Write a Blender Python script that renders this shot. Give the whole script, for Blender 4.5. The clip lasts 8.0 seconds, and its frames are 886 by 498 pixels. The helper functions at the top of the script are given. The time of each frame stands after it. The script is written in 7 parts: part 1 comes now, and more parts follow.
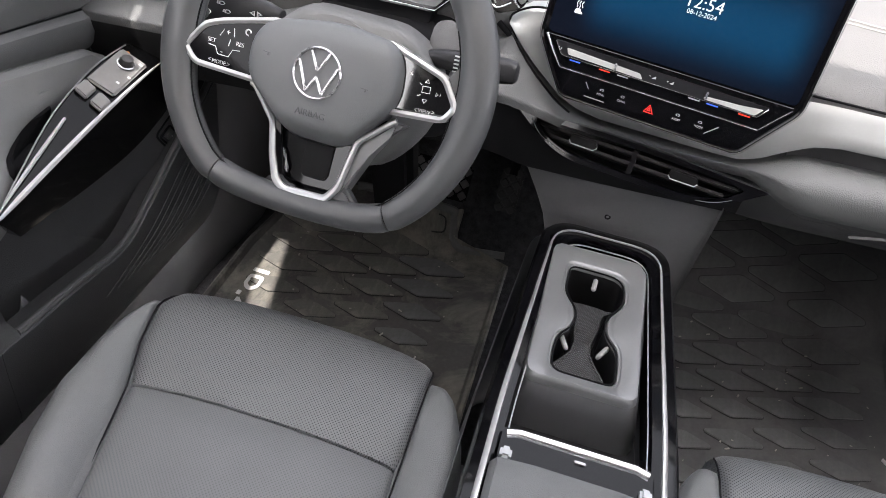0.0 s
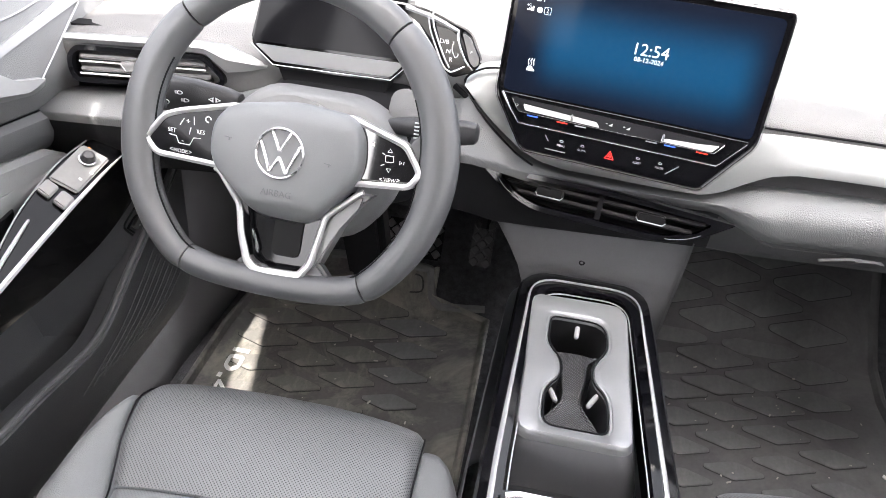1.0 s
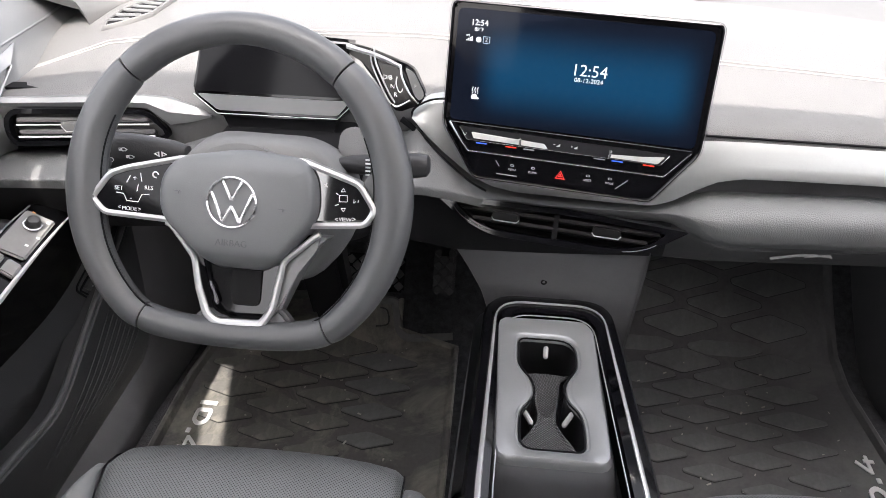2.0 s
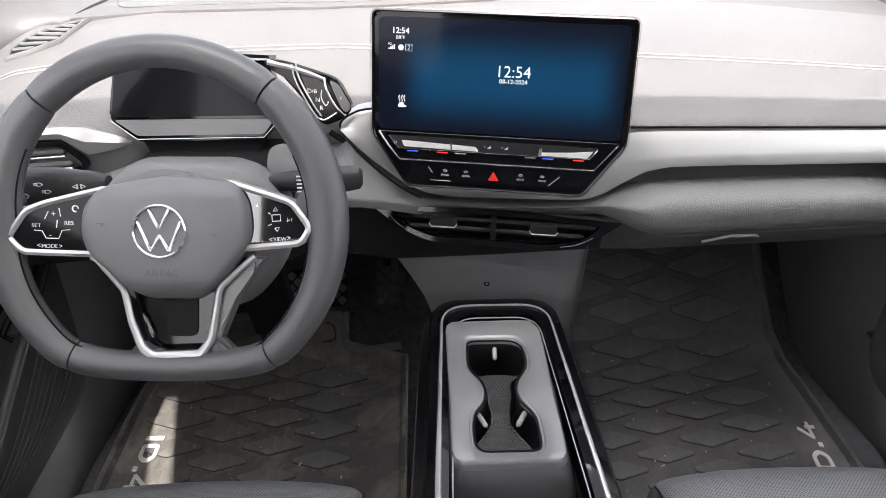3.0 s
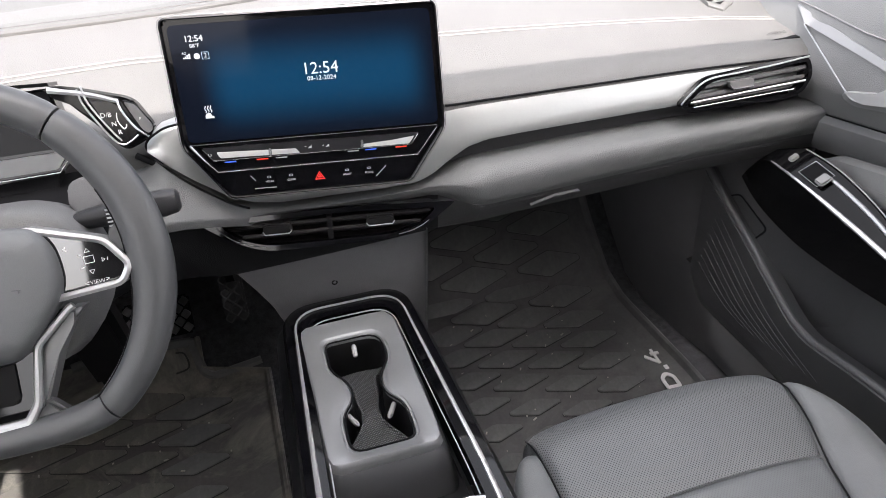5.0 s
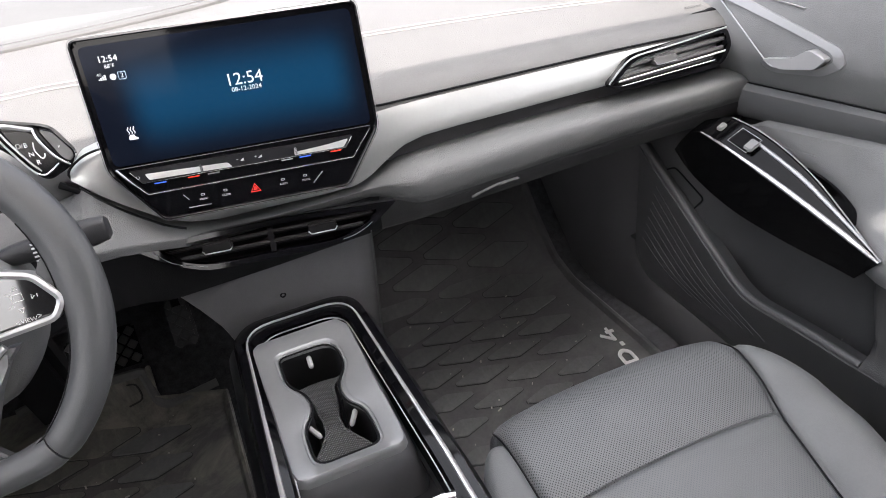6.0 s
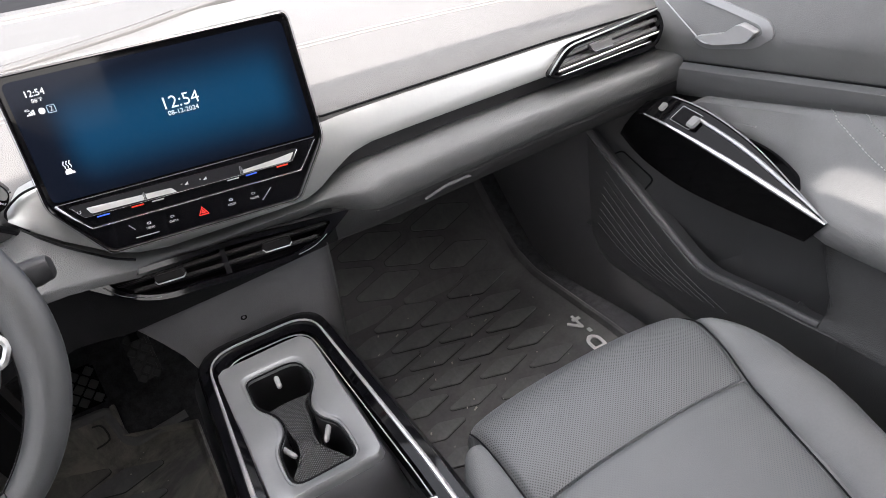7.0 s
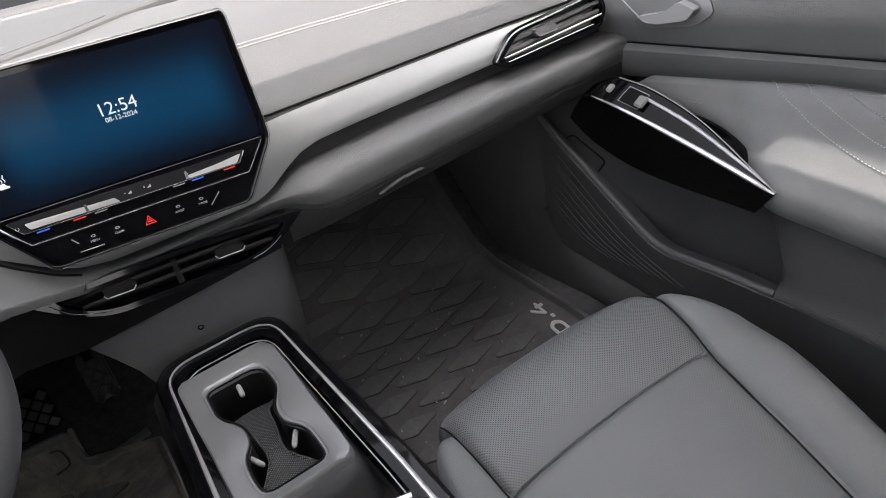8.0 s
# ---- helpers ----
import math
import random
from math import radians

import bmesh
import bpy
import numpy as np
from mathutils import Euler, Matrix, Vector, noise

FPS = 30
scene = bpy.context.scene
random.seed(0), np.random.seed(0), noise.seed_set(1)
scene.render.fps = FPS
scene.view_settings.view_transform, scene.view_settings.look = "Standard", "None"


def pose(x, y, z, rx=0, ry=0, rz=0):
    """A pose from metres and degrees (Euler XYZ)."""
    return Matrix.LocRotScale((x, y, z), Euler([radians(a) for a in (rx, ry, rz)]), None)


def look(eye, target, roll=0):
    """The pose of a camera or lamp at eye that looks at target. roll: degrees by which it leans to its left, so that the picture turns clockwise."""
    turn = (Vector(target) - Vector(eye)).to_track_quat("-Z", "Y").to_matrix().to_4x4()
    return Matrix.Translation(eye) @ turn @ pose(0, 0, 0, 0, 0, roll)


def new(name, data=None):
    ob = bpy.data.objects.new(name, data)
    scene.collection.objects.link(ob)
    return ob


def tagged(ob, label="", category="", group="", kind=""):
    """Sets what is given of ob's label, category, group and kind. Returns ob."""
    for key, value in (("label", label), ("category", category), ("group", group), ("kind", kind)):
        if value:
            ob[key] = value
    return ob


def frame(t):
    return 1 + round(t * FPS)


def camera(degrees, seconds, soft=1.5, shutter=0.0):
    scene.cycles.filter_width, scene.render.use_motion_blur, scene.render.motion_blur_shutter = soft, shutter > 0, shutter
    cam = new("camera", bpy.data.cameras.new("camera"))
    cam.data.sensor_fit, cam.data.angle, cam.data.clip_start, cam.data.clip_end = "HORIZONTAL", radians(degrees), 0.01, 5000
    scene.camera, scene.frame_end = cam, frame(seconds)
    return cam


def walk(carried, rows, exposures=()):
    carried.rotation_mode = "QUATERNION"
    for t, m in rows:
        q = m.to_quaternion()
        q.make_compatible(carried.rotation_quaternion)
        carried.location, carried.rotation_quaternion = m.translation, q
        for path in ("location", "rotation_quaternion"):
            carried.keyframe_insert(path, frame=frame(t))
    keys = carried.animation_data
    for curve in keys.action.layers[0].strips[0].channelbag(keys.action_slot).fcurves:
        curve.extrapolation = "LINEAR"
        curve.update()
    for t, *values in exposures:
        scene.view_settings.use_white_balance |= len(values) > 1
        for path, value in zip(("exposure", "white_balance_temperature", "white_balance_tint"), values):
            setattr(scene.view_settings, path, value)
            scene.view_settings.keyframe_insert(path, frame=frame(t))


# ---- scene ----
cam = camera(65.0, 8.0, soft=0.9)
PATH = [
    (0, (-0.0915, -0.003, 1.063), (-0.329, 1.498, -0.239), 9.9),
    (0.5, (-0.0915, 0.002, 1.069), (-0.322, 1.557, -0.169), 7.3),
    (1, (-0.0915, 0.005, 1.071), (-0.301, 1.610, -0.104), 5.1),
    (2.5, (-0.0900, 0.011, 1.078), (-0.1345, 1.6826, -0.018), 0.5),
    (3, (-0.0880, 0.0145, 1.077), (-0.0325, 1.6889, -0.0155), 0.15),
    (3.5, (-0.0832, 0.0172, 1.080), (0.0764, 1.6795, -0.02), -0.35),
    (4, (-0.0800, 0.019, 1.081), (0.1925, 1.6573, -0.0335), -0.95),
    (4.5, (-0.0778, 0.021, 1.082), (0.2985, 1.6295, -0.044), -1.35),
    (5, (-0.0733, 0.0215, 1.0815), (0.3950, 1.602, -0.0495), -2.1),
    (6.5, (-0.063, 0.023, 1.0735), (0.5858, 1.532, -0.067), -7.05),
    (7, (-0.060, 0.023, 1.071), (0.6375, 1.5106, -0.069), -8.85),
    (7.5, (-0.058, 0.0255, 1.0645), (0.6924, 1.477, -0.0885), -9.9),
    (8, (-0.0565, 0.0265, 1.061), (0.7330, 1.4488, -0.102), -10.4),
]
walk(cam, [(t, look(eye, target, roll)) for t, eye, target, roll in PATH], [(t, stops, 6560, 13) for t, stops in ((0, 2.38), (0.2, 2.75), (0.4, 3.55), (1.2, 3.12), (2.3, 2.42), (4, 2.35), (5, 2.38), (7, 2.45), (7.5, 2.38), (8, 1.93))])

# ---- light ----
world = bpy.data.worlds.new("sky")
scene.world = world
world.use_nodes = True
wn = world.node_tree.nodes
sky = wn.new("ShaderNodeTexSky")
sky.sky_type, sky.sun_disc = "NISHITA", False
SUN_ELEV, SUN_AZ = radians(59), radians(180)
sky.dust_density, sky.air_density, sky.ozone_density = 6.0, 1.0, 0.6
sky.sun_elevation, sky.sun_rotation = SUN_ELEV, SUN_AZ
haze = wn.new("ShaderNodeHueSaturation")
haze.inputs["Saturation"].default_value = 0.26
world.node_tree.links.new(sky.outputs[0], haze.inputs["Color"])
world.node_tree.links.new(haze.outputs[0], wn["Background"].inputs[0])
wn["Background"].inputs[1].default_value = 0.17
sun = new("sun", bpy.data.lights.new("sun", "SUN"))
sun.data.energy, sun.data.angle, sun.data.color = 2.1, radians(0.55), (1, 0.95, 0.88)
SUN_DIR = Vector((math.sin(SUN_AZ) * math.cos(SUN_ELEV), math.cos(SUN_AZ) * math.cos(SUN_ELEV), math.sin(SUN_ELEV)))
sun.matrix_world = look(SUN_DIR * 8, (0, 0, 0))

# ---- materials ----
def node(nt, kind, **sets):
    n = nt.nodes.new(kind)
    for key, value in sets.items():
        n.inputs[key.replace("_", " ")].default_value = value
    return n


def material(name, base, rough=0.5, metal=0.0, var=0.12, vscale=18.0, bump=0.15, bscale=600.0, depth=0.0006, coat=0.0, rvar=0.1, stain=0.0, cell=False, glow=None, spec=0.5, dirt=(0.285, 0.287, 0.284)):
    """A surface with colour and gloss uneven at two scales and a fine relief."""
    m = bpy.data.materials.new(name)
    m.use_nodes = True
    nt, link = m.node_tree, m.node_tree.links.new
    b = nt.nodes["Principled BSDF"]
    b.inputs["Metallic"].default_value = metal
    b.inputs["Specular IOR Level"].default_value = spec
    b.inputs["Coat Weight"].default_value = coat
    b.inputs["Coat Roughness"].default_value = 0.04
    at = nt.nodes.new("ShaderNodeTexCoord")
    big = node(nt, "ShaderNodeTexNoise", Scale=vscale, Detail=4.0, Roughness=0.6)
    fine = node(nt, "ShaderNodeTexNoise", Scale=bscale * 0.4, Detail=2.0)
    for n in (big, fine):
        link(at.outputs["Object"], n.inputs["Vector"])
    tone = nt.nodes.new("ShaderNodeMix")
    tone.data_type = "FLOAT"
    tone.inputs[0].default_value = 0.3
    link(big.outputs["Fac"], tone.inputs[2])
    link(fine.outputs["Fac"], tone.inputs[3])
    ramp = nt.nodes.new("ShaderNodeValToRGB")
    ramp.color_ramp.elements[0].position, ramp.color_ramp.elements[1].position = 0.3, 0.7
    ramp.color_ramp.elements[0].color = (*[c * (1 - var) for c in base], 1)
    ramp.color_ramp.elements[1].color = (*[min(1, c * (1 + var)) for c in base], 1)
    link(tone.outputs[0], ramp.inputs[0])
    colour = ramp.outputs[0]
    if stain:
        dust = node(nt, "ShaderNodeTexNoise", Scale=5.0, Detail=8.0, Roughness=0.7, Distortion=0.6)
        link(at.outputs["Object"], dust.inputs["Vector"])
        pick = nt.nodes.new("ShaderNodeValToRGB")
        pick.color_ramp.elements[0].position, pick.color_ramp.elements[1].position = 0.47, 0.63
        link(dust.outputs["Fac"], pick.inputs[0])
        amount = nt.nodes.new("ShaderNodeMath")
        amount.operation = "MULTIPLY"
        amount.inputs[1].default_value = stain
        link(pick.outputs[0], amount.inputs[0])
        mix = nt.nodes.new("ShaderNodeMix")
        mix.data_type = "RGBA"
        mix.inputs[7].default_value = (*dirt, 1)
        link(amount.outputs[0], mix.inputs[0])
        link(colour, mix.inputs[6])
        colour = mix.outputs[2]
    link(colour, b.inputs["Base Color"])
    gloss = nt.nodes.new("ShaderNodeMapRange")
    gloss.inputs[3].default_value, gloss.inputs[4].default_value = max(0.0, rough * (1 - rvar)), min(1.0, rough * (1 + rvar))
    link(big.outputs["Fac"], gloss.inputs[0])
    link(gloss.outputs[0], b.inputs["Roughness"])
    if bump:
        grain = node(nt, "ShaderNodeTexVoronoi", Scale=bscale) if cell else node(nt, "ShaderNodeTexNoise", Scale=bscale, Detail=3.0)
        link(at.outputs["Object"], grain.inputs["Vector"])
        relief = node(nt, "ShaderNodeBump", Strength=bump, Distance=depth)
        link(grain.outputs[0], relief.inputs["Height"])
        link(relief.outputs[0], b.inputs["Normal"])
    if glow:
        b.inputs["Emission Color"].default_value = (*glow[:3], 1)
        b.inputs["Emission Strength"].default_value = glow[3]
    return m


def perforated(name, base, rough, pitch, show=0.5):
    """Leather with small punched holes in staggered rows, seen from above."""
    m = material(name, base, rough, var=0.06, bump=0.25, bscale=900, cell=True)
    nt, link = m.node_tree, m.node_tree.links.new
    b = nt.nodes["Principled BSDF"]
    at = nt.nodes.new("ShaderNodeTexCoord")
    split = nt.nodes.new("ShaderNodeSeparateXYZ")
    link(at.outputs["Object"], split.inputs[0])

    def calc(op, a, c=None):
        n = nt.nodes.new("ShaderNodeMath")
        n.operation = op
        for i, v in enumerate((a, c)):
            if v is None:
                continue
            if isinstance(v, (int, float)):
                n.inputs[i].default_value = v
            else:
                link(v, n.inputs[i])
        return n.outputs[0]

    # Down the rolled front edge the height carries the rows on.
    along = calc("SUBTRACT", split.outputs[1], calc("MULTIPLY", calc("MINIMUM", split.outputs[2], 0.388), 0.8))
    gx, gy = calc("DIVIDE", split.outputs[0], pitch), calc("DIVIDE", along, pitch * 0.5)
    row = calc("FLOOR", gy)
    odd = calc("MULTIPLY", calc("FRACT", calc("MULTIPLY", row, 0.5)), 1.0)
    fx = calc("SUBTRACT", calc("FRACT", calc("ADD", gx, odd)), 0.5)
    fy = calc("MULTIPLY", calc("SUBTRACT", calc("FRACT", gy), 0.5), 0.5)
    r = calc("SQRT", calc("ADD", calc("MULTIPLY", fx, fx), calc("MULTIPLY", fy, fy)))
    hole = calc("LESS_THAN", r, 0.18)
    old = b.inputs["Base Color"].links[0].from_socket
    mix = nt.nodes.new("ShaderNodeMix")
    mix.data_type = "RGBA"
    mix.inputs[7].default_value = (0.02, 0.02, 0.022, 1)
    link(calc("MULTIPLY", hole, show), mix.inputs[0])
    link(old, mix.inputs[6])
    link(mix.outputs[2], b.inputs["Base Color"])
    return m


DASH = material("grained_grey_vinyl", (0.094, 0.093, 0.092), 0.45, var=0.07, bump=0.7, bscale=700, cell=True)
DASHLOW = material("grained_mid_grey_plastic", (0.114, 0.117, 0.117), 0.42, var=0.06, bump=0.6, bscale=650, cell=True, depth=0.0008)
STRIP = material("satin_silver_paint", (0.335, 0.345, 0.34), 0.34, 0.4, var=0.04, bump=0.05)
DARK = material("dark_grey_plastic", (0.045, 0.045, 0.047), 0.5, var=0.1, bump=0.4, bscale=700, cell=True, spec=0.25)
PANEL = material("charcoal_plastic", (0.1, 0.101, 0.104), 0.42, var=0.08, bump=0.4, bscale=700, cell=True, spec=0.3)
BLACK = material("black_gap", (0.008, 0.008, 0.009), 0.7, bump=0, spec=0.08)
PIANO = material("gloss_black_plastic", (0.004, 0.004, 0.005), 0.06, var=0.1, bump=0, spec=0.36)
# Copies of one gloss black, strong and weak mirrors, to set each pad's reflection.
PADGLOSS = material("gloss_black_strong_mirror", (0.004, 0.004, 0.005), 0.04, var=0.1, bump=0, spec=1.0, coat=1.0)
PADDARK = material("gloss_black_weak_mirror", (0.004, 0.004, 0.005), 0.06, var=0.1, bump=0, spec=0.16)
CHROME = material("bright_chrome", (0.82, 0.82, 0.83), 0.18, 0.82, var=0.03, bump=0)
SATIN = material("satin_aluminium", (0.46, 0.465, 0.47), 0.3, 0.65, var=0.04, bump=0.03)
LEATHER = material("grey_leather", (0.158, 0.164, 0.167), 0.42, var=0.08, bump=0.5, bscale=800, cell=True)
PERF = perforated("perforated_grey_leather", (0.152, 0.159, 0.163), 0.45, 0.0042, 0.92)
RIMSKIN = material("charcoal_wheel_leather", (0.064, 0.066, 0.069), 0.38, var=0.05, bump=0.1, bscale=900, cell=True, spec=0.6)
HUBSKIN = material("slate_wheel_cover", (0.124, 0.129, 0.132), 0.46, var=0.04, bump=0.15, bscale=900, cell=True)
CARPET = material("black_carpet", (0.065, 0.065, 0.07), 0.95, var=0.5, vscale=60, bump=1.0, bscale=900, depth=0.002, spec=0.08)
# Dusty mat rubber; base tones also raised in place of missing fill light.
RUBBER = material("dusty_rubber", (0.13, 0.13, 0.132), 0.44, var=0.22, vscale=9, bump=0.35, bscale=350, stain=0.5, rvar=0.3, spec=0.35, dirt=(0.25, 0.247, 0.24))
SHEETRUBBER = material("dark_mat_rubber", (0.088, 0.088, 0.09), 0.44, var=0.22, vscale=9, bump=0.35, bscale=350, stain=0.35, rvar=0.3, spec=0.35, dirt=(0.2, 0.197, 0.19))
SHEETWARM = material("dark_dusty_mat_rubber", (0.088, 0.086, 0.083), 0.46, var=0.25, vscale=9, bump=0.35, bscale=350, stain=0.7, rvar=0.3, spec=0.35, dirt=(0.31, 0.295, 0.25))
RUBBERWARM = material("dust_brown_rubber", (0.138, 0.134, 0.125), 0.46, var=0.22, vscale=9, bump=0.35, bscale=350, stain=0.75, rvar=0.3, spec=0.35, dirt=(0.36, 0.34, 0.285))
DOORSKIN = material("grained_door_plastic", (0.18, 0.182, 0.183), 0.4, var=0.08, bump=0.6, bscale=700, cell=True)
DOORPAD = material("soft_grey_door_leather", (0.2, 0.202, 0.203), 0.4, var=0.08, bump=0.5, bscale=800, cell=True)
THREAD = material("pale_thread", (0.55, 0.55, 0.54), 0.7, var=0.1, bump=0.3, bscale=2000)
# Pale, less metallic chrome copy; the driver wedge's bright reflections put into its colour.
EDGEMETAL = material("pale_reflection_trim", (0.8, 0.8, 0.8), 0.42, 0.5, var=0.05, bump=0.05)
WHITE = material("white_print", (0.75, 0.75, 0.75), 0.5, var=0.02, bump=0)
WHITEGLOW = material("lit_white_symbol", (0.2, 0.2, 0.2), 0.5, bump=0, glow=(0.9, 0.95, 1.0, 0.2))
REDGLOW = material("lit_red_symbol", (0.5, 0.02, 0.02), 0.5, bump=0, glow=(1.0, 0.04, 0.03, 0.22))
# Printed marks given a faint glow of their own.
REDPRINT = material("glowing_red_print", (0.6, 0.03, 0.015), 0.5, bump=0, glow=(1.0, 0.05, 0.02, 0.14))
BLUEPRINT = material("glowing_blue_print", (0.03, 0.09, 0.5), 0.5, bump=0, glow=(0.05, 0.15, 1.0, 0.16))
SKIN = material("roof_lining", (0.4, 0.395, 0.385), 0.9, bump=0.3, bscale=300, spec=0.2)
GROUND = material("outdoor_concrete", (0.3, 0.29, 0.28), 0.9, bump=0.3, bscale=30, vscale=2)


def translucent(name, colour):
    """Thin cloth that lets daylight seep through."""
    m = bpy.data.materials.new(name)
    m.use_nodes = True
    nt = m.node_tree
    nt.nodes.remove(nt.nodes["Principled BSDF"])
    a, b, mix = nt.nodes.new("ShaderNodeBsdfTranslucent"), nt.nodes.new("ShaderNodeBsdfDiffuse"), nt.nodes.new("ShaderNodeMixShader")
    a.inputs[0].default_value = b.inputs[0].default_value = (*colour, 1)
    mix.inputs[0].default_value = 0.06
    nt.links.new(a.outputs[0], mix.inputs[1])
    nt.links.new(b.outputs[0], mix.inputs[2])
    nt.links.new(mix.outputs[0], nt.nodes["Material Output"].inputs["Surface"])
    return m


def knurled(name, base, rough, pitch):
    """Rubber with a fine raised diamond pattern."""
    m = material(name, base, rough, bump=0)
    nt, link = m.node_tree, m.node_tree.links.new
    at = nt.nodes.new("ShaderNodeTexCoord")
    waves = []
    for turn in (52, -52):
        mp = nt.nodes.new("ShaderNodeMapping")
        mp.inputs["Rotation"].default_value = (0, 0, radians(turn))
        link(at.outputs["Object"], mp.inputs["Vector"])
        w = node(nt, "ShaderNodeTexWave", Scale=0.314 / pitch)
        link(mp.outputs[0], w.inputs["Vector"])
        waves.append(w)
    mul = nt.nodes.new("ShaderNodeMath")
    mul.operation = "MULTIPLY"
    link(waves[0].outputs["Fac"], mul.inputs[0])
    link(waves[1].outputs["Fac"], mul.inputs[1])
    # Grooves darkened and ridges lightened in the colour to carry the relief's shade.
    tint = nt.nodes.new("ShaderNodeValToRGB")
    tint.color_ramp.elements[0].position, tint.color_ramp.elements[1].position = 0.15, 0.6
    tint.color_ramp.elements[0].color = (*[c * 0.25 for c in base], 1)
    tint.color_ramp.elements[1].color = (*[c * 1.5 for c in base], 1)
    link(mul.outputs[0], tint.inputs[0])
    link(tint.outputs[0], nt.nodes["Principled BSDF"].inputs["Base Color"])
    relief = node(nt, "ShaderNodeBump", Strength=1.0, Distance=0.0012)
    link(mul.outputs[0], relief.inputs["Height"])
    link(relief.outputs[0], nt.nodes["Principled BSDF"].inputs["Normal"])
    return m


# ---- mesh tools ----
ORIGIN = {}


def thing(name, at, label, category, group="", kind=""):
    e = new(name)
    e.location = at
    e.empty_display_size = 0.05
    ORIGIN[e.name] = Matrix.Translation(at)
    return tagged(e, label, category, group, kind)


def part(name, bm, mat, parent, label="", angle=40):
    bmesh.ops.remove_doubles(bm, verts=bm.verts, dist=1e-6)
    bmesh.ops.recalc_face_normals(bm, faces=bm.faces)
    me = bpy.data.meshes.new(name)
    bm.to_mesh(me)
    bm.free()
    me.shade_smooth()
    me.set_sharp_from_angle(angle=radians(angle))
    me.materials.append(mat)
    ob = new(name, me)
    if parent is not None:
        ob.parent = parent
        ob.matrix_parent_inverse = ORIGIN.get(parent.name, Matrix()).inverted()
    return tagged(ob, label)


def grid(rows, wrap_v=False, wrap_u=False):
    bm = bmesh.new()
    vs = [[bm.verts.new(p) for p in row] for row in rows]
    nu, nv = len(vs), len(vs[0])
    for i in range(nu if wrap_u else nu - 1):
        for j in range(nv if wrap_v else nv - 1):
            bm.faces.new((vs[i][j], vs[(i + 1) % nu][j], vs[(i + 1) % nu][(j + 1) % nv], vs[i][(j + 1) % nv]))
    return bm, vs


def loft(loops, caps=True):
    """A skin over closed loops of equal count, its ends shut."""
    bm, vs = grid(loops, wrap_v=True)
    if caps:
        bm.faces.new(vs[0][::-1])
        bm.faces.new(vs[-1])
    return bm


def slab(rows, off):
    """A sheet of given thickness: the rows of points, and the same moved by off (a vector, or a function of the point)."""
    move = off if callable(off) else (lambda p: Vector(off))
    loops = [list(map(Vector, row)) + [Vector(p) + move(Vector(p)) for p in reversed(row)] for row in rows]
    return loft(loops)


def rounded(pts, r, n=4):
    """A polygon with its corners rounded; r is one radius or one for each corner."""
    out, k = [], len(pts)
    for i in range(k):
        p, a, b = Vector(pts[i]).to_2d(), Vector(pts[i - 1]).to_2d(), Vector(pts[(i + 1) % k]).to_2d()
        rad = r[i] if isinstance(r, (list, tuple)) else r
        d1, d2 = (a - p), (b - p)
        rr = min(rad, d1.length * 0.48, d2.length * 0.48)
        s, e = p + d1.normalized() * rr, p + d2.normalized() * rr
        for j in range(n + 1):
            t = j / n
            out.append(tuple(s * (1 - t) ** 2 + p * 2 * t * (1 - t) + e * t * t))
    return out


def prism(poly, m, d0, d1, bev=0.0, seg=2):
    """A polygon of the pose's xy plane raised from d0 to d1 along its z, the upper rim bevelled."""
    bm = bmesh.new()
    lo = [bm.verts.new(m @ Vector((x, y, d0))) for x, y in poly]
    hi = [bm.verts.new(m @ Vector((x, y, d1))) for x, y in poly]
    n = len(poly)
    bm.faces.new(lo[::-1])
    bm.faces.new(hi)
    for i in range(n):
        bm.faces.new((lo[i], lo[(i + 1) % n], hi[(i + 1) % n], hi[i]))
    if bev:
        top = [e for e in bm.edges if e.verts[0] in hi and e.verts[1] in hi]
        bmesh.ops.bevel(bm, geom=top, offset=bev, segments=seg, affect="EDGES", clamp_overlap=True)
    return bm


def ringplate(outer, inner, m, d0, d1, lift=0.0):
    """A flat frame between two outlines of equal count; lift raises the middle of its face."""
    rows = []
    n = len(outer)
    for i in range(n):
        (ox, oy), (ix, iy) = outer[i], inner[i]
        mx, my = (ox + ix) / 2, (oy + iy) / 2
        rows.append([m @ Vector(p) for p in ((ox, oy, d0), (ox, oy, d1), (mx, my, d1 + lift), (ix, iy, d1), (ix, iy, d0))])
    bm, _ = grid(rows, wrap_v=True, wrap_u=True)
    return bm


def inset(poly, d):
    """The outline moved inwards by d along its corners' bisectors (counter-clockwise outlines)."""
    out, k = [], len(poly)
    for i in range(k):
        p, a, b = (Vector(q).to_2d() for q in (poly[i], poly[i - 1], poly[(i + 1) % k]))
        e1, e2 = (p - a), (b - p)
        e1 = e1.normalized() if e1.length > 1e-9 else e2.normalized()
        e2 = e2.normalized() if e2.length > 1e-9 else e1
        n1, n2 = Vector((-e1.y, e1.x)), Vector((-e2.y, e2.x))
        h = n1 + n2
        h = h.normalized() if h.length > 1e-6 else n1
        out.append(tuple(p + h * d / max(0.4, h.dot(n1))))
    return out


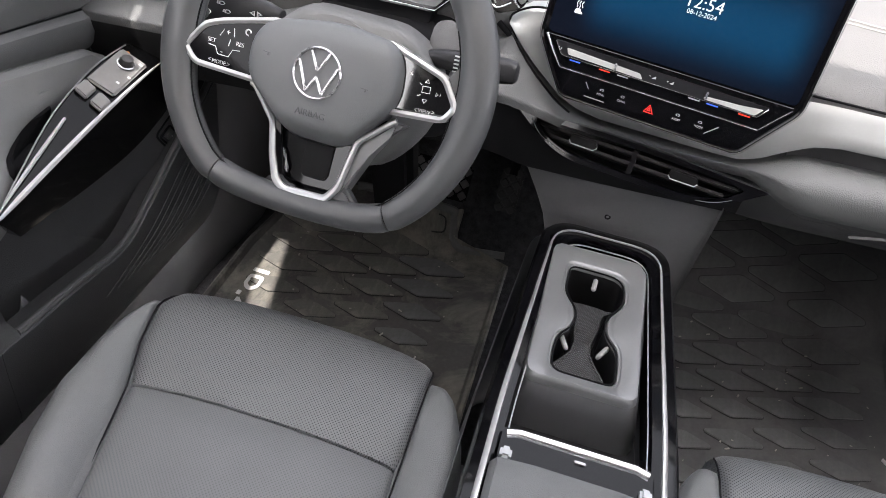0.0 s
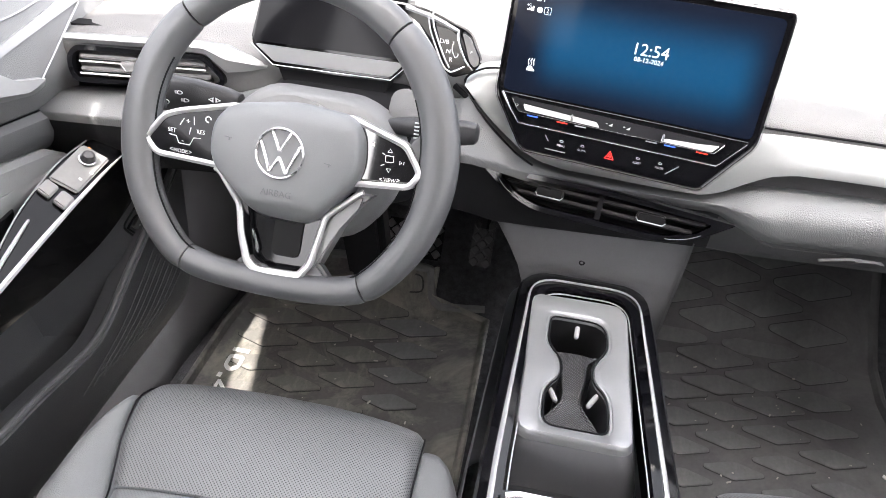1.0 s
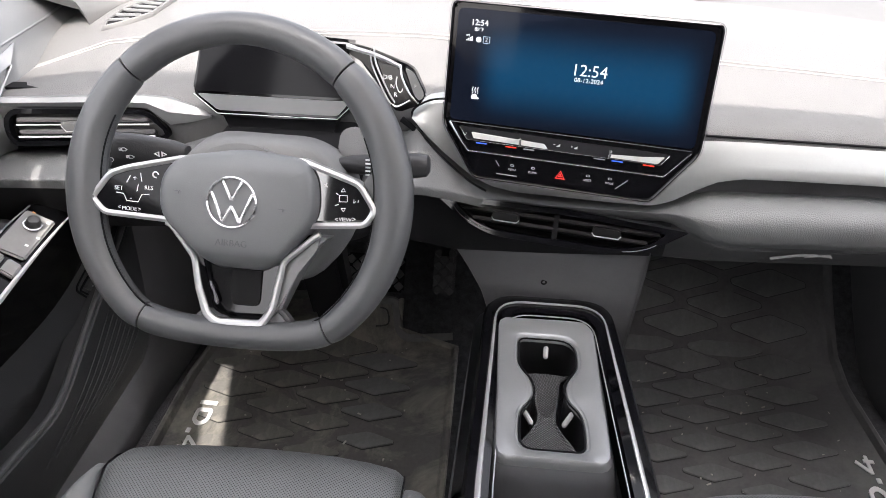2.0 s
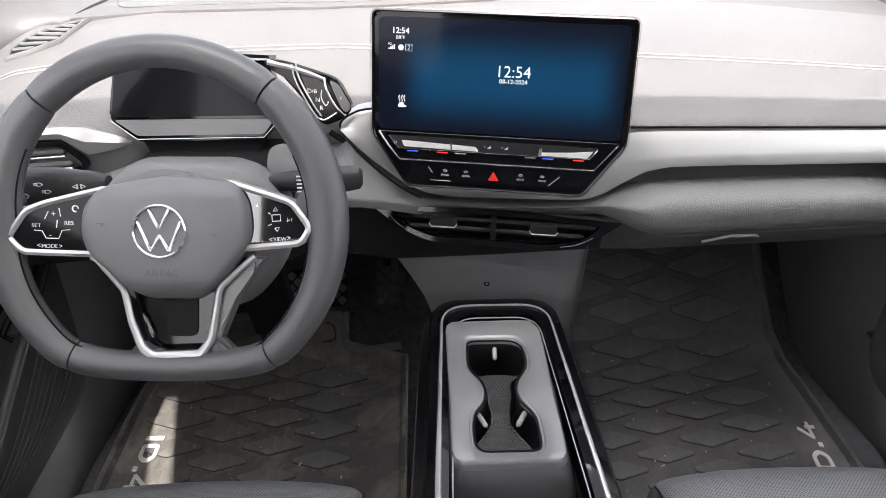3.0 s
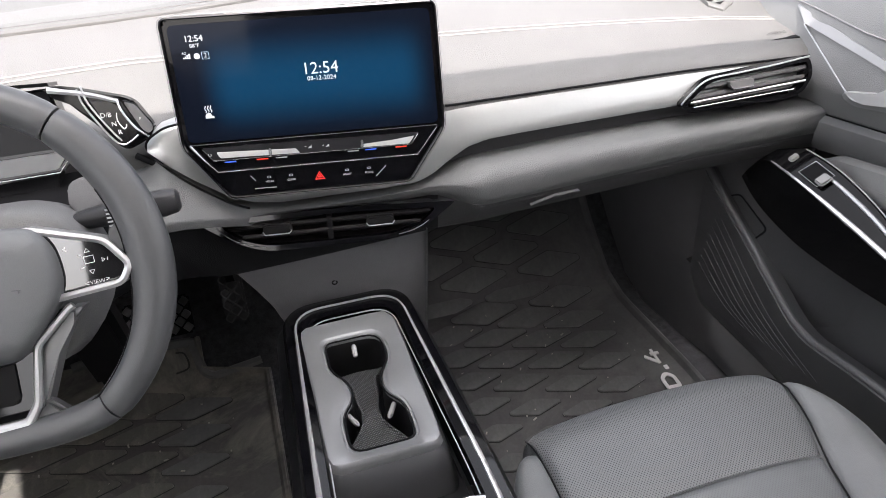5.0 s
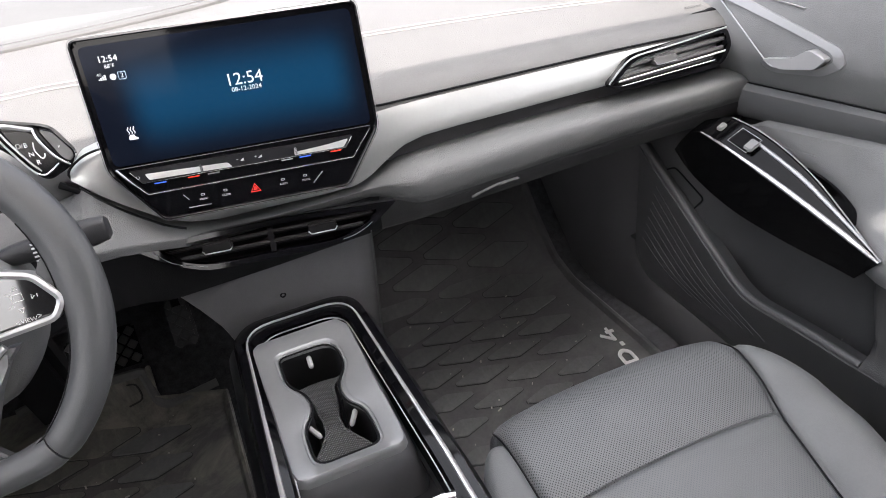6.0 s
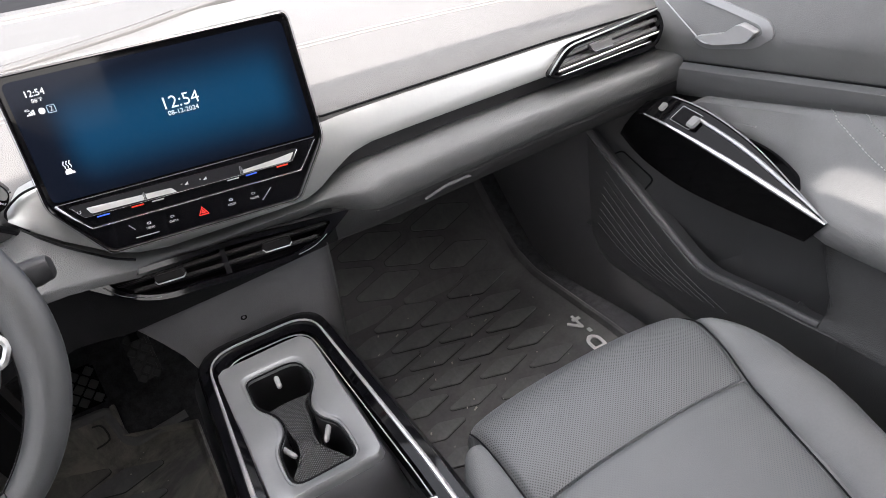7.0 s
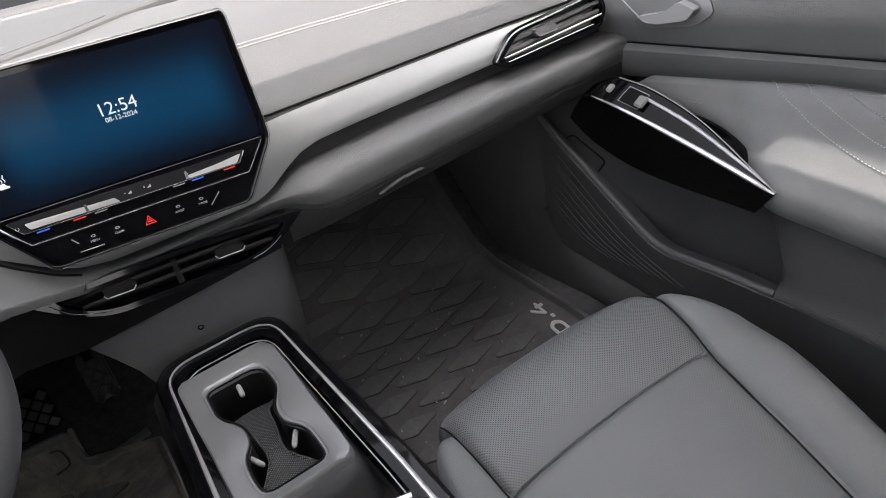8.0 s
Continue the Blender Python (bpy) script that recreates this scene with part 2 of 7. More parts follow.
def tube(pts, r, n=8, closed=False, flat=1.0, caps=True):
    """A rod along points; r is one radius or one for each; flat squeezes it along its second axis."""
    pts = [Vector(p) for p in pts]
    k, rows, side = len(pts), [], None
    for i, p in enumerate(pts):
        a, b = (pts[i - 1], pts[(i + 1) % k]) if closed else (pts[max(i - 1, 0)], pts[min(i + 1, k - 1)])
        t = (b - a).normalized()
        if side is None:
            side = t.orthogonal().normalized()
        side = (side - t * side.dot(t)).normalized()
        up = t.cross(side)
        rad = r[i] if isinstance(r, (list, tuple)) else r
        rows.append([p + side * rad * math.cos(2 * math.pi * j / n) + up * rad * flat * math.sin(2 * math.pi * j / n) for j in range(n)])
    if closed:
        return grid(rows, wrap_v=True, wrap_u=True)[0]
    return loft(rows, caps)


def block(m, size, bev=0.0, seg=2):
    bm = bmesh.new()
    bmesh.ops.create_cube(bm, size=1.0, matrix=m @ Matrix.Diagonal((*size, 1)))
    if bev:
        bmesh.ops.bevel(bm, geom=bm.edges[:], offset=bev, segments=seg, affect="EDGES", clamp_overlap=True)
    return bm


def merged(*bms):
    out = bmesh.new()
    for bm in bms:
        me = bpy.data.meshes.new("tmp")
        bm.to_mesh(me)
        bm.free()
        out.from_mesh(me)
        bpy.data.meshes.remove(me)
    return out


def lettering(text, size, m, thick=0.0003, align="CENTER", bold=-0.014):
    cu = bpy.data.curves.new("letters", "FONT")
    cu.body, cu.size, cu.extrude, cu.align_x, cu.align_y, cu.resolution_u = text, size, thick, align, "CENTER", 3
    cu.offset = bold * size
    ob = bpy.data.objects.new("letters", cu)
    me = bpy.data.meshes.new_from_object(ob)
    me.transform(m)
    bm = bmesh.new()
    bm.from_mesh(me)
    bpy.data.objects.remove(ob)
    bpy.data.meshes.remove(me)
    return bm


def lerp_table(table, x):
    if x <= table[0][0]:
        return table[0][1]
    for (a, va), (b, vb) in zip(table, table[1:]):
        if x <= b:
            return va + (vb - va) * (x - a) / (b - a)
    return table[-1][1]


def smooth_path(pts, n=6):
    """Points along a soft curve through the given ones."""
    pts = [Vector(p) for p in pts]
    out = []
    for i in range(len(pts) - 1):
        p0, p1, p2, p3 = pts[max(i - 1, 0)], pts[i], pts[i + 1], pts[min(i + 2, len(pts) - 1)]
        for j in range(n):
            t = j / n
            out.append(0.5 * (2 * p1 + (p2 - p0) * t + (2 * p0 - 5 * p1 + 4 * p2 - p3) * t * t + (3 * p1 - p0 - 3 * p2 + p3) * t ** 3))
    out.append(pts[-1])
    return out


def facing(c, yaw, lean):
    """A pose whose z looks back at the driver, leaning up by lean, and whose x runs to the right."""
    return Matrix.Translation(c) @ Matrix.Rotation(radians(yaw), 4, "Z") @ Matrix.Rotation(radians(90 - lean), 4, "X")

# ---- the setting: ground, floor, shell ----
XC = 0.012  # the car's middle line


def plain(name, bm, mat, label, category, kind="structure"):
    return tagged(part(name, bm, mat, None), label, category, kind=kind)


plain("ground", block(pose(0, 0, -0.43), (60, 60, 0.1)), GROUND, "pale concrete ground outside the car", "ground")

FLOOR = ((-0.9, 0.0), (1.16, 0.0), (1.24, 0.025), (1.33, 0.11), (1.47, 0.27), (1.60, 0.42), (1.66, 0.75))
for side in (-1, 1):
    a, b = (XC + 0.09, 0.86) if side > 0 else (-0.84, XC - 0.07)
    rows = [[(a, y, z), (a * 0.5 + b * 0.5, y, z), (b, y, z)] for y, z in FLOOR]
    plain("floor", slab(rows, (0, 0.02, -0.03)), CARPET, "black carpet of the footwell floor, rising to the toe board", "floor")

# The sill below each door, which widens ahead into the side lining of the footwell.
SILLSKIN = material("black_sill_plastic", (0.104, 0.104, 0.108), 0.42, var=0.08, bump=0.4, bscale=700, cell=True, spec=0.4)
SILL = ((0.741, 0.0), (0.7425, 0.016), (0.749, 0.03), (0.772, 0.052), (0.80, 0.074), (0.83, 0.09), (0.84, 0.30))
KICK = ((0.728, 0.0), (0.729, 0.06), (0.729, 0.15), (0.730, 0.28), (0.735, 0.42), (0.742, 0.54), (0.75, 0.65))
for side in (-1, 1):
    rows = []
    wide = ((0.046, 0.044, 0.041, 0.03, 0.018, 0.008, 0.004) if side > 0 else (0,) * 7)
    for i in range(34):
        y = -0.6 + 1.4 * i / 7 if i < 8 else 0.80 + 0.8 * (i - 7) / 26
        k = max(0, min(1, (y - 0.88) / 0.27))
        k = k * k * (3 - 2 * k)
        rows.append([(XC + side * (a[0] + (b[0] - a[0]) * k + w * (1 - 0.35 * k) - 0.03 * max(0, y - 1.1)), y, a[1] + (b[1] - a[1]) * k) for a, b, w in zip(SILL, KICK, wide)])
    plain("sill", slab(rows, (side * 0.03, 0, -0.01)), SILLSKIN, "charcoal plastic sill trim rising into the footwell side", "sill")

# Unseen roof, pillars, rear: added to close the cabin behind and above the camera.
CLOTH = material("dark_grey_cloth", (0.07, 0.07, 0.072), 0.9, bump=0.4, bscale=400)
SHADE = translucent("roof_shade_cloth", (0.58, 0.575, 0.57))
roof_z = lambda x: 1.385 - 0.1 * x * x
# Unseen cloth shade added to spread daylight; its edge gaps cast the sun strips.
rows = []
for y in (-0.25, -0.1, 0.018, 0.022, 0.04, 0.20, 0.284, 0.287, 0.36):
    l, r = -0.556 - 0.24 * (y - 0.04), (0.700 if y < 0.02 else 0.706)
    if y < 0.02 or y > 0.285:
        l = -0.66
    rows.append([(l + (r - l) * k / 6, y, roof_z(l + (r - l) * k / 6)) for k in range(7)])
plain("unseen_roof_shade", slab(rows, (0, 0, 0.003)), SHADE, "unseen cloth sheet added overhead to soften the daylight", "roof shade")
# The lining behind the shade is dark cloth to keep gloss reflections low.
for x0, x1, y0, y1, what in ((-0.80, 0.82, 0.36, 0.49, "in front of"), (-0.80, 0.82, -1.8, -0.25, "behind")):
    rows = [[(x0 + (x1 - x0) * k / 6, y, roof_z(x0 + (x1 - x0) * k / 6)) for k in range(7)] for y in (y0, y1)]
    plain("ceiling", slab(rows, (0, 0, 0.03)), SKIN if y0 > 0 else CLOTH, "grey roof lining " + what + " the glass roof", "ceiling")
rows = [[(-0.60 - 0.24 * (y - 0.04), y, 1.345), (-0.80, y, 1.32)] for y in (-0.25, -0.2, 0.04, 0.36)]
plain("ceiling", slab(rows, (0, 0, 0.02)), SKIN, "unseen grey lining beside the shade, leaving a sun gap", "ceiling")
rows = [[(0.705 if y > 0.03 else 0.722, y, 1.34), (0.82, y, 1.32)] for y in (-0.25, -0.2, 0.0299, 0.0301, 0.36)]
plain("ceiling", slab(rows, (0, 0, 0.02)), SKIN, "unseen grey lining beside the shade, leaving a sun gap", "ceiling")
plain("wall_rear", block(pose(0, -1.75, 0.53), (1.7, 0.08, 1.64)), CLOTH, "unseen dark wall added to close the cabin behind", "wall")
for side in (-1, 1):
    sx = lambda x: XC + side * x
    plain("pillar", tube([(sx(0.90), 1.75, 0.68), (sx(0.86), 1.25, 0.95), (sx(0.79), 0.49, 1.32)], 0.055, 10, flat=0.7), SKIN, "grey lined windscreen pillar", "pillar")
    plain("pillar", tube([(sx(0.80), -0.25, 0.2), (sx(0.82), -0.28, 0.85), (sx(0.79), -0.35, 1.33)], 0.07, 10), SKIN, "grey lined middle pillar", "pillar")
    plain("wall_side", block(pose(sx(0.84), -0.95, 0.35), (0.06, 1.5, 0.95)), CLOTH, "unseen dark lower side wall added beside the rear", "wall")
    plain("roof_rail", tube([(sx(0.80), 0.49, 1.33), (sx(0.80), -0.35, 1.34), (sx(0.79), -1.8, 1.32)], 0.045, 10), SKIN, "grey lined roof rail above the doors", "roof rail")
    rows = [[(sx(x + 0.03 * (y - 1.2)), y, z) for x, z in ((0.755, 0.70), (0.80, 0.755), (0.84, 0.79), (0.88, 0.84), (0.93, 0.93))] for y in (0.98, 1.1, 1.25, 1.45, 1.75)]
    # Trim takes a dark plastic to carry the shade at the pillar's foot.
    plain("pillar_trim", slab(rows, (side * 0.02, 0, -0.01)), DARK, "windscreen pillar foot trim, darkened in place of its shade", "pillar trim")

# ---- dashboard ----
SEAMDARK = material("seam_shadow_vinyl", (0.075, 0.074, 0.073), 0.7, bump=0)
FRONT = ((-0.76, 0.795), (-0.5, 0.822), (-0.2, 0.85), (0.18, 0.85), (0.37, 0.846), (0.55, 0.842), (0.77, 0.827))
CROWN = ((-0.77, -0.055), (-0.714, -0.04), (-0.6, 0.0), (-0.447, 0.018), (-0.185, 0.017), (0.0, 0.008), (0.22, 0.0), (0.43, -0.009), (0.65, -0.022), (0.79, -0.036))
TOP = ((-0.004, 0.7), (-0.003, 0.714), (0.0, 0.7195), (0.008, 0.728), (0.03, 0.7405), (0.075, 0.7555), (0.13, 0.770), (0.21, 0.785), (0.285, 0.793), (0.36, 0.795), (0.372, 0.794), (0.377, 0.787))


def front(x):
    return lerp_table(FRONT, x)


def top_point(x, dy, z):
    k = max(0, min(1, dy / 0.25))
    return Vector((XC + (x - XC) * (1 + 0.07 * k), front(x) + dy - 0.06 * max(0, abs(x - XC) - 0.3) / 0.46 * max(0, min(1, dy / 0.37)), z + lerp_table(CROWN, x) * max(0, min(1, dy / 0.13))))


def top_height(x, dy):
    return top_point(x, dy, lerp_table(TOP, dy)).z


dash = thing("dashboard", (XC, 1.0, 0.6), "grey dashboard with padded top and satin silver strip", "dashboard")
XS = [-0.762 + i * 1.524 / 60 + XC for i in range(61)]
part("top_pad", slab([[top_point(x, dy, z) for dy, z in TOP] for x in XS], (0, 0.004, -0.03)), DASH, dash, "pale grey grained padded dashboard top")
SHELFSKIN = material("grey_shelf_vinyl", (0.072, 0.071, 0.07), 0.5, var=0.05, bump=0.35, bscale=700, cell=True)
FAR = ((0.384, 0.775), (0.389, 0.7815), (0.45, 0.780), (0.60, 0.776), (0.655, 0.775), (0.657, 0.772), (0.662, 0.772), (0.664, 0.7755), (0.672, 0.7745), (0.674, 0.7715), (0.679, 0.7715), (0.681, 0.774), (0.80, 0.768))
part("rear_shelf", slab([[top_point(x, dy, z) for dy, z in FAR] for x in XS], (0, 0.0, -0.03)), SHELFSKIN, dash, "pale ridged shelf below the windscreen")
for off, z in ((0.699, 0.7735), (0.712, 0.773), (0.725, 0.7725)):
    part("shelf_line", tube([top_point(x, off, z) for x in XS], 0.0022, 5), SEAMDARK, dash, "thin dark ridge line")
# The raised cover below the windscreen, with a low riser along its near edge.
COVER_EDGE = ((-0.75, 1.03), (-0.60, 1.062), (-0.54, 1.071), (-0.456, 1.075), (-0.38, 1.083), (-0.30, 1.092), (-0.22, 1.099), (-0.135, 1.115), (-0.054, 1.137), (0.03, 1.166), (0.116, 1.208), (0.32, 1.32))
COVER_FOOT = ((-0.75, 0.776), (-0.60, 0.801), (-0.54, 0.803), (-0.456, 0.808), (-0.30, 0.807), (-0.20, 0.806), (-0.09, 0.804), (0.03, 0.801), (0.116, 0.799), (0.32, 0.784))
rows = []
for i in range(65):
    x = -0.598 + 0.908 * i / 64
    y, z, far = lerp_table(COVER_EDGE, x), lerp_table(COVER_FOOT, x), top_point(x, 0.63, 0.777)
    rows.append([(x, y - 0.002, z - 0.006), (x, y, z + 0.0035), (x, y + 0.003, z + 0.0055), (x, y + 0.008, z + 0.006)] + [(x + (far.x - x) * k, y + 0.008 + (far.y - y - 0.008) * k, z + 0.006 + (far.z - z - 0.006) * k) for k in (0.1, 0.3, 0.6, 1.0)])
part("rear_cover", slab(rows, (0, 0.004, -0.012)), SHELFSKIN, dash, "raised pale cover below the windscreen")
# Its end beside the driver's door, where the riser grows taller and turns towards the door.
curves = (
    ((-0.690, 1.000, 0.766), (-0.684, 1.018, 0.772), (-0.676, 1.04, 0.778), (-0.662, 1.058, 0.785), (-0.632, 1.066, 0.794), (-0.594, 1.064, 0.797)),
    ((-0.694, 1.000, 0.785), (-0.690, 1.020, 0.788), (-0.684, 1.044, 0.793), (-0.668, 1.066, 0.798), (-0.634, 1.072, 0.804), (-0.594, 1.0675, 0.8055)),
    ((-0.706, 1.005, 0.800), (-0.704, 1.026, 0.803), (-0.699, 1.055, 0.805), (-0.680, 1.082, 0.807), (-0.638, 1.083, 0.8085), (-0.594, 1.074, 0.8075)),
    ((-0.80, 1.02, 0.815), (-0.80, 1.07, 0.813), (-0.78, 1.14, 0.811), (-0.73, 1.18, 0.809), (-0.66, 1.16, 0.807), (-0.594, 1.13, 0.806)),
    ((-0.86, 1.10, 0.81), (-0.86, 1.20, 0.80), (-0.82, 1.32, 0.79), (-0.76, 1.40, 0.785), (-0.68, 1.42, 0.783), (-0.594, 1.42, 0.783)),
)
part("rear_cover", slab([smooth_path(c, 5) for c in curves], (0, 0.004, -0.012)), SHELFSKIN, dash, "tall rounded end of the cover beside the door", angle=60)
part("cover_line", tube(smooth_path([(-0.58, 1.20, 0.7985), (-0.548, 1.125, 0.8065), (-0.525, 1.104, 0.809), (-0.49, 1.098, 0.8115)] + [(x, lerp_table(COVER_EDGE, x) + 0.021, lerp_table(COVER_FOOT, x) + 0.0053) for x in (-0.44, -0.38, -0.30, -0.22, -0.135, -0.054, 0.03, 0.10)], 4), 0.0011, 5), SEAMDARK, dash, "thin joint line")
part("black_edge", slab([[top_point(x, dy, z) for dy, z in ((0.803, 0.766), (0.86, 0.764), (1.0, 0.762))] for x in XS], (0, 0, -0.02)), BLACK, dash, "black edge below the windscreen")
SEAMTHREAD = material("grey_seam_thread", (0.27, 0.268, 0.262), 0.7, var=0.1, bump=0.3, bscale=2000)
# Two seams with their thread along the padded top.
for off in (0.124, 0.133):
    pts = [top_point(x, off, lerp_table(TOP, off)) + Vector((0, 0, 0.0006)) for x in [XC - 0.75 + i * 1.5 / 300 for i in range(301)]]
    bm = tube(pts, 0.001, 5)
    part("seam_groove", tube([p + Vector((0, 0.0022, -0.0012)) for p in pts], 0.0011, 5), SEAMDARK, dash, "shallow seam groove")
    part("seam_thread", bm, SEAMTHREAD, dash, "pale double stitching")

STRIP_TOP = ((-0.19, 0.727), (-0.172, 0.742), (-0.15, 0.747), (0.1, 0.735), (0.18, 0.7165), (0.55, 0.7165), (0.77, 0.7165))
STRIP_LOW = ((-0.19, 0.7245), (-0.175, 0.704), (-0.15, 0.678), (-0.112, 0.645), (-0.085, 0.63), (-0.05, 0.6225), (0.008, 0.62), (0.09, 0.616), (0.132, 0.616), (0.155, 0.625), (0.18, 0.643), (0.206, 0.659), (0.235, 0.666), (0.287, 0.668), (0.538, 0.672), (0.77, 0.672))
rows = []
for i in range(97):
    x = -0.19 + 0.955 * i / 96
    zt, zb, y0 = lerp_table(STRIP_TOP, x), lerp_table(STRIP_LOW, x), front(x)
    rows.append([(x, y0 + (0.002, -0.003, -0.009, -0.016, -0.020, -0.019, -0.008)[k], zt + (zb - zt) * t) for k, t in enumerate((0, 0.08, 0.3, 0.6, 0.88, 0.96, 1.0))])
part("decor_strip", slab(rows, (0, 0.02, 0)), STRIP, dash, "satin silver decor strip that dips below the display")

PAD_TOP = ((-0.76, 0.655), (-0.5, 0.672), (-0.45, 0.69), (-0.2, 0.70), (-0.185, 0.712), (-0.175, 0.70), (-0.15, 0.674), (-0.112, 0.641), (-0.085, 0.626), (-0.05, 0.6185), (0.008, 0.616), (0.09, 0.612), (0.132, 0.612), (0.155, 0.619), (0.18, 0.630), (0.206, 0.639), (0.373, 0.646), (0.77, 0.652))
CREASE = ((-0.76, 0.645), (-0.6, 0.645), (-0.5, 0.655), (-0.3, 0.66), (-0.2, 0.664), (-0.18, 0.662), (-0.165, 0.657), (-0.148, 0.649), (-0.11, 0.630), (-0.085, 0.617), (-0.05, 0.612), (0.142, 0.612), (0.279, 0.620), (0.448, 0.630), (0.712, 0.644), (0.77, 0.646))
REACH = ((-0.76, 0.055), (-0.52, 0.055), (-0.46, 0.097), (-0.2, 0.09), (-0.165, 0.075), (-0.145, 0.062), (-0.11, 0.042), (-0.085, 0.028), (-0.05, 0.022), (0.155, 0.022), (0.205, 0.055), (0.77, 0.055))
SETBACK = ((-0.76, 0.055), (-0.52, 0.055), (-0.46, 0.097), (-0.23, 0.09), (-0.16, 0.022), (0.155, 0.022), (0.205, 0.055), (0.77, 0.055))
# Darker copy of the pad's plastic.
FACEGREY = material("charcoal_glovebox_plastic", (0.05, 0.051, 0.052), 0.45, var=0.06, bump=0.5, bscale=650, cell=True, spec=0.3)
BOTTOM = ((-0.76, 0.555), (-0.25, 0.562), (-0.19, 0.542), (-0.134, 0.529), (-0.06, 0.531), (0.0, 0.533), (0.183, 0.542), (0.328, 0.55), (0.507, 0.56), (0.77, 0.574))
# Base taken near black to carry the shade under the dashboard.
FACE = material("shaded_lower_dash_plastic", (0.013, 0.013, 0.014), 0.5, var=0.06, bump=0.5, bscale=650, cell=True, spec=0.1)


def lower_dash(x):
    """The section of the lower dashboard at x: the pad, then the face below it; the passenger's side rolls over softly."""
    zt, zc, zb = lerp_table(PAD_TOP, x), lerp_table(CREASE, x), lerp_table(BOTTOM, x)
    y0, yc, yf = front(x) - 0.02, front(x) - lerp_table(REACH, x), front(x) - lerp_table(SETBACK, x)
    soft = max(0, min(1, (x - 0.155) / 0.07))
    k = 0.12 + 0.88 * max(0, min(1, (lerp_table(SETBACK, x) - 0.022) / 0.033))
    ctrl = Vector((x, yc - 0.004, zc + 0.002 + 0.007 * soft))
    end = Vector((x, yc - 0.001, zc - 0.012)).lerp(Vector((x, yf + 0.010 * k, (zc + zb) / 2)), soft)
    start, w = Vector((x, y0, zt - 0.001)), 7 - 5.6 * soft
    pad = [Vector((x, y0 + 0.03, zt - 0.004)), Vector((x, y0 + 0.006, zt))]
    for i in range(11):
        t = i / 10
        a, b, c = (1 - t) ** 2, 2 * t * (1 - t) * w, t * t
        pad.append((start * a + ctrl * b + end * c) / (a + b + c))
    mid = Vector((x, yf + 0.002 * k, zc - 0.022)).lerp(end + Vector((0, 0.002, -0.006)), soft)
    face = [end, mid, mid.lerp(Vector((x, yf + 0.025 * k, zb + 0.004)), 0.5), Vector((x, yf + 0.025 * k, zb + 0.004)), Vector((x, yf + 0.032 * k, zb)), Vector((x, yf + 0.09 * max(0.4, k), zb - 0.004 - 0.008 * k)), Vector((x, yf + 0.25, zb - 0.05)), Vector((x, yf + 0.45, zb - 0.13))]
    return pad, face


part("lower_pad", slab([lower_dash(-0.75 + 1.518 * i / 110)[0] for i in range(111)], (0, 0.012, -0.004)), DASHLOW, dash, "mid grey grained lower dashboard that rounds off below", angle=60)
part("lower_face", slab([lower_dash(-0.75 + 0.91 * i / 70)[1] for i in range(71)], (0, 0.012, 0.008)), FACE, dash, "dark underside of the dashboard, shade put into its colour")
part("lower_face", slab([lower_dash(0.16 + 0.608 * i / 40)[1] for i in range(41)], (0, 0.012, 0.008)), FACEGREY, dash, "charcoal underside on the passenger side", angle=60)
# The dark groove between strip and lower pad, and the filler behind it.
rows = []
for i in range(41):
    x = 0.19 + 0.575 * i / 40
    zt, zb, y0 = lerp_table(STRIP_LOW, x) + 0.004, lerp_table(PAD_TOP, x) - 0.006, front(x)
    rows.append([(x, y0 + 0.006, zt), (x, y0 + 0.006, (zt + zb) / 2), (x, y0 + 0.004, zb)])
part("strip_joint", tube(smooth_path([(x, front(x) - y, z) for x, y, z in ((-0.12, 0.008, 0.7475), (-0.152, 0.008, 0.7485), (-0.174, 0.008, 0.743), (-0.1915, 0.008, 0.727), (-0.177, 0.012, 0.703))], 5), 0.0015, 6), BLACK, dash, "dark joint round the end of the strip")
# Groove rod, thickened past the strip's tip to carry the dark shadow there.
part("strip_joint", tube(smooth_path([(x, front(x) - y, z) for x, y, z in ((-0.204, 0.008, 0.7175), (-0.19, 0.016, 0.7105), (-0.177, 0.018, 0.6985), (-0.152, 0.0205, 0.6735), (-0.115, 0.0215, 0.642), (-0.09, 0.021, 0.6275))], 5), [0.0042 - 0.0026 * i / 25 for i in range(26)], 8), BLACK, dash, "black rod for the groove and shadow below the strip end")
part("strip_joint", tube([(x, front(x) - 0.003, lerp_table(STRIP_TOP, x) + 0.0012) for x in [0.165 + 0.6 * i / 30 for i in range(31)]], 0.0016, 6), BLACK, dash, "dark joint above the strip")
part("groove", slab(rows, (0, 0.02, 0)), DARK, dash, "dark recessed groove below the strip")
rows = [[(x, front(x) + 0.03, 0.735), (x, front(x) + 0.02, 0.66), (x, front(x) + 0.03, 0.56)] for x in XS]
part("inner_wall", slab(rows, (0, 0.02, 0)), BLACK, dash)
for side in (-1, 1):
    x = XC + side * 0.764
    pts = [(front(x) - 0.004, 0.705), (front(x) - 0.025, 0.665), (front(x) - 0.058, 0.62), (front(x) - 0.03, 0.56), (1.2, 0.5), (1.33, 0.62), (1.25, 0.675), (front(x) + 0.13, 0.67), (front(x) + 0.03, 0.70)]
    m = Matrix(((0, 0, 1, x), (1, 0, 0, 0), (0, 1, 0, 0), (0, 0, 0, 1)))
    part("end_panel", prism(rounded(pts, 0.012), m, -0.006, 0.006), DARK, dash, "dark end panel")
# Glovebox lid with its joint line and recessed pull.
rows = []
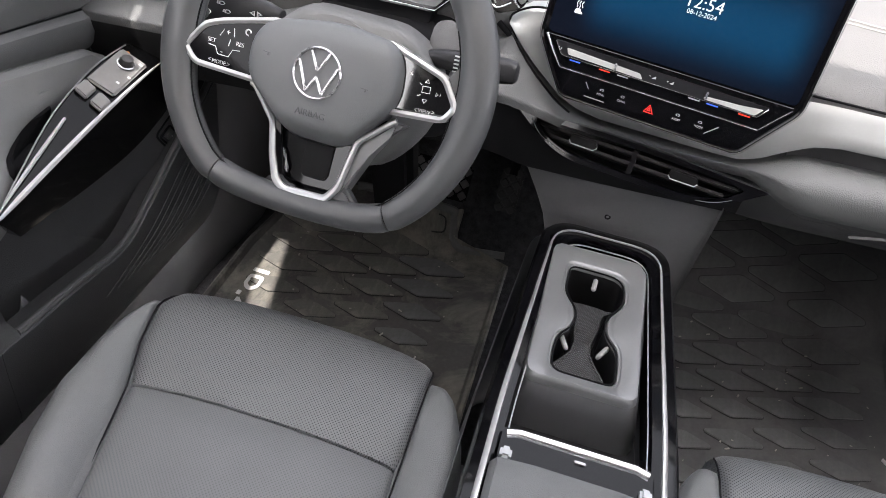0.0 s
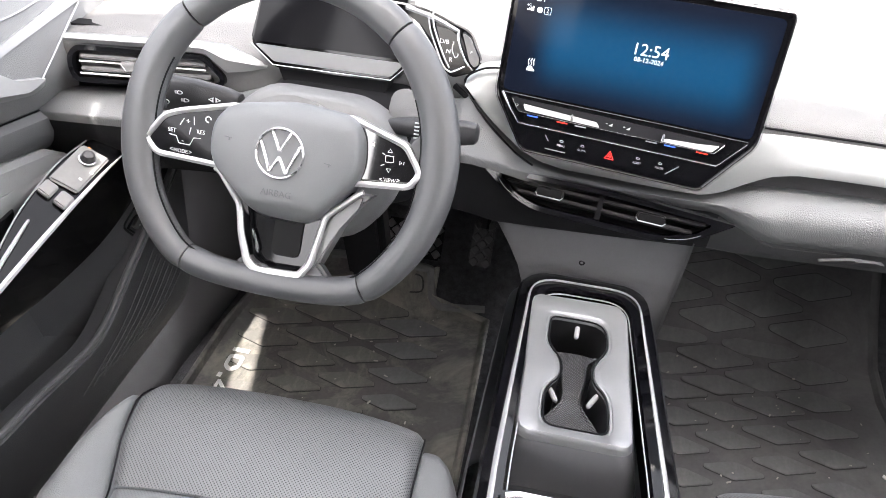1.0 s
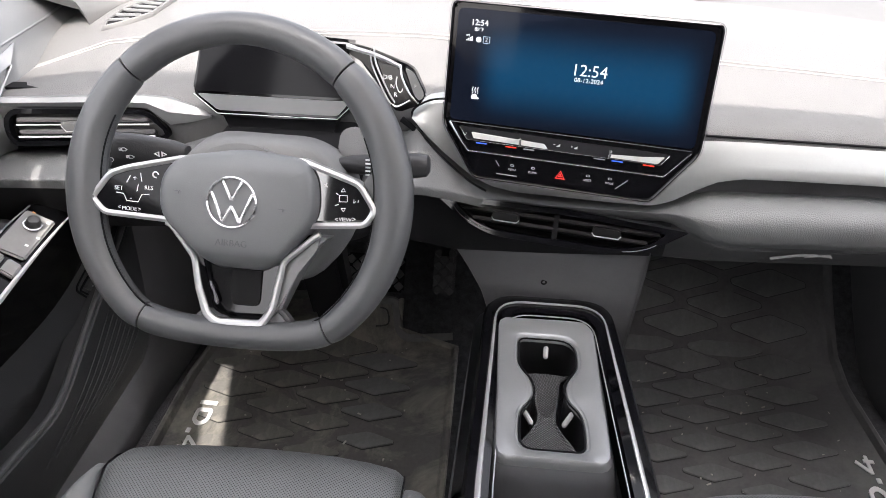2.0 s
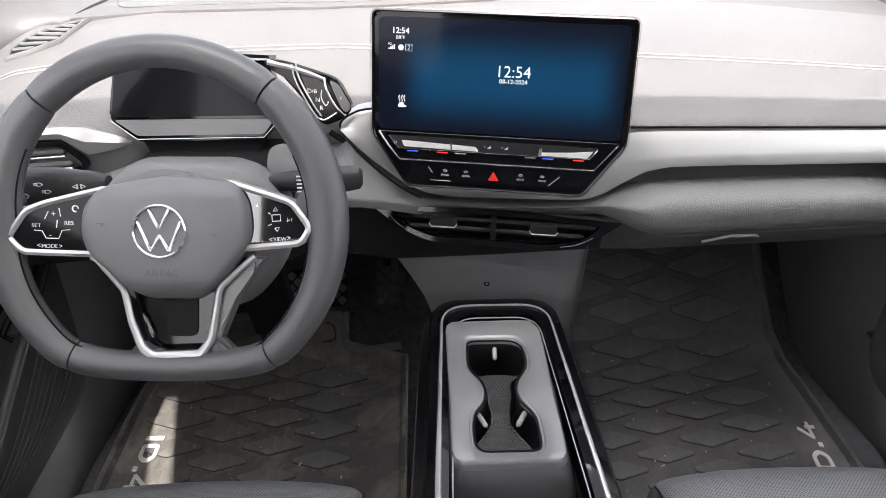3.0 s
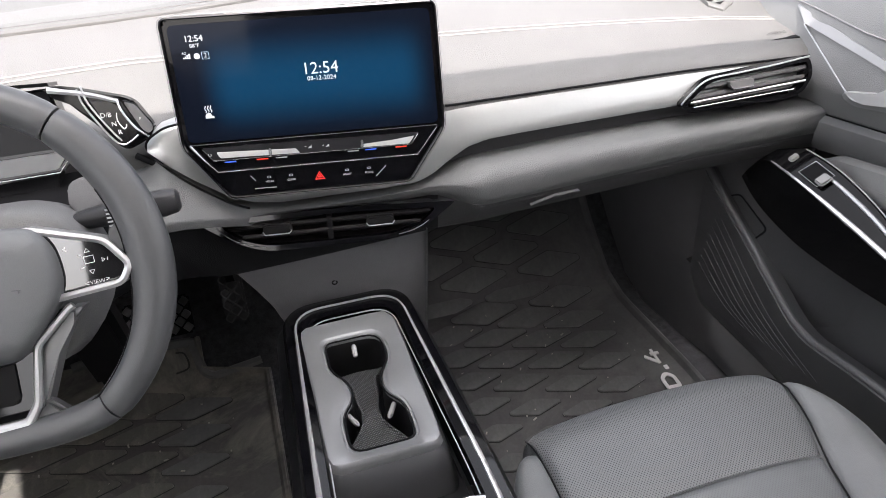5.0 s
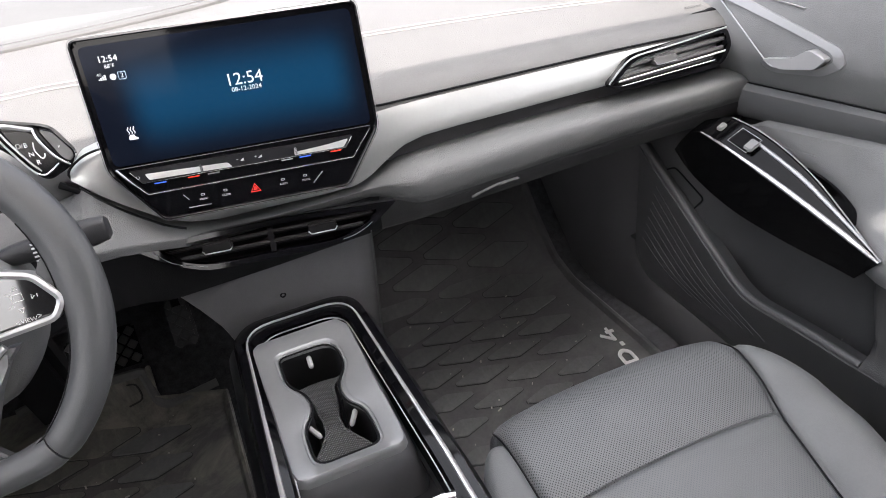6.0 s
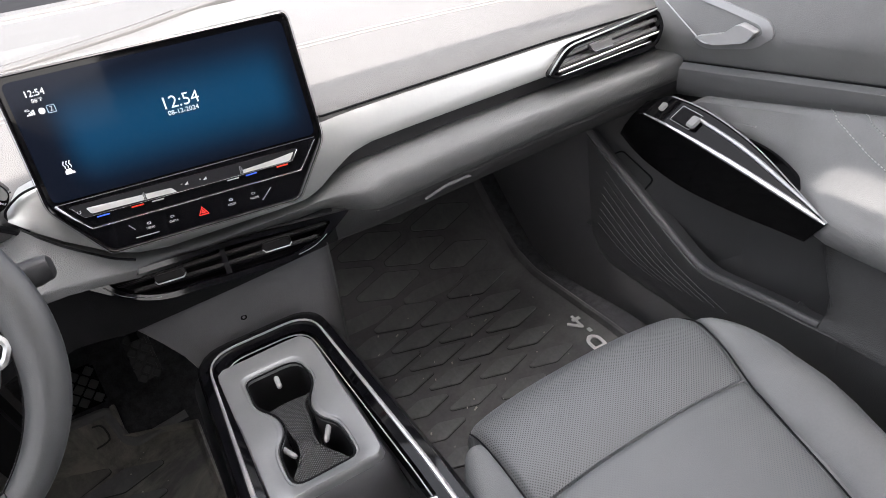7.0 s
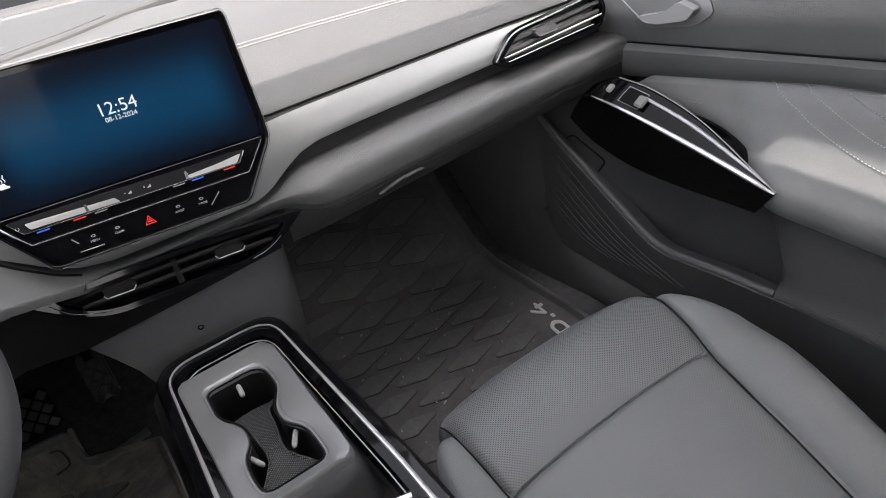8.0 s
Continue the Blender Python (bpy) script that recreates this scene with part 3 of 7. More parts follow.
for i in range(31):
    x = 0.215 + 0.50 * i / 30
    sect = lower_dash(x)[1][1:6]
    rows.append([sect[0] + Vector((0, 0.001, 0.0004))] + [p + Vector((0, -0.0003, -0.0003)) for p in sect] + [sect[-1] + Vector((0, 0.002, 0.001))])
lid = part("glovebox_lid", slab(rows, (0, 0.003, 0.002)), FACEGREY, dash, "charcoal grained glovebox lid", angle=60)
m = facing((0.335, 0.80, 0.578), 4, -30)
part("lid_pull", prism(rounded([(-0.048, -0.008), (0.026, -0.009), (0.03, 0.004), (-0.01, 0.006)], 0.004), m, 0.0, 0.004, 0.0015), DARK, lid, "recessed glovebox pull")
part("pull_edge", slab([[m @ Vector((x, 0.003 + 0.004 * math.sin(math.pi * (x + 0.006) / 0.036), z)) for z in (0.002, 0.005)] for x in [-0.006 + 0.006 * k for k in range(7)]], m.to_3x3() @ Vector((0, -0.004, 0))), FACEGREY, lid, "pale pull edge")

# The footwell cheek below the middle of the dashboard, with its small screw.
cheek = dash
COVERSKIN = material("charcoal_cover_plastic", (0.128, 0.129, 0.132), 0.42, var=0.08, bump=0.4, bscale=700, cell=True, spec=0.3)
outer = [(-0.135, 1.25), (-0.13, 0.90), (-0.10, 0.853), (0.12, 0.845), (0.142, 0.865), (0.15, 1.25)]
prof = [(0.34, 0.008), (0.36, 0.007), (0.40, 0.005), (0.44, 0.003), (0.48, 0.001), (0.515, 0.0), (0.545, -0.002)]
shrink = lambda x, z: x * (lerp_table(((0.36, 0.5), (0.43, 0.64), (0.473, 0.8), (0.517, 1.0)), z) if x < 0 else 1 - 0.2 * max(0, 0.517 - z))
rows = [[(shrink(x, z), y + dy, z) for x, y in [(p[0], p[1]) for p in smooth_path([(*q, 0) for q in outer], 5)]] for z, dy in prof]
part("lower_cover", slab(rows, lambda p: Vector((0, 0.012, 0)) if p.y < 0.9 else Vector((-0.01 if p.x > 0 else 0.01, 0, 0))), COVERSKIN, cheek, "charcoal cover between dashboard and console")
m = facing((0.0045, 0.8485, 0.4715), 0, 2)
part("screw", merged(ringplate([(0.0045 * math.cos(a), 0.0045 * math.sin(a)) for a in [i * math.pi / 8 for i in range(16)]], [(0.0022 * math.cos(a), 0.0022 * math.sin(a)) for a in [i * math.pi / 8 for i in range(16)]], m, -0.003, 0.0022)), BLACK, cheek, "black screw socket")
part("screw_head", prism([(0.0017 * math.cos(i * math.pi / 3), 0.0017 * math.sin(i * math.pi / 3)) for i in range(6)], m, -0.003, 0.001), SATIN, cheek, "small steel screw head")
part("airbag_word", lettering("AIRBAG", 0.010, Matrix.Translation(top_point(0.708, 0.05, 0.7495) + Vector((0, 0, 0.002))) @ Matrix.Rotation(radians(13), 4, "X") @ Matrix.Rotation(radians(-3), 4, "Z"), 0.0003), DASH, dash, "embossed word AIRBAG")

# ---- central display ----
def centre_display():
    t = thing("infotainment_display", (0.008, 0.85, 0.64), "wide gloss black touch display showing a blue clock page", "display")
    m = facing((0.0042, 0.804, 0.7735), -9.6, 10) @ Matrix.Scale(0.958, 4)
    shell = [(-0.157, 0.0995), (-0.1585, -0.05), (-0.114, -0.117), (0.1135, -0.117), (0.160, -0.05), (0.1565, 0.0995)][::-1]
    shell = rounded(shell, [0.007, 0.010, 0.008, 0.008, 0.010, 0.007][::-1], 6)
    part("housing", prism(shell, m, -0.022, -0.001, 0.003), PIANO, t, "gloss black housing")
    part("edge_trim", ringplate(shell, inset(shell, 0.0028), m, -0.008, 0.0018, 0.0008), PIANO, t, "thin gloss black rim")
    part("edge_bead", tube([m @ Vector((x, y, 0.0012)) for x, y in inset(shell, 0.0042)], 0.0004, 5, closed=True), SATINDIMLINE, t, "fine metal bead")
    pane = rounded([(-0.1515, 0.0935), (-0.153, -0.0445), (0.1545, -0.0445), (0.151, 0.0935)][::-1], 0.008, 4)
    glass = part("screen", prism(pane, m, -0.001, 0.0006), SCREENMAT, t, "lit screen with a deep blue glow")
    low = rounded([(-0.153, -0.0485), (-0.112, -0.111), (0.1115, -0.111), (0.1545, -0.0485)], 0.005, 3)
    part("control_panel", prism(low, m, -0.001, 0.0005), PIANO, t, "gloss black control panel below the screen")
    # Slider bar, its frame and coloured marks.
    bar = rounded([(-0.1385, -0.0515), (-0.1265, -0.0685), (0.1195, -0.0685), (0.1285, -0.0545)], 0.003, 3)
    slider = part("slider_bar", prism(bar, m, 0.0005, 0.0035, 0.0012), SMOKE, t, "smoked slider for temperature and volume")
    # Pale plates painted where the slider bar mirrors the sky.
    for plate in ([(-0.1185, -0.0652), (-0.0215, -0.0672), (-0.0262, -0.0612), (-0.1218, -0.0575)], [(0.0545, -0.0672), (0.1155, -0.0675), (0.1225, -0.0582), (0.096, -0.0612), (0.0545, -0.0635)]):
        part("slider_reflection", prism(rounded(plate, 0.0015, 3), m, 0.0035, 0.0048, 0.0004), PALEBAR, slider, "pale plate standing for the reflection on the slider")
    part("slider_edge", tube([m @ Vector(p) for p in ((-0.1385, -0.0525, 0.003), (-0.1272, -0.0683, 0.003), (0.1185, -0.0689, 0.003), (0.1275, -0.0565, 0.003))], 0.0006, 5), CHROME, slider, "chrome slider edge")
    for x in (-0.0573, 0.0565):
        part("slider_mark", block(m @ pose(x, -0.0622, 0.005), (0.0032, 0.0098, 0.003), 0.0008), CHROME, slider, "chrome tick")
    for x, plus in ((-0.0107, False), (0.0112, True)):
        q = m @ pose(x, -0.0605, 0.0037)
        part("volume_icon", prism([(-0.0005, -0.0018), (0.0042, -0.0018), (0.0042, 0.0018)], q, 0, 0.0004), WHITEDIM, slider, "small pale volume wedge")
        part("volume_sign", block(q @ pose(-0.0032, 0.0004, 0.0002), (0.0022, 0.0005, 0.0004)), WHITEDIM, slider)
        if plus:
            part("volume_sign", block(q @ pose(-0.0032, 0.0004, 0.0002), (0.0005, 0.0022, 0.0004)), WHITEDIM, slider)
    part("power_icon", tube([m @ Vector((-0.1305 + 0.0018 * math.cos(k), -0.0605 + 0.0018 * math.sin(k), 0.0038)) for k in [2.2 + 0.5 * i for i in range(11)]], 0.0003, 4), WHITEDIM, slider, "small pale ring sign")
    for x, mt, nm in ((-0.1081, BLUEPRINT, "blue"), (-0.069, REDPRINT, "red"), (-0.0454, WHITEDIM, "white"), (0.0442, WHITEDIM, "white"), (0.0666, BLUEPRINT, "blue"), (0.1051, REDPRINT, "red")):
        part("temperature_mark", block(m @ pose(x, -0.0718, 0.001), (0.0138, 0.0013, 0.0008)), mt, t, nm + " printed mark")
    part("trim_line", tube([m @ Vector(p) for p in ((-0.1525, -0.0475, 0.0016), (-0.1395, -0.066, 0.0016), (-0.125, -0.0838, 0.0016), (0.1255, -0.0838, 0.0016), (0.152, -0.0505, 0.0016))], [0.0016, 0.0012, 0.0007, 0.0006, 0.0008], 6), CHROME, t, "thin chrome line")
    part("trim_line", tube([m @ Vector(p) for p in ((-0.152, -0.0475, 0.0008), (0.152, -0.0475, 0.0008))], 0.0004, 5), SATINDIMLINE, t, "thin chrome line")
    for x, word in ((-0.0645, "MENU"), (-0.0371, "CLIMA"), (0.0337, "ASSIST"), (0.0616, "MODE")):
        part("button_label", lettering(word, 0.0037, m @ pose(x, -0.1018, 0.0008), bold=0.0), WHITEDIM, t, "small grey printed word")
        part("button_icon", ringplate(*[rounded([(x - r, -0.0965 - r * 0.6), (x + r, -0.0965 - r * 0.6), (x + r, -0.0965 + r * 0.6), (x - r, -0.0965 + r * 0.6)], 0.001, 2) for r in (0.0023, 0.0016)], m @ pose(0, 0.0006, 0), 0.0005, 0.0009), WHITEDIM, t, "small grey icon")
    for k in (0.84, 0.36):
        tri = [(-0.0075 * k, -0.0055 * k), (0.0075 * k, -0.0055 * k), (0, 0.0075 * k)]
        part("hazard_triangle", ringplate(tri, [(x * (0.82 if k > 0.5 else 0.5), y * (0.82 if k > 0.5 else 0.5)) for x, y in tri], m @ pose(-0.0014, -0.1003, 0.0006), 0, 0.0006), REDGLOW, t, "red warning triangle")
    for a, b in (((-0.0867, -0.0921), (-0.0815, -0.0993)), ((0.0703, -0.1075), (0.0838, -0.0947))):
        part("corner_line", tube([m @ Vector((*a, 0.001)), m @ Vector((*b, 0.001))], 0.0006, 5), SATIN, t, "thin metal line")
    part("corner_line", tube([m @ Vector(p) for p in ((-0.0841, -0.1095, 0.001), (-0.0572, -0.1097, 0.001))], 0.0006, 5), SATIN, t, "thin metal line")
    # What the screen shows.
    g = m @ pose(0, 0, 0.0009)
    part("clock_time", lettering("12:54", 0.0198, g @ pose(0.016, 0.0335, 0), bold=-0.003), WHITEGLOW, glass, "white lit time 12:54")
    part("date_line", lettering("08-12-2024", 0.0075, g @ pose(0.0165, 0.0222, 0), bold=0.0), WHITEGLOW, glass, "white lit date 08-12-2024")
    part("small_clock", lettering("12:54", 0.0098, g @ pose(-0.124, 0.0775, 0), bold=0.0), WHITEGLOW, glass, "small white time 12:54")
    part("temperature_reading", lettering("88°F", 0.0062, g @ pose(-0.124, 0.0695, 0)), WHITEGLOW, glass, "small white reading 88°F")
    for i in range(4):
        part("signal_bar", block(g @ pose(-0.1385 + i * 0.0022, 0.0555 + 0.0007 * (i + 1), 0), (0.0017, 0.0014 * (i + 1), 0.0004)), WHITEGLOW, glass)
    part("network_label", lettering("4G", 0.0042, g @ pose(-0.1375, 0.0615, 0)), WHITEGLOW, glass)
    part("globe_icon", prism([(0.0034 * math.cos(i * math.pi / 8), 0.0034 * math.sin(i * math.pi / 8)) for i in range(16)], g @ pose(-0.1235, 0.0578, 0), 0, 0.0003), WHITEGLOW, glass, "white globe icon")
    box = rounded([(-0.0042, -0.0042), (0.0042, -0.0042), (0.0042, 0.0042), (-0.0042, 0.0042)], 0.001, 2)
    part("count_frame", ringplate(box, inset(box, 0.0004), g @ pose(-0.1138, 0.058, 0), 0, 0.0003), GREYGLOW, glass)
    part("count_digit", lettering("2", 0.0075, g @ pose(-0.1138, 0.058, 0)), WHITEGLOW, glass, "white digit 2")
    for dx in (-0.0032, 0, 0.0032):
        part("seat_heat_wave", tube([g @ Vector((-0.1225 + dx + 0.0008 * math.sin(k * 1.6), -0.0085 + k * 0.0016, 0)) for k in range(6)], 0.0006, 4), WHITEGLOW, glass)
    part("seat_heat_base", prism(rounded([(-0.127, -0.0155), (-0.117, -0.0155), (-0.117, -0.0135), (-0.1195, -0.0125), (-0.1205, -0.0095), (-0.125, -0.0095), (-0.127, -0.0125)], 0.0006, 2), g, 0, 0.0003), WHITEGLOW, glass, "white heated seat icon")


def screen_material():
    """A dark screen that gives off a deep blue glow, strongest across its middle."""
    m = bpy.data.materials.new("lit_blue_screen")
    m.use_nodes = True
    nt, link = m.node_tree, m.node_tree.links.new
    b = nt.nodes["Principled BSDF"]
    b.inputs["Base Color"].default_value = (0.004, 0.005, 0.008, 1)
    b.inputs["Roughness"].default_value = 0.06
    b.inputs["Specular IOR Level"].default_value = 0.11
    at = nt.nodes.new("ShaderNodeTexCoord")
    mp = nt.nodes.new("ShaderNodeMapping")
    mp.inputs["Location"].default_value = (-0.016, 0, -0.795)
    link(at.outputs["Object"], mp.inputs["Vector"])
    sp = nt.nodes.new("ShaderNodeSeparateXYZ")
    link(mp.outputs[0], sp.inputs[0])

    def fall(value, half, soft):
        a = nt.nodes.new("ShaderNodeMath")
        a.operation = "ABSOLUTE"
        link(value, a.inputs[0])
        r = nt.nodes.new("ShaderNodeMapRange")
        r.interpolation_type = "SMOOTHERSTEP"
        r.inputs[1].default_value, r.inputs[2].default_value, r.inputs[3].default_value, r.inputs[4].default_value = half - soft, half + soft, 1, 0
        link(a.outputs[0], r.inputs[0])
        return r.outputs[0]

    mul = nt.nodes.new("ShaderNodeMath")
    mul.operation = "MULTIPLY"
    link(fall(sp.outputs[0], 0.115, 0.025), mul.inputs[0])
    link(fall(sp.outputs[2], 0.035, 0.035), mul.inputs[1])
    ramp = nt.nodes.new("ShaderNodeValToRGB")
    ramp.color_ramp.elements[0].color = (0.0006, 0.0011, 0.003, 1)
    ramp.color_ramp.elements[1].color = (0.0004, 0.0175, 0.041, 1)
    link(mul.outputs[0], ramp.inputs[0])
    link(ramp.outputs[0], b.inputs["Emission Color"])
    b.inputs["Emission Strength"].default_value = 0.6
    return m


SCREENMAT = screen_material()
SATINDIMLINE = material("dim_metal_line", (0.16, 0.16, 0.165), 0.3, 0.8, bump=0)
PALEBAR = material("pale_reflection_plastic", (0.58, 0.58, 0.57), 0.2, 0.2, bump=0)
SMOKE = material("smoked_plastic", (0.02, 0.02, 0.022), 0.12, var=0.1, bump=0)
WHITEDIM = material("grey_print", (0.45, 0.45, 0.45), 0.5, bump=0)
GREYGLOW = material("dim_lit_symbol", (0.2, 0.25, 0.3), 0.5, bump=0, glow=(0.3, 0.4, 0.5, 0.5))
centre_display()


# ---- air vents ----
def slat_vent(name, at, m, outline, opening, slats, tabs, label, chrome=True, group="dashboard air vents"):
    """outline and opening: counter-clockwise outlines of equal count; slats: rows of (y, x0, x1); tabs: (x, y)."""
    t = thing(name, at, label, "air vent", group)
    part("vent_frame", ringplate(outline, opening, m, -0.012, 0.004, 0.0), PIANO, t, "gloss black frame")
    part("vent_throat", prism(inset(opening, -0.002), m, -0.045, -0.036), BLACK, t, "black air throat")
    part("vent_wall", ringplate(inset(opening, -0.003), opening, m, -0.045, -0.008), BLACK, t)
    for y, x0, x1 in slats:
        part("slat", block(m @ pose((x0 + x1) / 2, y, -0.008, -22), (x1 - x0, 0.0045, 0.016), 0.0015), PANELDARK, t, "dark slat")
    for x, y in tabs:
        pts = [m @ Vector(p) for p in ((x - 0.0185, y - 0.003, 0.006), (x - 0.015, y - 0.0065, 0.009), (x + 0.015, y - 0.0065, 0.009), (x + 0.0185, y - 0.003, 0.006))]
        tab = part("vent_tab", prism(rounded([(x - 0.019, y - 0.006), (x + 0.019, y - 0.006), (x + 0.017, y + 0.006), (x - 0.017, y + 0.006)], 0.004, 3), m, -0.006, 0.0065, 0.002), PANELDARK, t, "grey adjusting tab")
        part("tab_edge", tube(pts, 0.0009, 6), SATIN, tab, "bright tab edge")
    return t


VENTPAINT = material("satin_silver_vent_paint", (0.22, 0.223, 0.225), 0.38, 0.35, var=0.04, bump=0.05)
FINSKIN = material("vent_fin_plastic", (0.05, 0.05, 0.051), 0.35, spec=0.3, var=0.05, bump=0)
TABSKIN = material("satin_grey_tab", (0.2, 0.2, 0.2), 0.35, 0.3, var=0.05, bump=0)
PANELDARK = material("vent_grey_plastic", (0.009, 0.009, 0.0095), 0.42, spec=0.12, var=0.06, bump=0.15, bscale=700)
m = facing((0.0045, 0.795, 0.60), -9.6, 20)
out = rounded([(-0.166, 0.0205), (-0.122, -0.0098), (-0.084, -0.0245), (0.085, -0.0245), (0.128, -0.009), (0.166, 0.0185), (0.0, 0.025)], [0.006, 0.02, 0.02, 0.02, 0.02, 0.006, 0.1], 5)
opn = rounded([(-0.138, 0.0145), (-0.116, -0.0055), (-0.082, -0.0175), (0.083, -0.0175), (0.121, -0.0055), (0.140, 0.0125), (0.0, 0.0185)], [0.008, 0.02, 0.02, 0.02, 0.02, 0.008, 0.1], 5)
v = slat_vent("air_vent", (0.0045, 0.8, 0.6), m, out, opn, [(0.0065, -0.130, 0.132), (-0.0062, -0.113, 0.118)], [(-0.0667, 0.0045), (0.0652, 0.0035)], "wide gloss black air vent with two bright tabs")
part("divider", block(m @ pose(-0.0005, -0.001, -0.010), (0.007, 0.032, 0.02), 0.001), BLACK, v, "black divider")
part("vent_line", tube(smooth_path([m @ Vector(p) for p in ((-0.1424, 0.0125, 0.005), (-0.1245, -0.0045, 0.005), (-0.1, -0.0145, 0.005), (-0.084, -0.0185, 0.005))], 6), 0.0004, 5), SATIN, v, "thin chrome line")
part("vent_line", tube(smooth_path([m @ Vector(p) for p in ((0.088, -0.0185, 0.005), (0.104, -0.0155, 0.005), (0.119, -0.0095, 0.005), (0.1285, -0.0035, 0.005))], 6), 0.0004, 5), SATIN, v, "thin chrome line")


def side_vent(side):
    if side > 0:
        m = facing((0.629, 0.804, 0.697), -5, 12)
        poly = [(-0.112, -0.0185), (-0.0945, -0.0289), (0.06, -0.0245), (0.084, -0.020), (0.098, 0.004), (0.089, 0.031), (-0.0145, 0.0222), (-0.0597, 0.0184), (-0.076, 0.0122)]
    else:
        m = facing((-0.585, 0.80, 0.703), 9, 12)
        poly = [(-0.110, -0.026), (0.062, -0.024), (0.083, -0.016), (0.082, -0.004), (0.058, 0.02), (-0.108, 0.022), (-0.120, 0.008), (-0.119, -0.014)]
    out = rounded(poly, 0.010, 4)
    opn = inset(out, 0.006)
    t = slat_vent("air_vent", m.translation, m, out, opn, [], [], "slatted side air vent with chrome fins at the dashboard end" if side > 0 else "slatted side air vent with chrome fins beside the steering wheel")
    fins = [(-0.094, 0.088, -0.0137, -0.0008, 0.0022), (-0.089, 0.07, -0.0205, -0.0115, 0.001), (-0.073, 0.09, 0.0005, 0.0125, 0.0)] if side > 0 else [(-0.105, 0.064, -0.0125, -0.0125, 0.0020), (-0.105, 0.058, 0.003, 0.003, 0.0013)]
    for x0, x1, y0, y1, edge in fins:
        turn = math.degrees(math.atan2(y1 - y0, x1 - x0))
        s = part("slat", block(m @ pose((x0 + x1) / 2, (y0 + y1) / 2 + 0.001, -0.008, 0, 0, turn) @ pose(0, 0, 0, -24), (x1 - x0, 0.006, 0.018), 0.0015), FINSKIN, t, "dark slat")
        if edge:
            part("slat_edge", tube([m @ Vector((x0, y0 - 0.002, 0.002)), m @ Vector((x1, y1 - 0.002, 0.002))], edge * 0.8, 6), SATIN, s, "bright slat edge")
    tx, ty = (-0.018, 0.004) if side > 0 else (-0.03, -0.001)
    tab = part("vent_tab", prism(rounded([(tx - 0.014, ty - 0.0065), (tx + 0.02, ty - 0.005), (tx + 0.018, ty + 0.0065), (tx - 0.021, ty + 0.0055)], 0.003, 3), m, -0.004, 0.007, 0.002), TABSKIN, t, "grey adjusting tab")
    part("tab_edge", tube([m @ Vector(p) for p in ((tx - 0.0195, ty + 0.002, 0.0065), (tx - 0.0135, ty - 0.006, 0.0072), (tx + 0.0185, ty - 0.0045, 0.0072))], 0.0008, 5), SATIN, tab, "bright tab edge")
    if side > 0:
        part("vent_trim", tube(smooth_path([m @ Vector(p) for p in ((-0.110, -0.0165, 0.004), (-0.0945, 0.0, 0.005), (-0.0695, 0.0155, 0.005), (-0.0175, 0.0205, 0.005), (0.036, 0.0255, 0.005), (0.088, 0.0315, 0.004))], 6), 0.0013, 6), SATIN, t, "chrome trim round the vent")
    else:
        part("vent_trim", slab([[m @ Vector((x, y0, 0.0)), m @ Vector((x, (y0 + y1) / 2, 0.004)), m @ Vector((x, y1, -0.002))] for x, y0, y1 in ((-0.122, 0.024, 0.034), (0.0, 0.024, 0.036), (0.058, 0.022, 0.036), (0.085, 0.0, 0.034), (0.115, 0.004, 0.024), (0.138, 0.01, 0.014))], m.to_3x3() @ Vector((0, 0, -0.012))), VENTPAINT, t, "satin silver surround")
    return t


side_vent(1)
side_vent(-1)


def dash_height(x, y):
    """The padded top's height below a place of the plan."""
    u = x
    for _ in range(6):
        dy = y - front(u)
        dy += 0.06 * max(0, abs(u - XC) - 0.3) / 0.46 * max(0, min(1, dy / 0.37))
        u = XC + (x - XC) / (1 + 0.07 * max(0, min(1, dy / 0.25)))
    return top_height(u, dy)


def corner_vent(plan):
    """The demister outlet in the dashboard's far corner, flush with the padded top."""
    mid = [sum(p[k] for p in plan) / len(plan) for k in (0, 1)]
    t = thing("demister_vent", (*mid, dash_height(*mid)), "slatted grey demister outlet in the dashboard corner", "air vent", "demister outlets")
    outer = [Vector((x, y, dash_height(x, y) + 0.0015)) for x, y in plan]
    c = sum(outer, Vector()) / 8
    inner = [p.lerp(c, 0.16) for p in outer]
    rows = [[o - Vector((0, 0, 0.004)), o + Vector((0, 0, 0.002)), o.lerp(i, 0.3) + Vector((0, 0, 0.005)), o.lerp(i, 0.9) + Vector((0, 0, 0.005)), i + Vector((0, 0, 0.002))] for o, i in zip(outer, inner)]
    part("vent_frame", grid(rows, wrap_u=True)[0], DASH, t, "pale grey frame")
    bm = bmesh.new()
    bm.faces.new([bm.verts.new(p + Vector((0, 0, 0.003))) for p in inner])
    part("vent_throat", bm, BLACK, t, "black air throat")
    low, high = min(p.y for p in inner), max(p.y for p in inner)
    lean = -0.25 if c.x < 0 else 0.25
    for k in range(6):
        y0 = low + (high - low) * (k + 0.45) / 6
        ends = []
        for p, q in zip(inner, inner[1:] + inner[:1]):
            u, v = p.y - lean * (p.x - c.x) - y0, q.y - lean * (q.x - c.x) - y0
            if u * v < 0:
                ends.append(p.lerp(q, u / (u - v)))
        if len(ends) == 2:
            part("slat", slab([[p + Vector((0, 0, 0.0032)), p + Vector((0, 0.001, 0.0055)), p + Vector((0, 0.0035, 0.006))] for p in ends], (0, 0.0008, -0.002)), DASHLOW, t, "grey slat")


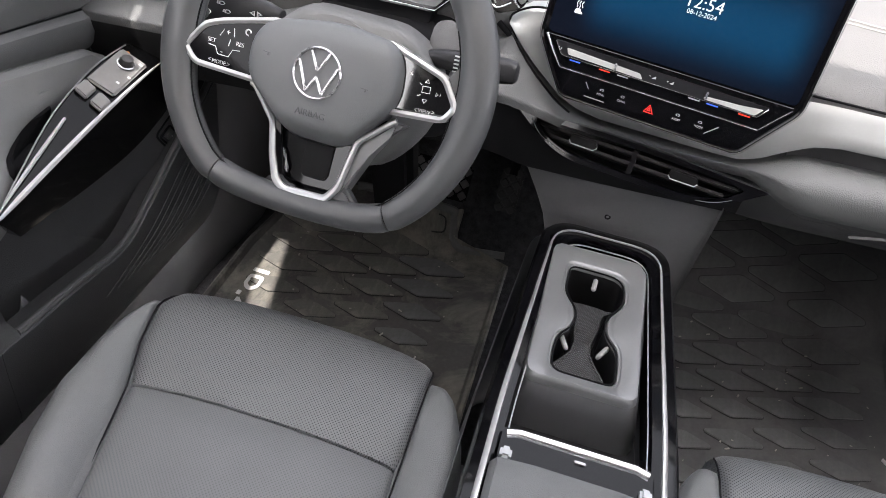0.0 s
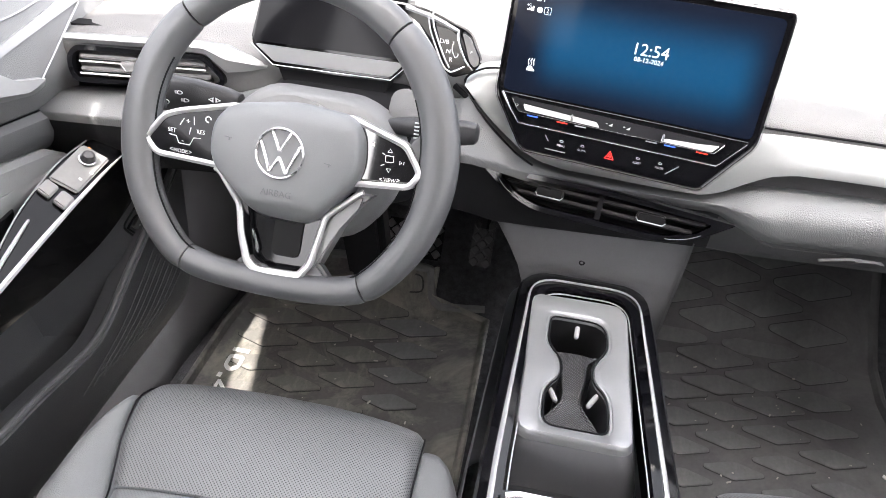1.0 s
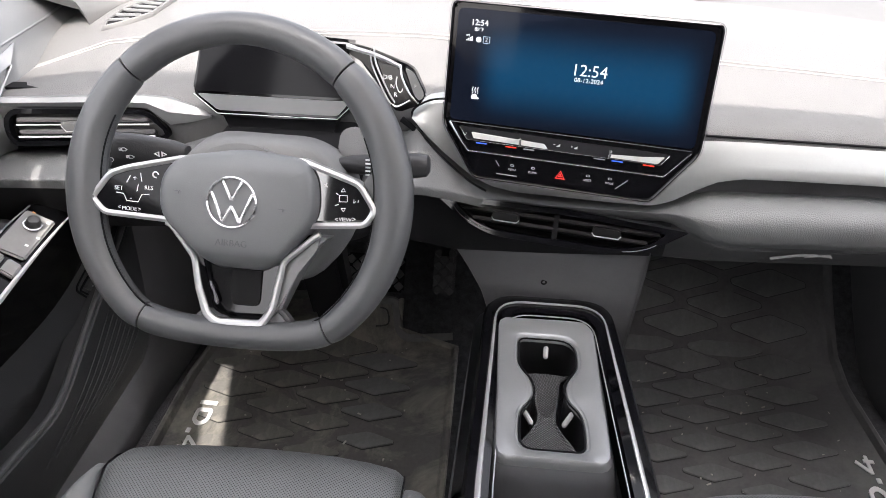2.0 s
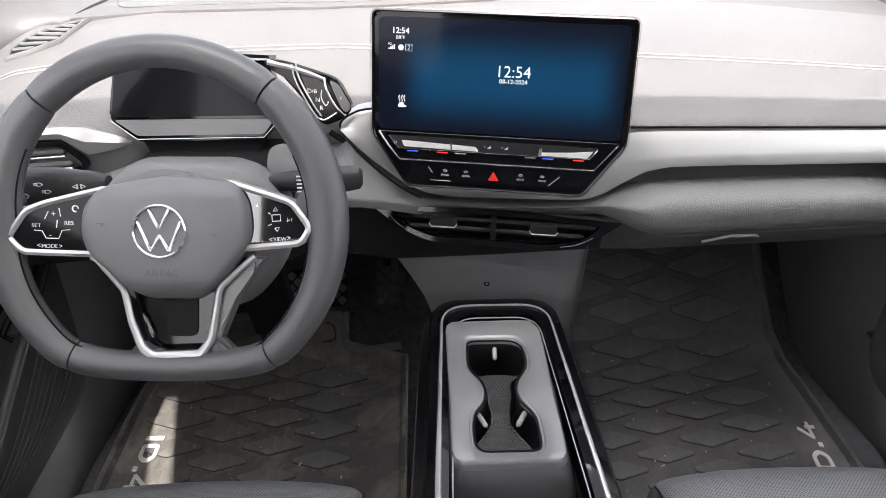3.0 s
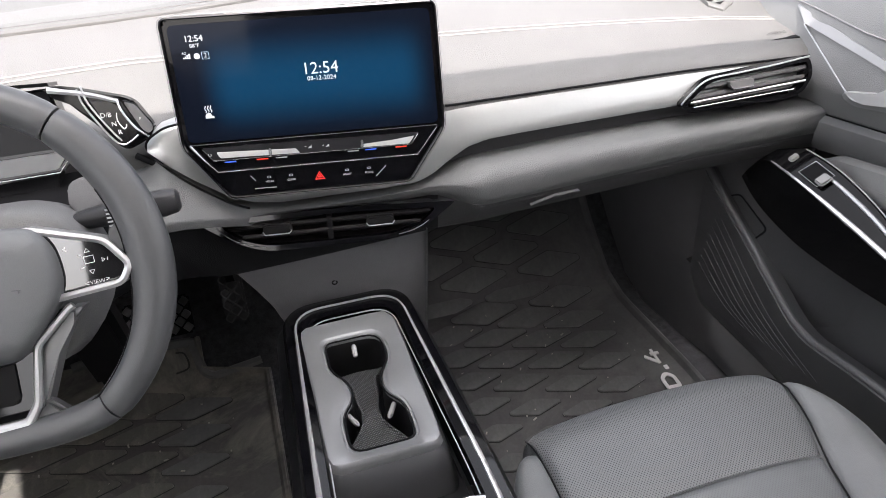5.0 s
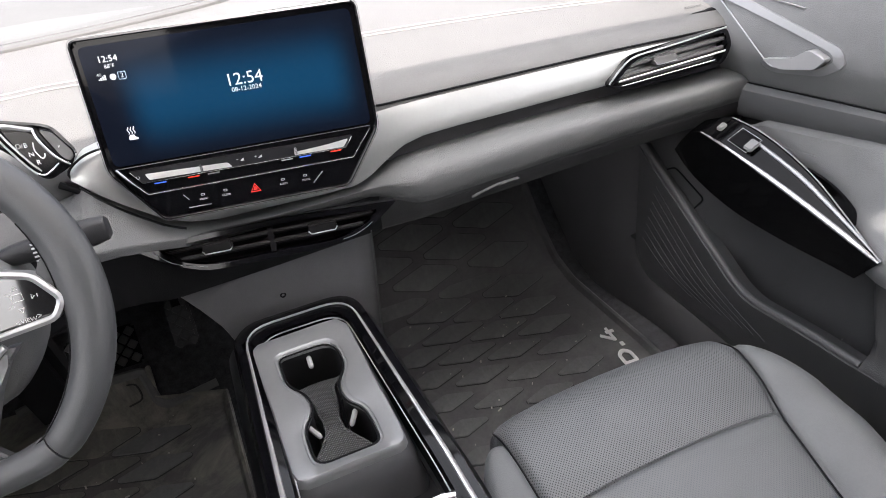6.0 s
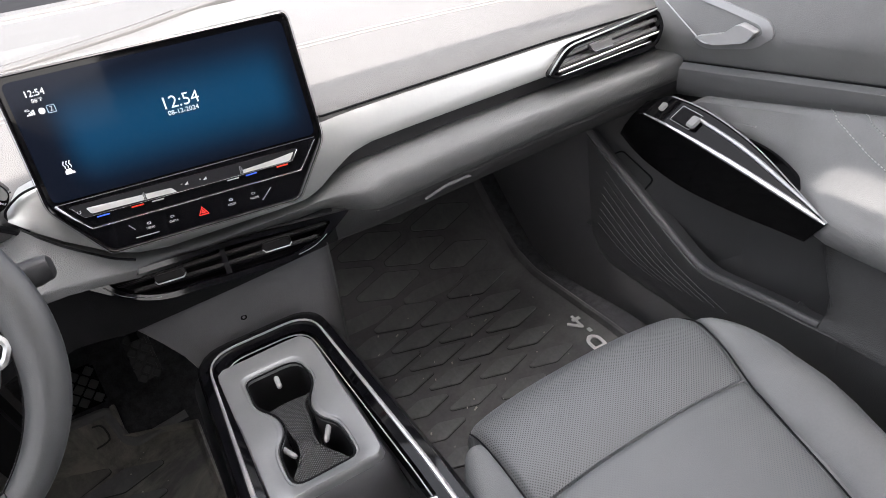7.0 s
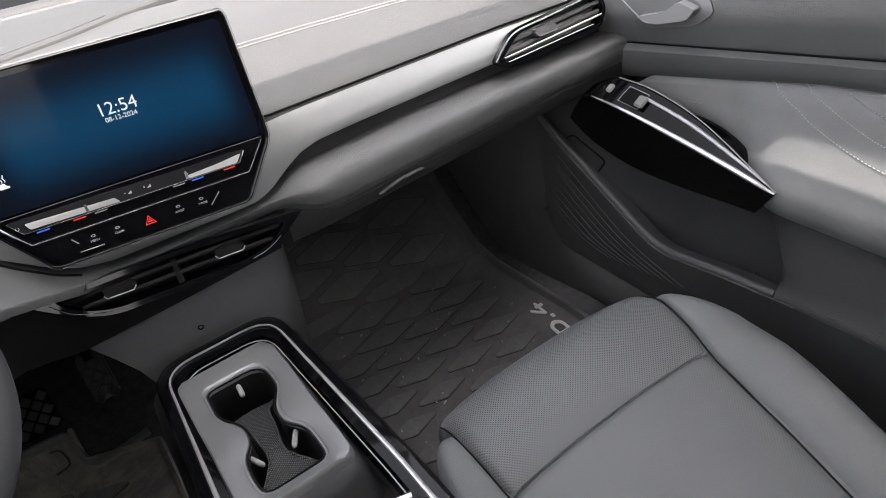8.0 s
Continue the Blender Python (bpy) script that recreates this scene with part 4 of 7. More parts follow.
corner_vent([(-0.654, 0.966), (-0.658, 0.984), (-0.644, 1.012), (-0.624, 1.034), (-0.600, 1.052), (-0.570, 1.064), (-0.586, 0.995), (-0.622, 0.968)])
corner_vent([(0.69, 0.968), (0.722, 0.99), (0.744, 1.075), (0.73, 1.138), (0.697, 1.158), (0.683, 1.13), (0.672, 1.04), (0.672, 0.985)])

# ---- steering wheel, column, instruments ----
COLUMNSKIN = material("grey_column_plastic", (0.15, 0.15, 0.15), 0.45, var=0.05, bump=0.4, bscale=700, cell=True)
WM = facing((-0.3552, 0.624, 0.708), -2.1, 27)
SEAMS = (51, 134, 237, 307)


def wheel_outline(a):
    """The rim's outer edge at an angle, with the flattened foot."""
    r = 0.1875
    x, y = r * math.cos(a) + 0.005, r * math.sin(a) + 0.006
    low = -0.163
    if y < low + 0.03:
        y = low + 0.03 * math.exp((y - low - 0.03) / 0.03)
    return x, y


def rim_half(a):
    """Half the rim's width: thick at the thumb rests."""
    d = math.degrees(a) % 360
    return lerp_table(((0, 0.0215), (25, 0.020), (55, 0.0175), (90, 0.0165), (130, 0.0175), (160, 0.020), (180, 0.022), (205, 0.019), (235, 0.0165), (270, 0.0145), (305, 0.0165), (335, 0.019), (360, 0.0215)), d)


def steering_wheel():
    t = thing("steering_wheel", WM.translation, "charcoal leather steering wheel with flat foot and silver spokes", "steering wheel")
    cuts = [*SEAMS, SEAMS[0] + 360]
    for a0, a1 in zip(cuts, cuts[1:]):
        rows = []
        n = max(8, int((a1 - a0) / 3))
        for i in range(n + 1):
            a = radians(a0 + 0.35 + (a1 - a0 - 0.7) * i / n)
            x, y = wheel_outline(a)
            h = rim_half(a)
            e = radians(1)
            x1, y1 = wheel_outline(a + e)
            tx, ty = Vector((x1 - x, y1 - y)).normalized()
            nx, ny = -ty, tx
            end = 0.94 if i in (0, n) else 1.0
            rows.append([WM @ Vector((x + nx * (h - h * end * math.cos(k * math.pi / 8)), y + ny * (h - h * end * math.cos(k * math.pi / 8)), 0.0155 * end * math.sin(k * math.pi / 8))) for k in range(16)])
        part("rim_cover", loft(rows), RIMSKIN, t, "charcoal leather rim section")
    core = []
    for i in range(90):
        a = radians(i * 4)
        x, y = wheel_outline(a)
        core.append((x * 0.905, y * 0.905, 0))
    part("rim_core", tube([WM @ Vector(p) for p in core], 0.0125, 8, closed=True), BLACK, t)
    # Sewn seam with cross stitches along the inner side of the rim.
    for a0, a1 in ((150, 245), (298, 388)):
        seam, bms = [], []
        n = 60
        for i in range(n + 1):
            a = radians(a0 + (a1 - a0) * i / n)
            x, y = wheel_outline(a)
            r = math.hypot(x, y)
            g = 1 - 2 * rim_half(a) / r * 0.95
            seam.append(WM @ Vector((x * g, y * g, 0.0062)))
            if i < n:
                b = radians(a0 + (a1 - a0) * (i + 0.55) / n)
                x1, y1 = wheel_outline(b)
                f = 1 - 2 * rim_half(b) / math.hypot(x1, y1) * 0.985
                bms.append(tube([WM @ Vector((x1 * f, y1 * f, 0.0035)), WM @ Vector((x * (g + 0.022), y * (g + 0.022), 0.0088))], 0.0007, 4))
        part("rim_seam", tube(seam, 0.0011, 5), BLACK, t, "dark sewn seam")
        part("stitching", merged(*bms), THREADDARK, t, "dark cross stitching")
    # Airbag cover: a soft dome with a lower facet.
    cov = rounded([(-0.062, 0.044), (0.006, 0.056), (0.071, 0.050), (0.084, 0.030), (0.086, -0.012), (0.058, -0.046), (0.036, -0.071), (-0.026, -0.070), (-0.047, -0.048), (-0.081, -0.018), (-0.080, 0.022)][::-1], 0.02, 4)
    loops = []
    for f, z in ((0.98, -0.02), (1.0, 0.006), (0.994, 0.0155), (0.975, 0.0218), (0.945, 0.0250), (0.90, 0.0270), (0.84, 0.0283), (0.77, 0.0293), (0.70, 0.0300), (0.62, 0.0306), (0.5, 0.0313), (0.2, 0.0318)):
        loop = []
        for x, y in cov:
            low, high = max(0, (-y * f - 0.050) / 0.020), max(0, (y * f - 0.036) / 0.02)
            loop.append(WM @ Vector((x * f + 0.003 * (1 - f) + 0.011, y * f - 0.004 * (1 - f), z - (0.014 * low + 0.008 * high if z > 0.01 else 0))))
        loops.append(loop)
    part("airbag_cover", loft(loops), HUBSKIN, t, "slate grey grained airbag cover")
    part("cover_word", lettering("AIRBAG", 0.0096, WM @ pose(0.0136, -0.0405, 0.0312), 0.0005), COLUMNDARK, t, "embossed word AIRBAG")
    for x, y in ((-0.044, 0.0085), (0.0645, -0.0015)):
        part("cover_mark", block(WM @ pose(x, y, 0.0322, 0, 0, -4), (0.0075, 0.0008, 0.0008)), RIMSKIN, t, "fine embossed mark")
        part("cover_mark", block(WM @ pose(x + 0.0015, y - 0.0016, 0.0322, 0, 0, -4), (0.0012, 0.0026, 0.0008)), RIMSKIN, t, "fine embossed mark")
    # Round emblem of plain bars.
    e = WM @ pose(0.013, 0.001, 0.0315)
    circ = lambda r: [(r * math.cos(i * math.pi / 24), r * math.sin(i * math.pi / 24)) for i in range(48)]
    emblem = part("emblem", ringplate(circ(0.0264), circ(0.0240), e, 0, 0.0022, 0.0012), EMBLEMCHROME, t, "round chrome emblem")
    part("emblem_ground", prism(circ(0.0235), e, 0, 0.0008), HUBSKIN, emblem)
    for (ax_, ay_), (bx_, by_) in (((-0.0098, 0.0212), (-0.0005, 0.0022)), ((0.0098, 0.0212), (0.0005, 0.0022)), ((-0.021, 0.0098), (-0.0088, -0.0198)), ((-0.0088, -0.0198), (0.0, -0.0035)), ((0.0088, -0.0198), (0.0, -0.0035)), ((0.021, 0.0098), (0.0088, -0.0198))):
        dx, dy = bx_ - ax_, by_ - ay_
        ln = math.hypot(dx, dy)
        part("emblem_stroke", block(e @ pose((ax_ + bx_) / 2, (ay_ + by_) / 2, 0.0016, 0, 0, math.degrees(math.atan2(dy, dx))), (ln + 0.001, 0.0038, 0.0028), 0.0013, 1), EMBLEMCHROME, emblem, "chrome stroke")
    # Button pads with silver frames.
    for s in (-1, 1):
        pod = [(-0.1525, -0.0075), (-0.131, 0.022), (-0.1113, 0.0295), (-0.045, 0.0455), (-0.045, -0.0278), (-0.1361, -0.025)] if s < 0 else [(0.158, 0.0031), (0.1385, 0.031), (0.07, 0.0525), (0.07, -0.0225), (0.1469, -0.0155)]
        pod = rounded(pod if s < 0 else pod[::-1], 0.008, 4)
        if s < 0:
            pod = pod[::-1]
        area = sum(pod[i - 1][0] * pod[i][1] - pod[i][0] * pod[i - 1][1] for i in range(len(pod)))
        if area < 0:
            pod = pod[::-1]
        inn = inset(pod, 0.0062)
        f = part("spoke_frame", ringplate(pod, inn, WM, -0.012, 0.010, 0.0015), SATIN, t, "satin silver spoke frame")
        # The right pad is tilted to catch the side window's reflection.
        q = WM @ pose(0, 0, 0.0088) if s < 0 else WM @ pose(0.11, 0.016, 0.0072, 6.4, 1.4, 0) @ pose(-0.11, -0.016, 0)
        pad = part("button_pad", prism(inset(pod, 0.0055), q, -0.014, -0.0003, 0.001), PADDARK if s < 0 else PADGLOSS, t, "gloss black button pad")
        if s < 0:
            for word, x, y, size in (("SET", -0.1195, 0.0045, 0.0062), ("RES", -0.0866, 0.0068, 0.0062), ("MODE", -0.1073, -0.0164, 0.0058), ("+", -0.102, 0.0159, 0.009), ("-", -0.1061, -0.0047, 0.009), ("<", -0.1183, -0.0158, 0.007), (">", -0.0962, -0.0165, 0.007)):
                part("button_label", lettering(word, size, q @ pose(x, y, 0)), WHITE, pad, "white printed sign")
            for pts in ([(-0.1067, 0.0188), (-0.111, 0.011)], [(-0.096, 0.0222), (-0.0946, 0.0132)], [(-0.0981, 0.01), (-0.0995, 0.0024)], [(-0.1221, -0.0002), (-0.114, -0.001), (-0.1103, -0.0082), (-0.0977, -0.0085), (-0.0939, -0.0004), (-0.0857, 0.0004)]):
                part("button_line", tube([q @ Vector((*p, 0)) for p in pts], 0.0005, 4), WHITE, pad, "white printed line")
            ic = [(-0.0795 + 0.003 * math.cos(i), 0.0214 + 0.003 * math.sin(i), 0) for i in [k * 0.5 for k in range(11)]]
            part("button_icon", tube([q @ Vector(p) for p in ic], 0.0008, 4), WHITE, pad, "white printed icon")
        else:
            for word, x, y, size in (("VIEW", 0.1229, -0.0091, 0.0056), ("<", 0.1138, -0.0096, 0.007), (">", 0.132, -0.008, 0.007)):
                part("button_label", lettering(word, size, q @ pose(x, y, 0)), WHITE, pad, "white printed sign")
            for pts in ([(0.1177, 0.0197), (0.1199, 0.0234), (0.1223, 0.0201), (0.1177, 0.0197)], [(0.1183, 0.0025), (0.1207, -0.001), (0.123, 0.003), (0.1183, 0.0025)], [(0.116, 0.0158), (0.1243, 0.0163), (0.1245, 0.0098), (0.1162, 0.0093), (0.116, 0.0158)], [(0.131, 0.009), (0.1335, 0.0109), (0.1312, 0.0128), (0.131, 0.009)], [(0.1355, 0.0095), (0.1358, 0.0125)], [(0.101, 0.0235), (0.1028, 0.0275)], [(0.1005, 0.026), (0.1035, 0.0235)], [(0.112, 0.005), (0.1155, 0.0065)], [(0.1125, 0.018), (0.115, 0.0165)]):
                part("button_line", tube([q @ Vector((*p, 0)) for p in pts], 0.00045, 4), WHITE, pad, "white printed line")
    # Lower spoke: a silver V round a gloss black field.
    vee = [(-0.075, -0.0262), (-0.0635, -0.0285), (-0.0362, -0.0615), (-0.0305, -0.0938), (-0.0205, -0.1215), (-0.0095, -0.1302), (0.0389, -0.1280), (0.0505, -0.1113), (0.0607, -0.0579), (0.0935, -0.0285), (0.105, -0.022)]
    bend = []
    for a, p, b in zip(vee, vee[1:], vee[2:]):
        a, p, b = (Vector((*q, 0.004)) for q in (a, p, b))
        s0, s1 = p + (a - p).normalized() * 0.005, p + (b - p).normalized() * 0.005
        bend += [s0 * (1 - f) ** 2 + p * 2 * f * (1 - f) + s1 * f * f for f in (0, 0.33, 0.67, 1)]
    thick = [lerp_table(((-0.135, 0.0052), (-0.12, 0.0046), (-0.09, 0.0038), (-0.03, 0.0036)), p.y) for p in bend]
    part("lower_frame", tube([WM @ p for p in bend], thick, 8, flat=0.9), SATIN, t, "satin silver lower spoke frame")
    part("spoke_cheek", prism([(0.0425, -0.128), (0.0535, -0.121), (0.0745, -0.071), (0.0905, -0.043), (0.104, -0.030), (0.092, -0.030), (0.062, -0.060), (0.052, -0.110)], WM, -0.03, -0.0015, 0.004), CHEEKSKIN, t, "satin grey flank of the lower spoke")
    field = [(-0.06, -0.03), (-0.035, -0.06), (-0.0205, -0.118), (-0.009, -0.129), (0.0389, -0.127), (0.0505, -0.11), (0.06, -0.058), (0.09, -0.03)]
    part("lower_field", prism(field, WM, -0.026, -0.012), PIANO, t, "gloss black lower spoke field")
    part("lower_web", prism(rounded([(0.0005, -0.03), (0.0345, -0.03), (0.0315, -0.112), (0.0, -0.112)][::-1], 0.006), WM, -0.02, -0.0095, 0.002), PANELDARK, t, "dark grey spoke web")
    part("lower_clip", tube(smooth_path([WM @ Vector(p) for p in ((-0.0235, -0.088, -0.008), (-0.018, -0.099, -0.007), (-0.014, -0.113, -0.008))], 3), [0.0008, 0.0015, 0.002, 0.0012, 0.002, 0.0025, 0.001], 5), CHROME, t, "bright clip")
    lower = rounded([(-0.05, -0.142), (-0.027, -0.116), (-0.004, -0.128), (0.041, -0.126), (0.056, -0.108), (0.082, -0.136), (0.055, -0.152), (-0.025, -0.152)], 0.008, 3)
    part("rim_root", prism(lower, WM, -0.014, 0.0, 0.004), RIMSKIN, t, "leather root of the lower spoke")
    for s in (-1, 1):
        side = [(0.150, 0.018), (0.137, 0.028), (0.168, 0.07), (0.176, 0.03), (0.172, -0.04), (0.150, -0.014)]
        side = rounded([(s * x, y) for x, y in side], 0.008, 3)
        part("rim_root", prism(side, WM, -0.012, 0.006, 0.004), RIMSKIN, t, "leather root of the side spoke")
    part("hub_body", loft([[WM @ Vector((0.003 + r * math.cos(k * math.pi / 12), r * 0.9 * math.sin(k * math.pi / 12), z)) for k in range(24)] for r, z in ((0.058, -0.07), (0.066, -0.04), (0.068, -0.012))]), COLUMNSKIN, t)


COLUMNDARK = material("embossed_shadow_plastic", (0.075, 0.078, 0.08), 0.5, bump=0)
CHEEKSKIN = material("satin_grey_spoke_paint", (0.2, 0.203, 0.206), 0.38, 0.3, var=0.04, bump=0.05)
EMBLEMCHROME = material("mirror_chrome", (0.86, 0.86, 0.87), 0.14, 0.95, var=0.03, bump=0)
THREADDARK = material("grey_thread", (0.06, 0.06, 0.063), 0.7, bump=0)
steering_wheel()


def column():
    t = thing("steering_column", (-0.355, 0.72, 0.66), "grey plastic steering column shroud behind the wheel", "steering column")
    loops = []
    for z, w, up, dn in ((-0.055, 0.096, 0.060, 0.088), (-0.062, 0.103, 0.066, 0.094), (-0.085, 0.107, 0.072, 0.098), (-0.112, 0.107, 0.066, 0.098), (-0.13, 0.098, 0.05, 0.092)):
        poly = rounded([(-w, -dn * 0.35), (-w * 0.6, -dn), (w * 0.6, -dn), (w, -dn * 0.35), (w, up * 0.45), (w * 0.62, up), (-w * 0.62, up), (-w, up * 0.45)], 0.035, 4)
        loops.append([WM @ Vector((x + 0.008, y + (z + 0.055) * -0.12, z)) for x, y in poly])
    part("shroud", loft(loops), COLUMNSKIN, t, "mid grey column shroud", angle=70)
    collar = rounded([(0.087, 0.060), (0.0896, 0.0855), (0.1078, 0.0924), (0.1276, 0.0746), (0.1275, 0.066), (0.1156, 0.0555), (0.096, 0.0438)][::-1], 0.006, 3)
    part("stalk_collar", prism(collar, WM, -0.150, -0.090, 0.004), COLUMNSKIN, t, "mid grey collar of the wiper stalk")
    # Black filler added where the gap below the instruments lies in shade.
    loops = []
    for z, w, up in ((-0.122, 0.094, 0.050), (-0.14, 0.100, 0.070), (-0.205, 0.106, 0.108), (-0.23, 0.106, 0.112)):
        poly = rounded([(-w, -0.05), (w, -0.05), (w, up * 0.7), (w * 0.8, up), (-w * 0.8, up), (-w, up * 0.7)], 0.02, 4)
        loops.append([WM @ Vector((x + 0.006, y, z)) for x, y in poly])
    part("gap_filler", loft(loops), BLACK, t, "black filler standing for the shaded gap behind the column")
    part("knee_shaft", block(pose(-0.345, 0.92, 0.44, 20), (0.075, 0.05, 0.34), 0.012), BLACK, t, "dark column support")


column()


def stalk(name, root, tip, label, marks, slim=1.0):
    t = thing(name, root, label, "stalk", "column stalks")
    a, b = Vector(root), Vector(tip)
    d = b - a
    up = Vector((0, 0.25, 0.97))
    out = Vector((0, -0.97, 0.25))
    loops = []
    for f, h, w in ((0, 0.010, 0.010), (0.15, 0.015, 0.012), (0.5, 0.020, 0.014), (0.85, 0.021, 0.013), (0.97, 0.018, 0.010), (1.0, 0.012, 0.005)):
        c = a + d * f
        h *= slim
        loops.append([c + up * h * (abs(math.cos(k * math.pi / 8)) ** 0.7 * math.copysign(1, math.cos(k * math.pi / 8))) + out * w * (abs(math.sin(k * math.pi / 8)) ** 0.7 * math.copysign(1, math.sin(k * math.pi / 8))) for k in range(16)])
    part("stalk_body", loft(loops), STALKSKIN, t, "dark grey rounded stalk")
    for f, u, w, h, shape in marks:
        c = a + d * f + up * u + out * 0.0148
        m = Matrix.Translation(c) @ Matrix.Rotation(radians(76), 4, "X")
        if shape == "bar":
            bm = block(m, (w, h, 0.0012))
        elif shape == "lamp":
            ring = rounded([(-w / 2, -h / 2), (w * 0.1, -h / 2), (w / 2, 0), (w * 0.1, h / 2), (-w / 2, h / 2)], h * 0.2, 2)
            bm = merged(ringplate(ring, inset(ring, 0.0006), m, -0.0005, 0.0006), *[block(m @ pose(-w * 0.75, k * h * 0.3, 0), (w * 0.4, 0.0006, 0.001)) for k in (-1, 0, 1)])
        else:
            bm = merged(*[ringplate(tri, [(x * 0.5 + s_ * w * 0.14, y * 0.5) for x, y in tri], m, -0.0005, 0.0006) for s_ in (-1, 1) for tri in [[(s_ * w * 0.55, 0), (s_ * w * 0.1, h / 2), (s_ * w * 0.1, -h / 2)]]])
        part("stalk_mark", bm, WHITE, t, "white printed sign")


STALKSKIN = material("stalk_plastic", (0.03, 0.03, 0.032), 0.4, var=0.05, bump=0.3, bscale=700, cell=True, spec=0.35)
LAMP = [(0.86, 0.0085, 0.0065, 0.0055, "lamp"), (0.81, 0.0005, 0.0065, 0.0055, "lamp"), (0.77, -0.0075, 0.0065, 0.0055, "lamp")]
stalk("light_stalk", (-0.435, 0.71, 0.715), (-0.535, 0.695, 0.722), "dark grey light and indicator stalk with white signs", LAMP + [(0.62, 0.005, 0.007, 0.004, "lamp"), (0.55, -0.003, 0.007, 0.004, "lamp"), (0.24, 0.002, 0.014, 0.006, "arrows"), (0.25, -0.009, 0.006, 0.0035, "lamp")])
WIPE = [(0.36, 0.008 - 0.0042 * k, 0.0055, 0.0016, "bar") for k in range(5)]
stalk("wiper_stalk", (-0.262, 0.715, 0.713), (-0.154, 0.703, 0.7235), "dark grey wiper stalk with small white signs", WIPE + [(0.43, 0.0, 0.0008, 0.017, "bar")], 0.66)


def instruments():
    t = thing("instrument_display", (-0.365, 0.83, 0.72), "small dark instrument screen with a silver chin", "instrument display")
    m = facing((-0.361, 0.82, 0.77), 0, 17.5)
    out = rounded([(-0.0905, 0.042), (-0.104, -0.022), (-0.071, -0.049), (0.081, -0.047), (0.1025, -0.025), (0.0925, 0.046)][::-1], [0.008, 0.008, 0.006, 0.006, 0.008, 0.008], 4)
    part("housing", prism(out, m, -0.03, -0.001, 0.003), PIANO, t, "gloss black housing")
    part("screen", prism(rounded([(-0.0885, 0.0405), (-0.0995, -0.019), (0.099, -0.0185), (0.0905, 0.0435)][::-1], 0.006, 3), m, -0.001, 0.001), CLUSTERMAT, t, "dark reflecting instrument screen")
    part("chin", prism(rounded([(-0.0965, -0.0225), (-0.0705, -0.0415), (0.0805, -0.0405), (0.096, -0.0225)], 0.003, 3), m, -0.001, 0.003, 0.0015), CHINSKIN, t, "satin silver chin")
    part("chin_line", tube([m @ Vector(p) for p in ((-0.101, -0.0225, 0.003), (-0.0715, -0.0455, 0.003), (0.081, -0.0445, 0.003), (0.1005, -0.0245, 0.003))], 0.0007, 6), SATIN, t, "chrome line")
    part("gear_sign", lettering("R", 0.008, m @ pose(0.0835, -0.011, 0.0014)), WHITEGLOW, t, "white lit letter R")
    part("foot", prism([(-0.07, -0.045), (-0.055, -0.075), (0.07, -0.075), (0.078, -0.045)], m, -0.06, -0.008), BLACK, t, "black foot")
    part("hood", slab([[m @ Vector((x, 0.047 + 0.004 * math.cos(x * 15), z)) for z in (-0.04, -0.02, 0.004)] for x in (-0.092, -0.05, 0, 0.05, 0.094)], (0, 0, 0.004)), PIANO, t, "gloss black upper edge")


CHINSKIN = material("grey_satin_paint", (0.16, 0.163, 0.166), 0.4, 0.2, var=0.04, bump=0.05)


def cluster_material():
    m = material("instrument_glass", (0.006, 0.006, 0.007), 0.1, bump=0, spec=0.11)
    return m


CLUSTERMAT = cluster_material()
instruments()


